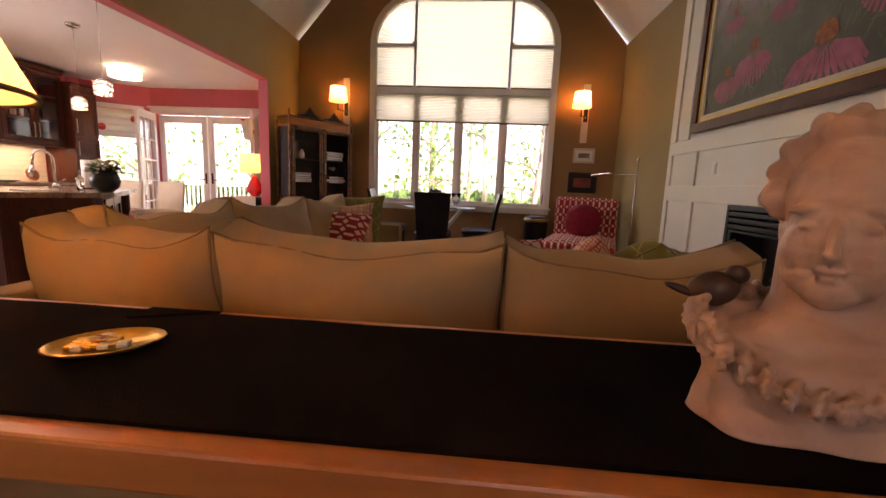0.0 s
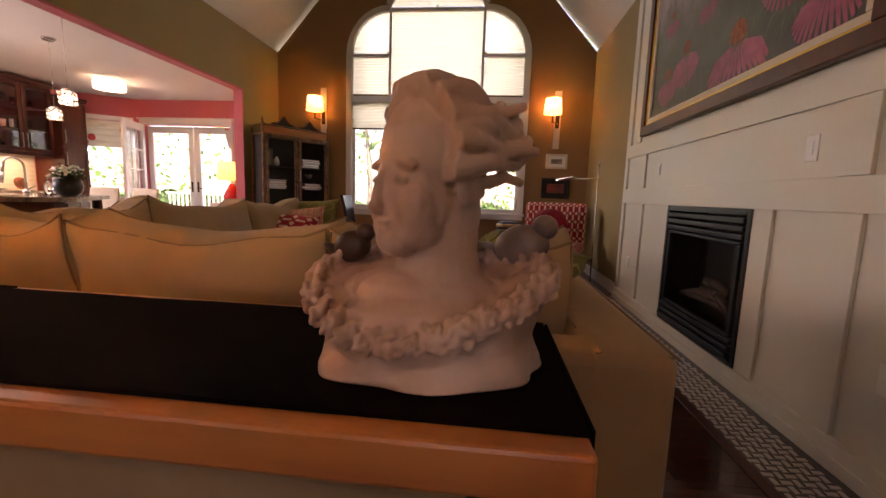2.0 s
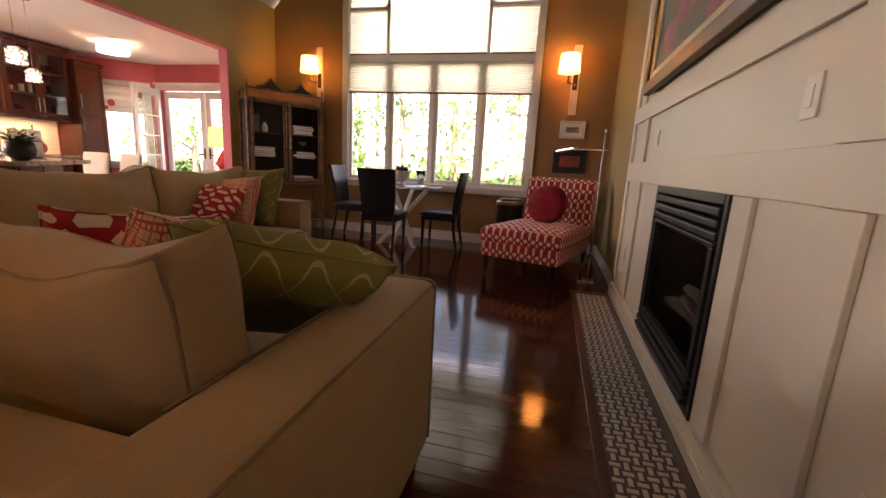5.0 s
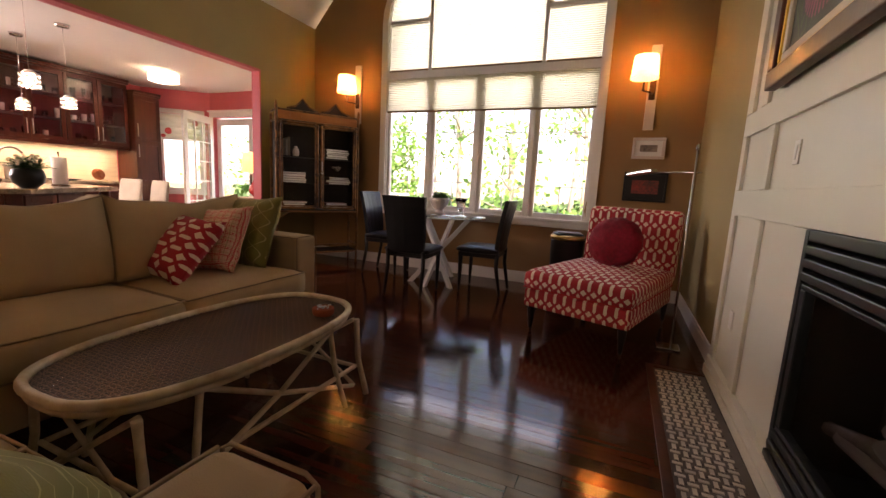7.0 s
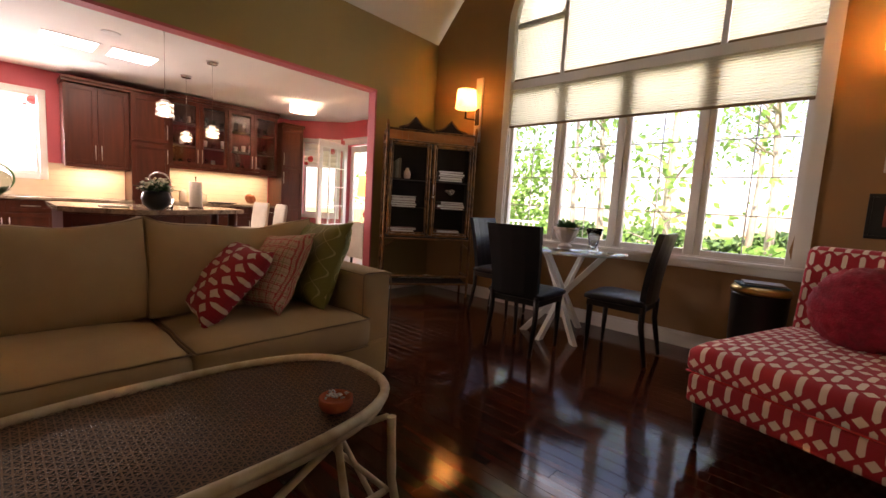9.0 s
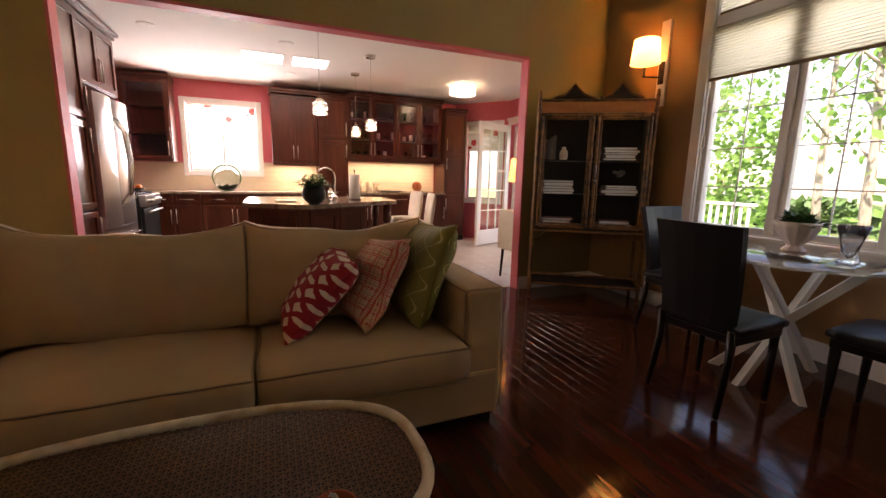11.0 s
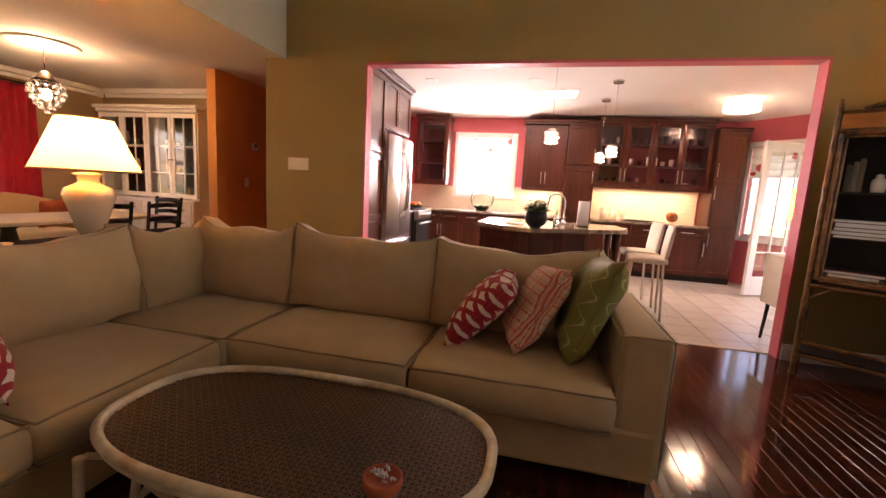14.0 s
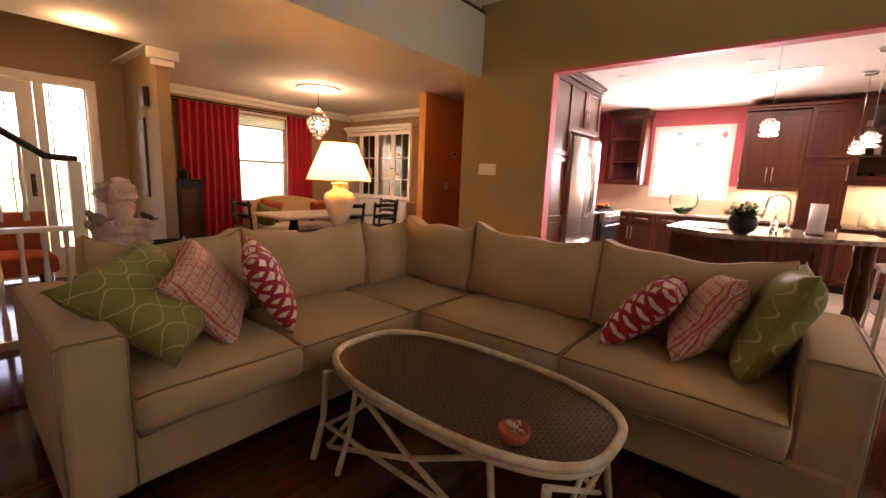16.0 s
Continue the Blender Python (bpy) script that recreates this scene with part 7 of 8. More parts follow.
def bar_stool():
    st = thing("bar_stool", (0, 0, 0), "cream slipcovered counter stool with a tall slim back", "stool", group="stools at the kitchen island")
    part("seat", cushion_mesh(0.40, 0.38, 0.06, 0.008, 0.01, seed=41, n=6, wobble=0.002), "fabricwhite", st, pose_at=Matrix.Translation((0, 0, 0.60)))
    part("backrest", cushion_mesh(0.38, 0.36, 0.035, 0.006, 0.004, seed=42, n=6, wobble=0.002), "fabricwhite", st, pose_at=Matrix.Translation((0, -0.17, 0.82)) @ Matrix.Rotation(radians(97), 4, "X"))
    for sx in (-1, 1):
        for sy in (-1, 1):
            part("leg", tube([(sx * 0.165, sy * 0.15, 0.60), (sx * 0.18, sy * 0.18, 0.0)], 0.014, seg=6), "fabricwhite", st)
    part("footrest", tube([(-0.172, 0.168, 0.2), (0.172, 0.168, 0.2)], 0.009, seg=6), "steel", st)
    return st


stool = bar_stool()
stool.matrix_basis = pose(-2.78, 5.60, 0, 0, 0, 172)
copy_thing(stool, pose(-3.34, 5.62, 0, 0, 0, 184))


def pendant(x, y, z):
    p = thing("pendant_lamp", (x, y, 0), "small crystal drum pendant lamp hanging over the island", "lamp", group="pendants over the island")
    part("canopy", lathe([(0.0, KTOP - 0.03), (0.055, KTOP - 0.028), (0.065, KTOP - 0.001)], 24, at=(0, 0, 0)), "chrome", p)
    part("cord", tube([(0, 0, KTOP - 0.03), (0, 0, z + 0.09)], 0.0025, seg=5), "chrome", p)
    part("cap", lathe([(0.0, 0.09), (0.03, 0.085), (0.05, 0.062), (0.0, 0.062)], 18, at=(0, 0, z)), "chrome", p)
    bm = bmesh.new()
    for row in range(3):
        for k in range(12):
            a = 2 * math.pi * (k + 0.5 * (row % 2)) / 12
            add_ball(bm, (0.058 * math.cos(a), 0.058 * math.sin(a), z + 0.04 - 0.04 * row), (0.016, 0.016, 0.019), 6, 4)
    part("crystals", bm, "glass", p, kind="stuff")
    b = bmesh.new()
    add_ball(b, (0, 0, z), (0.026, 0.026, 0.04), 10, 8)
    part("bulb", b, "bulb", p)
    return p


for x, y, z in ((-2.30, 4.48, 1.81), (-3.26, 5.19, 1.79), (-4.22, 5.19, 1.80)):
    pendant(x, y, z)
cl = thing("ceiling_light", (-4.18, 6.84, 0), "round white glass flush ceiling light, lit", "lamp")
part("pan", lathe([(0.0, KTOP - 0.015), (0.13, KTOP - 0.015), (0.14, KTOP - 0.001)], 32), "chrome", cl)
part("shade", lathe([(0.0, KTOP - 0.15), (0.19, KTOP - 0.145), (0.20, KTOP - 0.13), (0.20, KTOP - 0.035)], 40), "shade_white", cl)
lamp("kitchen_ceiling_light", "POINT", pose(-4.18, 6.84, KTOP - 0.08), 12, (1.0, 0.85, 0.62), 0.06)
for x, y in ((-3.2, 2.97), (-3.2, 4.25), (-4.64, 2.98), (-4.65, 4.35)):
    d = thing("recessed_light", (x, y, KTOP), "small round recessed ceiling light, lit", "lamp", group="recessed kitchen lights")
    part("ring", lathe([(0.052, -0.004), (0.075, -0.006), (0.08, -0.001)], 24), "white", d)
    part("lens", lathe([(0.0, -0.002), (0.052, -0.002)], 24), "bulb_white", d)
# bright ceiling patches, added as flat self-glowing panes under the closed ceiling, without a well
for y in (4.02, 4.56):
    sl = thing("skylight", (-3.93, y, KTOP), "bright square glowing pane with a white rim under the kitchen ceiling", "skylight", group="skylights in the kitchen")
    part("rim", ring_box(0.24, 0.21, 0.006), "white", sl)
    part("pane", box(-0.209, 0.209, -0.209, 0.209, -0.004, -0.001), "glowing_pane", sl, "milky glowing pane")
lamp("kitchen_spots", "AREA", pose(-3.9, 4.0, KTOP - 0.02), 9, (1.0, 0.86, 0.66), 2.6, 2.0)
lamp("undercabinet_light", "AREA", pose(-5.55, 6.13, 1.425), 3.5, (1.0, 0.84, 0.58), 0.08, 1.5)
lamp("undercabinet_light", "AREA", pose(-5.58, 4.43, 1.325), 1.8, (1.0, 0.84, 0.58), 0.08, 0.6)

# on the worktops
fo = thing("glass_terrarium", (-5.45, 3.40, 0.906), "round green glass terrarium bowl with plants by the window", "terrarium")
part("bowl", lathe([(0.0, 0.0), (0.08, 0.0), (0.15, 0.06), (0.185, 0.16), (0.17, 0.26), (0.10, 0.33)], 28), "tableglass", fo)
bm = bmesh.new()
leafy(bm, (0, 0, 0.04), 120, 0.06, 0.14, random.Random(21), 0.8, 0.3)
part("leaves", bm, "leaf", fo, kind="stuff")
hb = thing("wreath_handle", (-5.45, 3.40, 1.10), "round green vine hoop standing at the window", "ornament")
part("hoop", tube([(0, 0.20 * math.cos(a * math.pi / 14), 0.02 + 0.19 * math.sin(a * math.pi / 14)) for a in range(28)], 0.012, seg=6, closed=True), "leaf", hb)
for i, (y, h) in enumerate(((5.50, 0.17), (5.66, 0.15), (5.80, 0.13))):
    c = thing("canister", (-5.52, y, 0.906), "white lidded ceramic canister on the worktop", "canister", group="canisters on the worktop")
    part("jar", lathe([(0.0, 0), (0.05, 0), (0.055, 0.02), (0.055, h), (0.0, h)], 20), "ceramic", c)
    part("lid", lathe([(0.057, h), (0.05, h + 0.018), (0.012, h + 0.024), (0.012, h + 0.04), (0.0, h + 0.045)], 20), "ceramic", c)
tb = thing("wooden_tray", (-5.42, 6.05, 0.906), "long dark oval tray on the worktop", "tray")
part("tray", lathe([(0.0, 0), (0.16, 0.0), (0.26, 0.02), (0.25, 0.024), (0.0, 0.012)], 30, sx=0.5), "iron", tb)
bp = thing("copper_platter", (-5.55, 6.58, 0.906), "round copper and red plate standing on the worktop", "plate")
bm = lathe([(0.0, 0.0), (0.06, 0.004), (0.095, 0.02), (0.093, 0.024), (0.0, 0.01)], 30)
part("plate", bm, "copper", bp, pose_at=Matrix.Translation((0, 0, 0.10)) @ Matrix.Rotation(radians(75), 4, "Y"))
rnd = random.Random(77)
for x, y0, y1, z0, z1 in ((-5.60, 5.32, 6.95, 1.49, 2.49),):
    for k in range(3):
        z = z0 + (0.001 if k == 0 else (z1 + 0.01 - z0 + 0.01) * k / 3 - 0.004)
        for i in range(13):
            y = y0 + 0.06 + (y1 - y0 - 0.1) * i / 12.5
            if abs((y - 5.275) % 0.431) < 0.03:
                continue
            g = thing("drinking_glass", (x + rnd.uniform(-0.05, 0.05), y, 1.4905 if k == 0 else 1.47 + 1.03 * k / 3 + 0.0125), "clear drinking glass in the glass-fronted cabinet", "glass", group="glassware in the cabinets")
            h, r = rnd.uniform(0.08, 0.16), rnd.uniform(0.025, 0.04)
            part("tumbler", lathe([(0.0, 0), (r * 0.8, 0), (r, h), (r - 0.003, h), (r * 0.75, 0.006), (0.0, 0.006)], 10), "whitepot" if rnd.random() < 0.3 else "glass", g)

# red lamp on the table beyond the opening
ht = thing("hall_table", (0, 0, 0), "small black side table with a cream runner beyond the opening", "table")
part("tabletop", box(-2.46, -1.98, 6.58, 7.55, 0.79, 0.82, 0.005), "blackwood", ht)
part("apron", box(-2.44, -2.0, 6.61, 7.52, 0.66, 0.789), "blackwood", ht)
for x in (-2.42, -2.02):
    for y in (6.63, 7.50):
        part("leg", tube([(x, y, 0.66), (x, y, 0.3), (x + 0.0, y - 0.02, 0.0)], 0.022, seg=8, taper=0.6), "blackwood", ht)
hr = thing("table_runner", (0, 0, 0), "cream cloth runner hanging over the black table end", "table runner")
part("cloth", box(-2.44, -2.10, 6.575, 7.56, 0.8205, 0.824), "fabricwhite", hr)
part("drop", box(-2.44, -2.10, 6.565, 6.574, 0.36, 0.824, 0.002), "fabricwhite", hr)
rl = thing("table_lamp", (-2.22, 6.78, 0.8245), "faceted red ceramic table lamp with a cream drum shade", "lamp")
part("body", lathe([(0.055, 0), (0.06, 0.012), (0.115, 0.07), (0.12, 0.11), (0.05, 0.25), (0.025, 0.29), (0.0, 0.29)], 8), "red", rl)
part("stem", lathe([(0.008, 0.28), (0.008, 0.40)], 8), "brass", rl)
part("shade", lathe([(0.20, 0.335), (0.185, 0.60)], 36), "shade", rl)
b = bmesh.new()
add_ball(b, (0, 0, 0.44), (0.025, 0.025, 0.04), 10, 8)
part("bulb", b, "bulb", rl)
lamp("red_lamp_light", "POINT", pose(-2.22, 6.78, 1.33), 3, WARM, 0.04)


# ---- patio doors, bay window ----
def glazed_leaf(m, w, h, label, grid=(0, 0), name="door_leaf", parent=None, lever=1):
    ob = new(name)
    ob.matrix_basis = m
    tagged(ob, label, kind="structure")
    bm = bmesh.new()
    for a in ((0, 0.10, 0.0, h), (w - 0.10, w, 0.0, h), (0.10, w - 0.10, h - 0.12, h), (0.10, w - 0.10, 0, 0.26)):
        add_box(bm, a[0], a[1], -0.022, 0.022, a[2], a[3], 0.004)
    part("frame", bm, "white", ob)
    part("pane", box(0.10, w - 0.10, -0.003, 0.003, 0.26, h - 0.12), "pane", ob).visible_shadow = False
    if grid[0]:
        bm = bmesh.new()
        for i in range(1, grid[0]):
            x = 0.10 + (w - 0.20) * i / grid[0]
            add_box(bm, x - 0.008, x + 0.008, -0.012, 0.012, 0.26, h - 0.12)
        for k in range(1, grid[1]):
            z = 0.26 + (h - 0.38) * k / grid[1]
            add_box(bm, 0.10, w - 0.10, -0.0115, 0.0115, z - 0.008, z + 0.008)
        part("glazing_bars", bm, "white", ob)
    x = 0.05 if lever < 0 else w - 0.05
    hb = bmesh.new()
    add_tube(hb, [(x, -0.024, 1.0), (x, -0.06, 1.0), (x - lever * 0.10, -0.062, 1.0)], 0.009, seg=8)
    add_box(hb, x - 0.018, x + 0.018, -0.028, -0.0225, 0.93, 1.12, 0.002)
    part("handle", hb, "bronze", ob)
    return ob


d1 = tagged(new("door_1"), label="white patio door frame with glazed doors to the deck", kind="structure")
bm = bmesh.new()
for a in ((-4.90, -4.82, 0, 2.16), (-2.95, -2.87, 0, 2.16), (-4.90, -2.87, 2.161, 2.25)):
    add_box(bm, a[0], a[1], 8.128, 8.149, a[2], a[3], 0.004)
add_box(bm, -4.95, -2.82, 8.118, 8.1485, 2.251, 2.285, 0.006)
part("casing", bm, "white", d1)
glazed_leaf(Matrix.Translation((-4.81, 8.24, 0.02)), 0.91, 2.12, "closed white glazed patio door", lever=1)
glazed_leaf(Matrix.Translation((-3.88, 8.24, 0.02)), 0.91, 2.12, "closed white glazed patio door", lever=-1)
a = math.atan2(7.30 - 8.11, -4.46 + 4.80)
glazed_leaf(Matrix.Translation((-4.80, 8.11, 0.02)) @ Matrix.Rotation(a, 4, "Z"), 0.88, 2.12, "white glazed inner door with glazing bars, swung open", grid=(3, 5), lever=1)
a = math.atan2(-0.78, 0.42)
glazed_leaf(Matrix.Translation((-2.98, 8.11, 0.02)) @ Matrix.Rotation(a, 4, "Z"), 0.88, 2.12, "white glazed inner door, swung open toward the lamp", grid=(3, 5), lever=1)
cd = thing("door_curtain", (-3.0, 8.02, 0), "gathered floral cloth hanging at the patio door head", "curtain")
bm = bmesh.new()
prev = None
for i in range(26):
    x = -0.16 + 0.32 * i / 25
    row = [bm.verts.new((x * (1 - 0.55 * k / 3), 0.015 * math.sin(i * 1.4), 2.10 - 0.36 * k / 3)) for k in range(4)]
    if prev:
        for k in range(3):
            bm.faces.new((prev[k], row[k], row[k + 1], prev[k + 1])).smooth = True
    prev = row
part("cloth", bm, "floral", cd)
bw = tagged(new("window_3"), kind="structure")
bw.matrix_basis = BAY
bm = bmesh.new()
for s in ((0.20, 0.28, 0.70, 2.26), (0.95, 1.03, 0.70, 2.26), (0.28, 0.95, 2.18, 2.26), (0.28, 0.95, 0.70, 0.78)):
    add_box(bm, s[0], s[1], -0.02, -0.001, s[2], s[3], 0.004)
part("window_casing", bm, "white", bw)
bm = bmesh.new()
for s in ((0.28, 0.32, 0.78, 2.18), (0.91, 0.95, 0.78, 2.18), (0.32, 0.91, 0.78, 0.82), (0.32, 0.91, 2.14, 2.18)):
    add_box(bm, s[0], s[1], 0.04, 0.08, s[2], s[3], 0.003)
part("window_frame", bm, "white", bw)
part("pane", box(0.32, 0.91, 0.058, 0.062, 0.82, 2.14), "pane", bw).visible_shadow = False
roman_shade(BAY @ Matrix.Translation((0.29, 0.03, 0)), 0.65, 1.70, 2.15, "floral roman shade in the narrow bay window")

# ---- deck and garden ----
dk = thing("deck", (0, 0, 0), "grey timber deck outside the patio doors with a white railing", "deck")
for i in range(24):
    part("board", box(-6.6 + 0.19 * i, -6.42 + 0.19 * i, 8.32, 10.8, -0.10, -0.06), "deck", dk)
part("top_rail", box(-6.6, -2.0, 10.72, 10.80, 0.86, 0.90, 0.004), "white", dk)
part("bottom_rail", box(-6.6, -2.0, 10.74, 10.78, 0.02, 0.06), "white", dk)
for i in range(38):
    x = -6.55 + 0.12 * i
    part("baluster", box(x, x + 0.035, 10.745, 10.775, 0.06, 0.86), "white", dk)


def tree(x, y, h, crown_r, seed, trunk=0.12, low=0.25):
    rnd = random.Random(seed)
    t = thing("tree", (x, y, -0.56), "slender leafy garden tree in sunlight", "tree", group="trees behind the house")
    bm = bmesh.new()
    lean_x, lean_y = rnd.uniform(-0.4, 0.4), rnd.uniform(-0.3, 0.3)
    top = Vector((lean_x, lean_y, h * 0.9))
    add_tube(bm, [Vector((0, 0, 0)).lerp(top, k / 5) + Vector((rnd.uniform(-0.06, 0.06), rnd.uniform(-0.06, 0.06), 0)) for k in range(6)], trunk, seg=7, taper=0.3)
    ends = []
    for i in range(12):
        z = h * rnd.uniform(low, 0.85)
        base = Vector((lean_x, lean_y, 0)) * (z / h) + Vector((0, 0, z))
        a = rnd.random() * 6.28
        e = base + Vector((math.cos(a), math.sin(a), rnd.uniform(0.2, 0.7))) * crown_r * rnd.uniform(0.5, 0.9)
        add_tube(bm, [base, base.lerp(e, 0.5) + Vector((0, 0, 0.1)), e], trunk * 0.3, seg=5, taper=0.3)
        ends += [e, base.lerp(e, 0.6)]
    part("trunk", bm, "bark", t)
    lv = bmesh.new()
    for e in ends + [top]:
        for k in range(19):
            d = Vector((rnd.gauss(0, 1), rnd.gauss(0, 1), rnd.gauss(0, 0.75))) * crown_r * 0.30
            p = e + d
            n1 = Vector((rnd.uniform(-1, 1), rnd.uniform(-1, 1), rnd.uniform(-1, 1))).normalized()
            n2 = n1.orthogonal().normalized()
            s = rnd.uniform(0.06, 0.13)
            lv.faces.new([lv.verts.new(p + n1 * s), lv.verts.new(p + n2 * s * 0.55), lv.verts.new(p - n1 * s), lv.verts.new(p - n2 * s * 0.55)])
    part("crown", lv, "outleaf", t, kind="stuff")
    return t


for i, (x, y, h, r) in enumerate(((-2.6, 15.5, 7.5, 1.7), (-0.4, 13.6, 7.0, 1.4), (1.3, 16.5, 8.0, 1.9), (2.7, 14.0, 6.5, 1.5), (4.6, 16.0, 7.5, 1.8), (6.6, 14.6, 7.0, 1.6), (0.5, 19.5, 8.5, 2.2), (3.9, 20.0, 8.5, 2.2), (-4.6, 18.0, 8.0, 2.0), (-6.8, 15.0, 7.0, 1.7), (-8.6, 18.5, 8.0, 2.1), (-11.5, 15.5, 7.0, 1.9))):
    tree(x, y, h, r, 100 + i, low=0.12 if i % 2 else 0.3)
hedge = thing("hedge", (0, 0, -0.56), "tall green cedar hedge at the end of the garden", "hedge")
bm = bmesh.new()
rnd = random.Random(55)
for i in range(9000):
    x = rnd.uniform(-22, 22)
    z = rnd.uniform(0, 1) ** 0.8 * (1.1 + 0.5 * noise.noise(Vector((x * 0.5, 0, 0))))
    p = Vector((x, 23.5 + rnd.uniform(-0.7, 0.7), z))
    n1 = Vector((rnd.uniform(-1, 1), rnd.uniform(-1, 1), rnd.uniform(-0.3, 1))).normalized()
    n2 = n1.orthogonal().normalized()
    s = rnd.uniform(0.14, 0.30)
    bm.faces.new([bm.verts.new(p + n1 * s), bm.verts.new(p + n2 * s * 0.6), bm.verts.new(p - n1 * s), bm.verts.new(p - n2 * s * 0.6)])
part("foliage", bm, "hedgeleaf", hedge, kind="stuff")
for i, (x, y, s) in enumerate(((-1.8, 11.4, 0.6), (0.2, 11.0, 0.5), (1.6, 11.8, 0.7), (3.4, 11.2, 0.6), (-4.2, 12.6, 1.0), (-3.4, 12.9, 0.9))):
    sh = thing("shrub", (x, y, -0.56), "rounded green garden shrub under the trees", "shrub", group="shrubs in the garden")
    bm = bmesh.new()
    rnd = random.Random(i)
    tall = 2.4 if y > 12 else 1.2
    for k in range(900):
        d = Vector((rnd.gauss(0, 1), rnd.gauss(0, 1), rnd.gauss(0, 1))).normalized() * s * rnd.uniform(0.6, 1.05)
        p = Vector((d.x * (0.55 if y > 12 else 1), d.y * (0.55 if y > 12 else 1), s * tall * 0.8 + d.z * tall * 0.8))
        n1 = Vector((rnd.uniform(-1, 1), rnd.uniform(-1, 1), rnd.uniform(-1, 1))).normalized()
        n2 = n1.orthogonal()
        w = rnd.uniform(0.04, 0.09)
        bm.faces.new([bm.verts.new(p + n1 * w), bm.verts.new(p + n2 * w * 0.6), bm.verts.new(p - n1 * w), bm.verts.new(p - n2 * w * 0.6)])
    part("foliage", bm, "outleaf", sh, kind="stuff")
pave = structure("pavement", box(-3.5, 9.0, 9.0, 13.2, -0.549, -0.52), "paper", "pale sunlit concrete terrace behind the window")

# ---- dining room and entry ----
built = set(scene.objects)
crn = bmesh.new()
for a, b in (((-3.05, -2.35), (0.68, -2.35)), ):
    add_box(crn, -3.05, 0.68, -2.23, -2.15, 2.39, UNDER - 0.001, 0.01)
    add_box(crn, -3.05, 0.68, -2.23, -2.20, 2.34, 2.389, 0.006)
structure("trim", crn, "white", "white crown moulding of the dining room")
crn = bmesh.new()
add_box(crn, -3.05, -2.97, -2.14, 0.58, 2.39, UNDER - 0.001, 0.01)
add_box(crn, -3.05, -3.02, -2.14, 0.58, 2.34, 2.389, 0.006)
structure("trim", crn, "white", "white crown moulding of the dining room")
crn = bmesh.new()
add_box(crn, 0.60, 0.88, -0.419, -0.34, 2.36, UNDER - 0.001, 0.012)
add_box(crn, 0.64, 0.84, -0.419, -0.37, 2.30, 2.359, 0.006)
structure("trim", crn, "white", "white moulded capital on the wall end")
med = thing("ceiling_medallion", (-1.18, -0.54, UNDER), "round white plaster ceiling medallion", "ceiling rose")
part("rose", lathe([(0.30, -0.001), (0.29, -0.014), (0.25, -0.018), (0.23, -0.010), (0.10, -0.012), (0.07, -0.026), (0.0, -0.028)], 48), "white", med)
chd = thing("chandelier", (-1.18, -0.54, 0), "lit crystal basket chandelier on a short chain", "chandelier")
part("chain", tube([(0, 0, UNDER - 0.03), (0, 0, 2.20)], 0.006, seg=6), "bronze", chd)
part("cap", lathe([(0.0, 2.20), (0.03, 2.195), (0.05, 2.16), (0.085, 2.12), (0.10, 2.09)], 20), "bronze", chd)
for row, (r, z) in enumerate(((0.10, 2.08), (0.135, 2.03), (0.145, 1.98), (0.125, 1.93), (0.095, 1.88), (0.06, 1.84), (0.02, 1.80))):
    n = max(3, int(r * 120))
    for k in range(n):
        a = 2 * math.pi * (k + 0.5 * (row % 2)) / n
        part("crystal", add_ball(bmesh.new(), (r * math.cos(a), r * math.sin(a), z), (0.018, 0.018, 0.028), 6, 4), "glass", chd)
b = bmesh.new()
add_ball(b, (0, 0, 1.97), (0.04, 0.04, 0.06))
part("bulb", b, "bulb", chd)
lamp("chandelier_light", "POINT", pose(-1.18, -0.54, 2.30), 8, (1.0, 0.72, 0.42), 0.05)

dw = tagged(new("window_4"), kind="structure")
bm = bmesh.new()
for s in ((-1.73, -1.66, 0.71, 2.27), (-0.80, -0.73, 0.71, 2.27), (-1.66, -0.80, 2.20, 2.27), (-1.66, -0.80, 0.71, 0.78)):
    add_box(bm, s[0], s[1], -2.229, -2.21, s[2], s[3], 0.004)
part("window_casing", bm, "white", dw)
bm = bmesh.new()
for s in ((-1.66, -1.62, 0.78, 2.20), (-0.84, -0.80, 0.78, 2.20), (-1.62, -0.84, 0.78, 0.82), (-1.62, -0.84, 2.16, 2.20), (-1.62, -0.84, 1.44, 1.48)):
    add_box(bm, s[0], s[1], -2.33, -2.28, s[2], s[3], 0.003)
part("window_frame", bm, "white", dw)
part("pane", box(-1.62, -0.84, -2.31, -2.306, 0.82, 1.44), "pane", dw).visible_shadow = False
part("pane", box(-1.62, -0.84, -2.31, -2.306, 1.48, 2.16), "pane", dw).visible_shadow = False
pleated("pleated_blind", -1.65, -0.81, 2.03, 2.18, -2.25, "white blind, rolled up at the dining window")


def curtain(x0, x1, label):
    ob = thing("curtain", (0, 0, 0), label, "curtain", group="curtains at the dining window")
    bm = bmesh.new()
    prev = None
    n = int((x1 - x0) / 0.012)
    for i in range(n + 1):
        x = x0 + (x1 - x0) * i / n
        y = -2.12 + 0.03 * math.sin(i * 0.75) + 0.01 * math.sin(i * 0.21)
        row = [bm.verts.new((x + 0.01 * math.sin(k + i * 0.1), y + 0.008 * math.sin(i * 0.3 + k), 2.26 - 2.24 * k / 5)) for k in range(6)]
        if prev:
            for k in range(5):
                bm.faces.new((prev[k], row[k], row[k + 1], prev[k + 1])).smooth = True
        prev = row
    part("cloth", bm, "curtain", ob)
    return ob


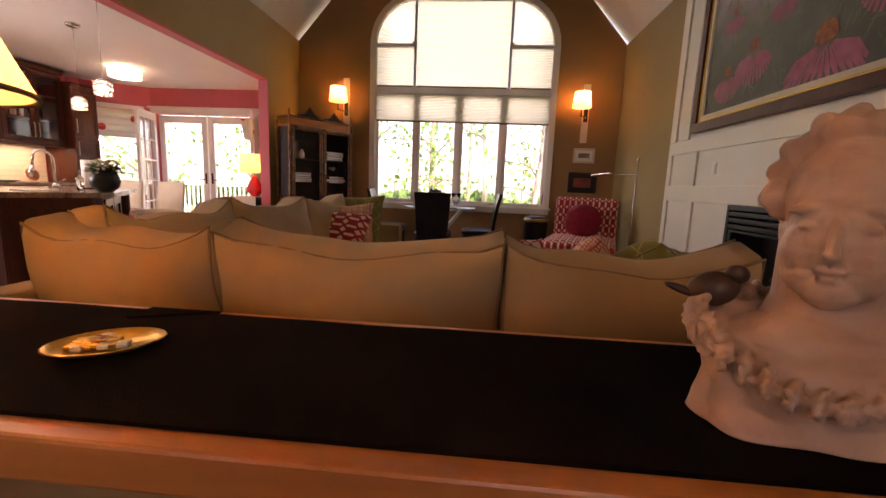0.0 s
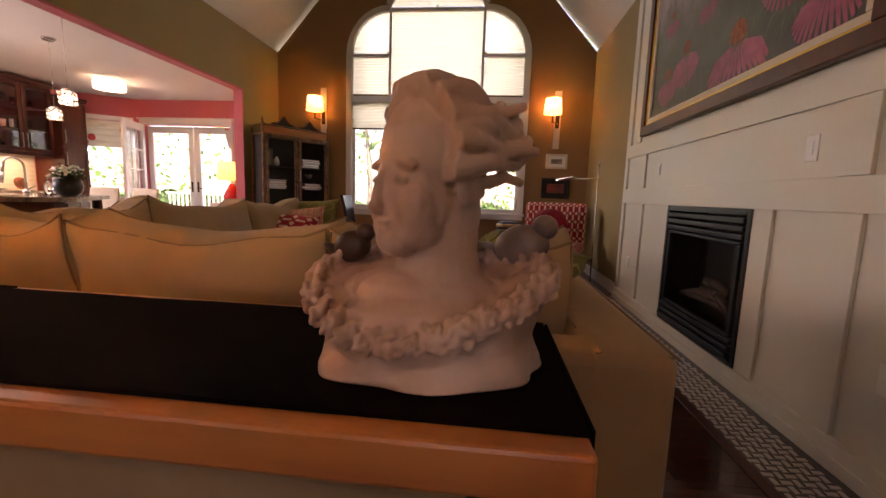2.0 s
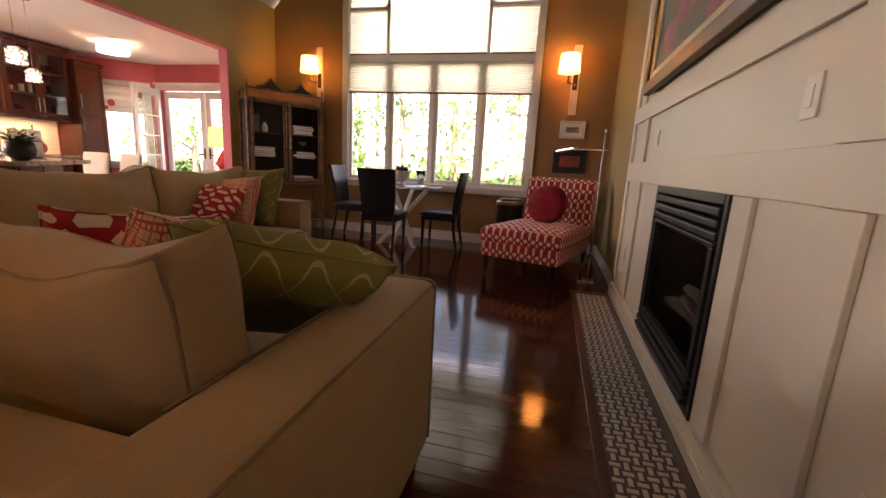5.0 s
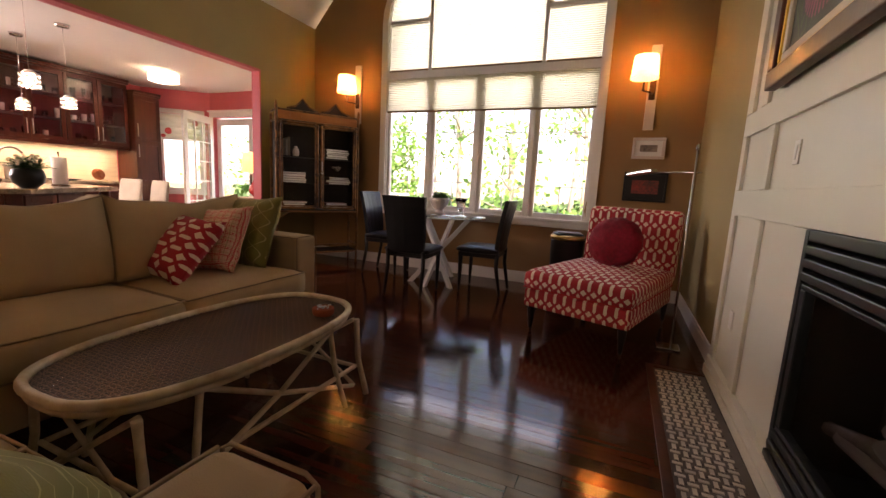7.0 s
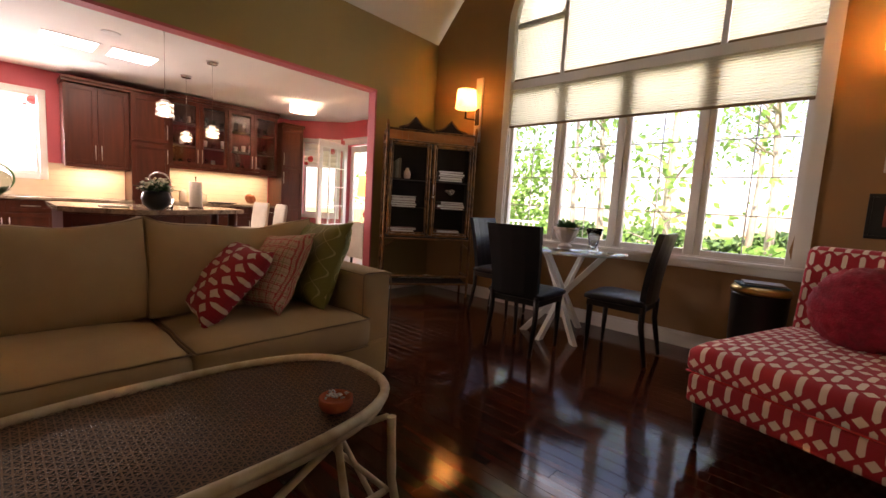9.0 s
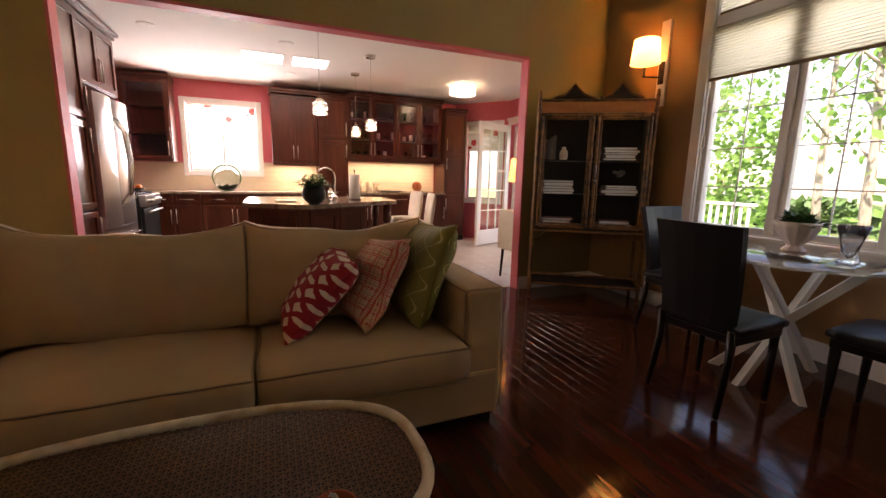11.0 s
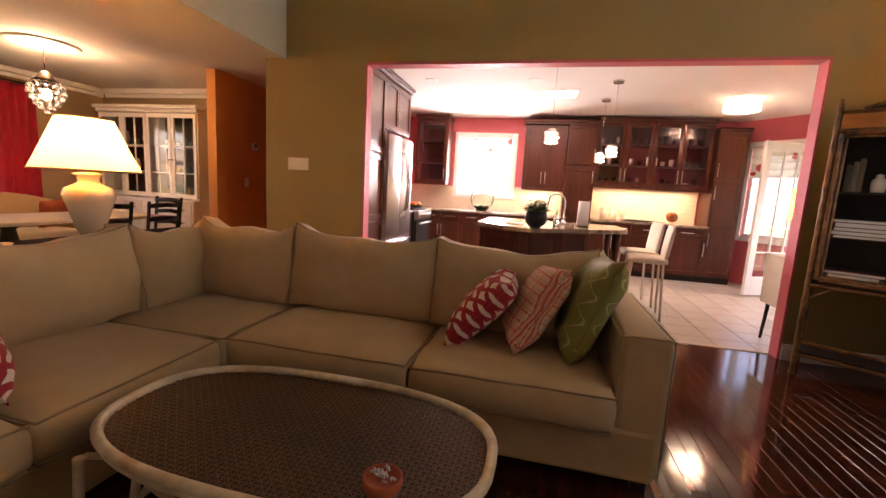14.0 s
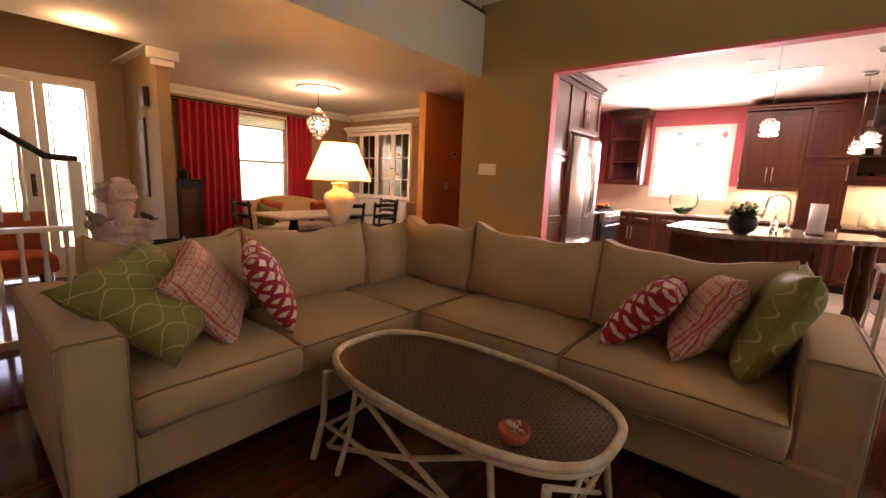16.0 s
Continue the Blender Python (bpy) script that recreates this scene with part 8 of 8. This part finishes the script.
curtain(-0.80, 0.06, "wide crimson curtain beside the bright dining window")
curtain(-2.10, -1.62, "crimson curtain at the far side of the dining window")
rod = thing("curtain_rod", (0, 0, 0), "dark double curtain rod over the dining window", "curtain rod")
part("rod", tube([(-2.3, -2.12, 2.28), (0.25, -2.12, 2.28)], 0.013, seg=8), "bronze", rod)
part("rod", tube([(-2.3, -2.17, 2.25), (0.25, -2.17, 2.25)], 0.010, seg=8), "bronze", rod)
for x in (-2.2, 0.15):
    part("bracket", box(x - 0.012, x + 0.012, -2.229, -2.11, 2.262, 2.266), "bronze", rod)


def hutch():
    h = thing("china_hutch", (0, 0, 0), "white glazed china hutch over a base of small drawers", "cabinet")
    x0, x1, y0, y1 = -3.04, -2.62, -1.92, -0.20
    part("base", box(x0, x1, y0, y1, 0.06, 0.86, 0.004), "white", h)
    part("plinth", box(x0, x1 - 0.03, y0 + 0.02, y1 - 0.02, 0, 0.059), "white", h)
    part("counter", box(x0, x1 + 0.02, y0 - 0.02, y1 + 0.02, 0.861, 0.895, 0.006), "white", h)
    part("hutch_back", box(x0, x0 + 0.02, y0 + 0.02, y1 - 0.02, 0.896, 2.08), "wicker_inside", h)
    for y in (y0 + 0.01, -1.075, y1 - 0.04):
        part("side", box(x0 + 0.021, x1 - 0.12, y, y + 0.03, 0.896, 2.08), "white", h)
    for z in (1.25, 1.62):
        part("shelf", box(x0 + 0.021, x1 - 0.14, y0 + 0.042, y1 - 0.042, z, z + 0.018), "white", h)
    part("cornice", box(x0, x1 - 0.08, y0 - 0.01, y1 + 0.01, 2.081, 2.13, 0.01), "white", h)
    part("cornice", box(x0, x1 - 0.05, y0 - 0.03, y1 + 0.03, 2.131, 2.18, 0.014), "white", h)
    n = 4
    for i in range(n):
        a, b = y0 + 0.02 + (y1 - y0 - 0.04) * i / n, y0 + 0.02 + (y1 - y0 - 0.04) * (i + 1) / n
        bm = bmesh.new()
        xf = x1 - 0.119
        for s in ((a + 0.003, a + 0.05, 0.91, 2.07), (b - 0.05, b - 0.003, 0.91, 2.07), (a + 0.05, b - 0.05, 0.91, 0.97), (a + 0.05, b - 0.05, 2.01, 2.07)):
            add_box(bm, xf, xf + 0.022, s[0], s[1], s[2], s[3], 0.003)
        d = part("door", bm, "white", h)
        part("pane", box(xf + 0.008, xf + 0.011, a + 0.05, b - 0.05, 0.97, 2.01), "pane", d)
        part("mullion", box(xf + 0.002, xf + 0.018, (a + b) / 2 - 0.006, (a + b) / 2 + 0.006, 0.97, 2.01), "white", d)
        part("knob", tube([(xf + 0.022, b - 0.025 if i % 2 == 0 else a + 0.025, 1.44), (xf + 0.045, b - 0.025 if i % 2 == 0 else a + 0.025, 1.44)], 0.010, seg=8), "bronze", d)
    for i in range(6):
        a, b = y0 + 0.02 + (y1 - y0 - 0.04) * i / 6, y0 + 0.02 + (y1 - y0 - 0.04) * (i + 1) / 6
        for z0, z1 in ((0.68, 0.84), (0.50, 0.67), (0.12, 0.49)):
            d = part("drawer", box(x1 + 0.001, x1 + 0.018, a + 0.006, b - 0.006, z0, z1, 0.004), "white", h)
            part("pull", tube([(x1 + 0.019, (a + b) / 2 - 0.03, (z0 + z1) / 2), (x1 + 0.035, (a + b) / 2, (z0 + z1) / 2 - 0.008), (x1 + 0.019, (a + b) / 2 + 0.03, (z0 + z1) / 2)], 0.005, seg=6), "bronze", d)
    rnd = random.Random(31)
    for z in (0.896, 1.2685, 1.6385):
        for i in range(9):
            y = y0 + 0.12 + (y1 - y0 - 0.24) * i / 8
            if abs(y + 1.06) < 0.05:
                continue
            g = thing("china_piece", (-2.88, y, z), "small pale china piece in the hutch", "china", group="china in the hutch")
            r, hh = rnd.uniform(0.03, 0.055), rnd.uniform(0.06, 0.20)
            part("body", lathe([(0.0, 0), (r * 0.6, 0), (r, hh * 0.5), (r * 0.7, hh), (0.0, hh)], 12), rnd.choice(("whitepot", "book_teal", "ceramic", "brass")), g)


hutch()

dt = thing("dining_table", (-1.05, -0.25, 0), "long pale oak dining table set in the far room", "table")
part("tabletop", box(-0.80, 0.80, -0.42, 0.42, 0.73, 0.765, 0.012), "fabricwhite", dt)
for sx in (-1, 1):
    part("pedestal", lathe([(0.20, 0), (0.10, 0.06), (0.06, 0.2), (0.08, 0.5), (0.05, 0.66), (0.12, 0.729)], 18, at=(sx * 0.45, 0, 0)), "blackwood", dt)


def slat_chair():
    ch = thing("side_chair", (0, 0, 0), "black wooden side chair with curved back slats", "chair", group="chairs at the far dining table")
    part("seat", box(-0.21, 0.21, -0.20, 0.20, 0.43, 0.465, 0.01), "blackwood", ch)
    for sx in (-1, 1):
        part("leg", tube([(sx * 0.18, 0.17, 0.43), (sx * 0.19, 0.18, 0)], 0.018, seg=6), "blackwood", ch)
        part("post", tube([(sx * 0.19, -0.20, 0), (sx * 0.18, -0.18, 0.45), (sx * 0.19, -0.24, 0.95)], 0.018, seg=6), "blackwood", ch)
    for z in (0.62, 0.76, 0.90):
        part("slat", tube([(-0.18, -0.215, z), (0, -0.25, z + 0.012), (0.18, -0.215, z)], 0.026, seg=6), "blackwood", ch)
    return ch


sc = slat_chair()
sc.matrix_basis = pose(-0.95, 0.28, 0, 0, 0, 178)
for x, y, r in ((-1.5, 0.28, 182), (-0.15, -0.25, 92), (-2.05, -0.25, -90)):
    copy_thing(sc, pose(x, y, 0, 0, 0, r))
lv = thing("settee", (-1.35, -1.55, 0), "curved tan upholstered settee before the dining window", "settee")
part("seat", cushion_mesh(1.25, 0.55, 0.20, 0.02, 0.02, seed=61), "fabricwhite", lv, pose_at=Matrix.Translation((0, 0.05, 0.28)))
bm = bmesh.new()
rows = []
for i in range(21):
    a = math.pi * i / 20
    x, y = -0.72 * math.cos(a), 0.25 - 0.50 * math.sin(a) ** 0.6
    zt = 0.66 + 0.26 * math.sin(a)
    nx, ny = -math.cos(a), -math.sin(a)
    rows.append([bm.verts.new(p) for p in ((x, y, 0.12), (x + nx * 0.09, y + ny * 0.09, 0.12), (x + nx * 0.11, y + ny * 0.11, zt - 0.03), (x + nx * 0.05, y + ny * 0.05, zt), (x, y, zt - 0.03))])
for a, b in zip(rows, rows[1:]):
    for k in range(5):
        bm.faces.new((a[k], b[k], b[(k + 1) % 5], a[(k + 1) % 5])).smooth = True
bm.faces.new(rows[0])
bm.faces.new(rows[-1][::-1])
bmesh.ops.recalc_face_normals(bm, faces=bm.faces)
part("backrest", bm, "sofa", lv)
for x in (-0.55, 0.55):
    for y in (-0.15, 0.28):
        part("leg", tube([(x, y, 0.28), (x, y, 0)], 0.022, seg=6, taper=0.7), "blackwood", lv)
throw_pillow("coral pink pillow on the curved settee", 0.36, 0.14, leaning(-0.95, -1.52, 0.68, 170, 15, 10), "dullred", "pillows on the settee", 71)
throw_pillow("coral pink pillow at the settee end", 0.36, 0.14, leaning(-1.80, -1.50, 0.68, 190, 15, -8), "dullred", "pillows on the settee", 72)
throw_pillow("green pillow at the near end of the settee", 0.34, 0.13, leaning(-0.80, -1.36, 0.64, 150, 18, 20), "silk", "pillows on the settee", 73)
ck = thing("clock_cabinet", (0.18, -1.65, 0), "tall narrow black cabinet with a pale front panel", "cabinet")
part("body", box(-0.17, 0.17, -0.14, 0.14, 0, 1.12, 0.01), "blackwood", ck)
part("top", box(-0.19, 0.19, -0.16, 0.16, 1.121, 1.15, 0.006), "blackwood", ck)
part("front_panel", box(-0.10, 0.10, 0.141, 0.147, 0.2, 1.02), "darkwood", ck)
lt = thing("candle_lantern", (0.18, -1.65, 1.151), "small dark candle lantern on the black cabinet", "lantern")
part("body", lathe([(0.04, 0), (0.05, 0.02), (0.045, 0.10), (0.03, 0.13), (0.0, 0.14)], 12), "iron", lt)

# front door with side light
fd = tagged(new("door_2"), label="white front door frame with leaded glass door and side light", kind="structure")
bm = bmesh.new()
for s in ((1.06, 1.15, 0, 2.13), (1.50, 1.58, 0, 2.13), (2.47, 2.55, 0, 2.13), (1.06, 2.63, 2.131, 2.22), (1.15, 1.50, 0, 0.35)):
    add_box(bm, s[0], s[1], -1.63, -1.578, s[2], s[3], 0.005)
part("frame", bm, "white", fd)
part("side_glass", box(1.20, 1.46, -1.66, -1.654, 0.40, 2.08), "pane", fd)
bm = bmesh.new()
for z in (0.75, 1.0, 1.72):
    add_box(bm, 1.20, 1.46, -1.652, -1.645, z, z + 0.010)
for x in (1.20, 1.45):
    add_box(bm, x, x + 0.012, -1.652, -1.645, 0.40, 2.08)
part("leading", bm, "iron", fd)
bm = bmesh.new()
for s in ((1.585, 1.72, 0.02, 2.12), (2.33, 2.465, 0.02, 2.12), (1.72, 2.33, 1.98, 2.12), (1.72, 2.33, 0.02, 0.30)):
    add_box(bm, s[0], s[1], -1.665, -1.62, s[2], s[3], 0.005)
leaf = part("door_leaf", bm, "white", fd)
part("pane", box(1.72, 2.33, -1.645, -1.640, 0.30, 1.98), "pane", leaf)
bm = bmesh.new()
for z in (0.7, 1.1, 1.5, 1.86):
    add_box(bm, 1.72, 2.33, -1.638, -1.632, z, z + 0.010)
for x in (1.80, 2.02, 2.24):
    add_box(bm, x, x + 0.010, -1.638, -1.632, 0.30, 1.98)
part("leading", bm, "iron", leaf)
hb = bmesh.new()
add_box(hb, 1.635, 1.675, -1.619, -1.612, 0.92, 1.16, 0.003)
add_tube(hb, [(1.655, -1.61, 1.12), (1.655, -1.56, 1.08), (1.655, -1.56, 0.98), (1.655, -1.61, 0.94)], 0.008, seg=8)
part("handle", hb, "bronze", leaf)
# stairs rail and bench
sr = thing("stair_rail", (0, 0, 0), "white balusters under a dark wooden handrail by the entry", "stair rail")
part("handrail", tube([(1.62, 0.45, 1.315), (1.80, 0.45, 1.33), (2.05, 0.45, 1.52), (2.9, 0.45, 2.10)], 0.026, seg=10), "blackwood", sr)
for i in range(9):
    x = 1.66 + 0.135 * i
    zt = 1.30 if x < 1.8 else 1.33 + (x - 1.80) * 0.68
    part("baluster", lathe([(0.018, 0.86), (0.018, 0.95), (0.010, 1.0), (0.016, (0.95 + zt) / 2), (0.010, zt - 0.06), (0.014, zt)], 8, at=(x, 0.45, 0)), "white", sr)
part("newel", box(1.60, 1.68, 0.41, 0.49, 0.0, 1.30, 0.006), "white", sr)
hw = thing("low_rail", (0, 0, 0), "low white rail with round spindles before the entry bench", "rail")
part("cap", box(1.72, 3.05, 0.62, 0.72, 0.80, 0.835, 0.008), "white", hw)
for i in range(11):
    x = 1.76 + 0.118 * i
    part("spindle", lathe([(0.019, 0.06), (0.019, 0.20), (0.011, 0.26), (0.018, 0.48), (0.011, 0.66), (0.018, 0.72), (0.018, 0.80)], 8, at=(x, 0.67, 0)), "white", hw)
part("bottom_rail", box(1.72, 3.05, 0.63, 0.71, 0, 0.06, 0.004), "white", hw)
bn = thing("bench", (0, 0, 0), "terracotta upholstered bench behind the low rail", "bench")
part("seat", cushion_mesh(1.0, 0.40, 0.14, 0.01, 0.02, seed=81), "dullred", bn, pose_at=Matrix.Translation((2.28, 0.20, 0.44)))
part("backrest", cushion_mesh(1.0, 0.36, 0.12, 0.01, 0.02, seed=82), "dullred", bn, pose_at=Matrix.Translation((2.28, -0.02, 0.70)) @ Matrix.Rotation(radians(90), 4, "X"))
for x in (1.84, 2.72):
    for y in (0.06, 0.36):
        part("leg", box(x - 0.025, x + 0.025, y - 0.025, y + 0.025, 0, 0.44, 0.004), "blackwood", bn)
wp = thing("framed_picture", (0.80, -0.95, 1.50), "tall narrow framed mirror-like picture on the entry wall", "picture")
part("frame", box(0.001, 0.022, -0.11, 0.11, -0.55, 0.32, 0.005), "bronze", wp)
part("print", box(0.0225, 0.025, -0.08, 0.08, -0.52, 0.29), "photo2", wp)
wp = thing("wall_chime", (0.80, -0.72, 2.02), "small dark carved box on the entry wall", "ornament")
part("box", box(0.001, 0.06, -0.07, 0.07, -0.10, 0.10, 0.008), "bronze", wp)
for x, y in ((1.39, -0.05),):
    d = thing("recessed_light", (x, y, UNDER), "small round recessed light under the landing, lit", "lamp", group="recessed lights under the landing")
    part("ring", lathe([(0.052, -0.004), (0.075, -0.006), (0.08, -0.001)], 24), "white", d)
    part("lens", lathe([(0.0, -0.002), (0.052, -0.002)], 24), "bulb_white", d)
    lamp("recessed_lamp", "POINT", pose(x, y, UNDER - 0.06), 2.5, WARM, 0.05)
moved_west(built)
# landing balustrade
lb2 = thing("landing_balustrade", (0, 0, 0), "dark wood rail with slim white balusters along the landing", "balustrade")
part("shoe_rail", box(XW + 0.001, XE - 0.001, 1.775, 1.845, 3.101, 3.13, 0.006), "darkwood", lb2)
part("handrail", box(XW + 0.001, XE - 0.001, 1.78, 1.84, 3.95, 4.0, 0.012), "darkwood", lb2)
for i in range(38):
    x = XW + 0.07 + 0.128 * i
    part("baluster", lathe([(0.016, 3.13), (0.010, 3.3), (0.015, 3.5), (0.010, 3.8), (0.013, 3.95)], 6, at=(x, 1.81, 0)), "white", lb2)

# ---- floor boards, tiles and hearth stones ----
mesh_cache = {}


def slab(lx, ly, h, ch=0.0012):
    """A low slab with chamfered top edges, centred on its own origin."""
    key = (round(lx, 3), round(ly, 3), round(h, 4))
    if key not in mesh_cache:
        x, y = lx / 2, ly / 2
        v = [(-x, -y, 0), (x, -y, 0), (x, y, 0), (-x, y, 0), (-x, -y, h - ch), (x, -y, h - ch), (x, y, h - ch), (-x, y, h - ch), (-x + ch, -y + ch, h), (x - ch, -y + ch, h), (x - ch, y - ch, h), (-x + ch, y - ch, h)]
        f = [(8, 9, 10, 11)] + [(i, (i + 1) % 4, 4 + (i + 1) % 4, 4 + i) for i in range(4)] + [(4 + i, 4 + (i + 1) % 4, 8 + (i + 1) % 4, 8 + i) for i in range(4)]
        me = bpy.data.meshes.new("slab")
        me.from_pydata(v, [], f)
        mesh_cache[key] = me
    return mesh_cache[key]


def lay(name, me_key, x, y, z, material, parent):
    src = slab(*me_key)
    key = ("m", me_key, material)
    if key not in mesh_cache:
        me = src.copy()
        me.materials.append(M[material])
        mesh_cache[key] = me
    ob = new(name, mesh_cache[key])
    ob.location = (x, y, z)
    ob.parent = parent
    return ob


rnd = random.Random(12)
BW = 0.0815
y = 1.75
lengths = (0.6, 0.9, 1.2, 1.5)
count = 0
rest = []
while y < YN - 0.001:
    w = min(BW, YN - y)
    x = XW - 0.125 - rnd.random() * 0.9
    while x < XE:
        L = rnd.choice(lengths)
        a, b = max(x, XW - 0.12 if 2.68 < y < 6.4 else XW), min(x + L, XE)
        if b - a > 0.05:
            whole = abs((b - a) - L) < 1e-6
            on_hearth = y < 5.48 and a > 2.66
            if not on_hearth:
                if whole or (b - a) > 0.1:
                    la = round(b - a, 1) if not whole else L
                    rest.append((a, b, y, w))
        x += L
    y += BW
near = sorted(rest, key=lambda r: abs((r[0] + r[1]) / 2 - 1.4) * 0.7 + abs(r[2] - 4.9))
for a, b, y, w in near[:300]:
    lay("board", (round(b - a - 0.0012, 3), round(w - 0.0012, 4), 0.012), (a + b) / 2, y + w / 2, -0.012, "oakfloor", floor)
verts, faces = [], []
for a, b, y, w in near[300:] + [(XW + 0.002 + 1.2 * i, min(XW + 1.2 * i + 1.2, XE), -3.3 + BW * k, BW) for k in range(61) for i in range(5)]:
    n = len(verts)
    z = -0.0005 * ((n * 7919) % 3)
    x0, x1, y0, y1 = a + 0.0006, b - 0.0006, y + 0.0006, y + w - 0.0006
    verts += [(x0, y0, -0.012), (x1, y0, -0.012), (x1, y1, -0.012), (x0, y1, -0.012), (x0, y0, z), (x1, y0, z), (x1, y1, z), (x0, y1, z)]
    faces += [(n + 4, n + 5, n + 6, n + 7), (n, n + 1, n + 5, n + 4), (n + 1, n + 2, n + 6, n + 5), (n + 2, n + 3, n + 7, n + 6), (n + 3, n, n + 4, n + 7)]
me = bpy.data.meshes.new("boards")
me.from_pydata(verts, [], faces)
me.materials.append(M["oakfloor"])
ob = new("boards", me)
ob.parent = floor
tagged(ob, kind="stuff")

T = 0.325
tiles = [(KW + 0.01 + T * i, KY0 + 0.01 + T * j) for i in range(12) for j in range(20)]
for tx, ty in tiles:
    ax, ay = tx, ty
    if ay + T > 8.14 and ax < -4.9:
        continue
    bx, by = min(ax + T - 0.006, XW - 0.131), min(ay + T - 0.006, 8.145)
    if bx - ax < 0.03 or by - ay < 0.03:
        continue
    lay("tile", (round(bx - ax, 3), round(by - ay, 3), 0.010), (ax + bx) / 2, (ay + by) / 2, -0.012, "tile", kitchen_floor)
structure("threshold", box(XW - 0.131, XW - 0.095, 2.68, 6.46, -0.012, 0.008, 0.004), "fabricwhite", "pale threshold strip between tile and wood")

# basket weave: pairs of bars turned against each other, dark dots between
rnd = random.Random(3)
cell = 0.042
stones = []
nx, ny = int((HX1 - HX0) / cell), int((HY1 - HY0) / cell)
for i in range(nx):
    for j in range(ny):
        cx, cy = HX0 + 0.006 + cell * (i + 0.5), HY0 + cell * (j + 0.5)
        if (i + j) % 2:
            stones.append((cx, cy, 0.040, 0.017, "mosaic_l"))
            stones.append((cx, cy + 0.0165, 0.012, 0.010, "mosaic_d"))
        else:
            stones.append((cx, cy, 0.017, 0.040, "mosaic_l"))
            stones.append((cx + 0.0165, cy, 0.010, 0.012, "mosaic_d"))
stones.sort(key=lambda s: abs(s[1] - 4.2))
for cx, cy, lx, ly, m in stones[:300]:
    lay("stone", (lx, ly, 0.004), cx, cy, 0.003, m, hearth)
for m in ("mosaic_l", "mosaic_d"):
    verts, faces = [], []
    for cx, cy, lx, ly, mm in stones[300:]:
        if mm != m:
            continue
        n = len(verts)
        x0, x1, y0, y1, z = cx - lx / 2, cx + lx / 2, cy - ly / 2, cy + ly / 2, 0.007
        verts += [(x0, y0, 0.003), (x1, y0, 0.003), (x1, y1, 0.003), (x0, y1, 0.003), (x0, y0, z), (x1, y0, z), (x1, y1, z), (x0, y1, z)]
        faces += [(n + 4, n + 5, n + 6, n + 7), (n, n + 1, n + 5, n + 4), (n + 1, n + 2, n + 6, n + 5), (n + 2, n + 3, n + 7, n + 6), (n + 3, n, n + 4, n + 7)]
    me = bpy.data.meshes.new("stones")
    me.from_pydata(verts, [], faces)
    me.materials.append(M[m])
    ob = new("stones", me)
    ob.parent = hearth
    tagged(ob, kind="stuff")
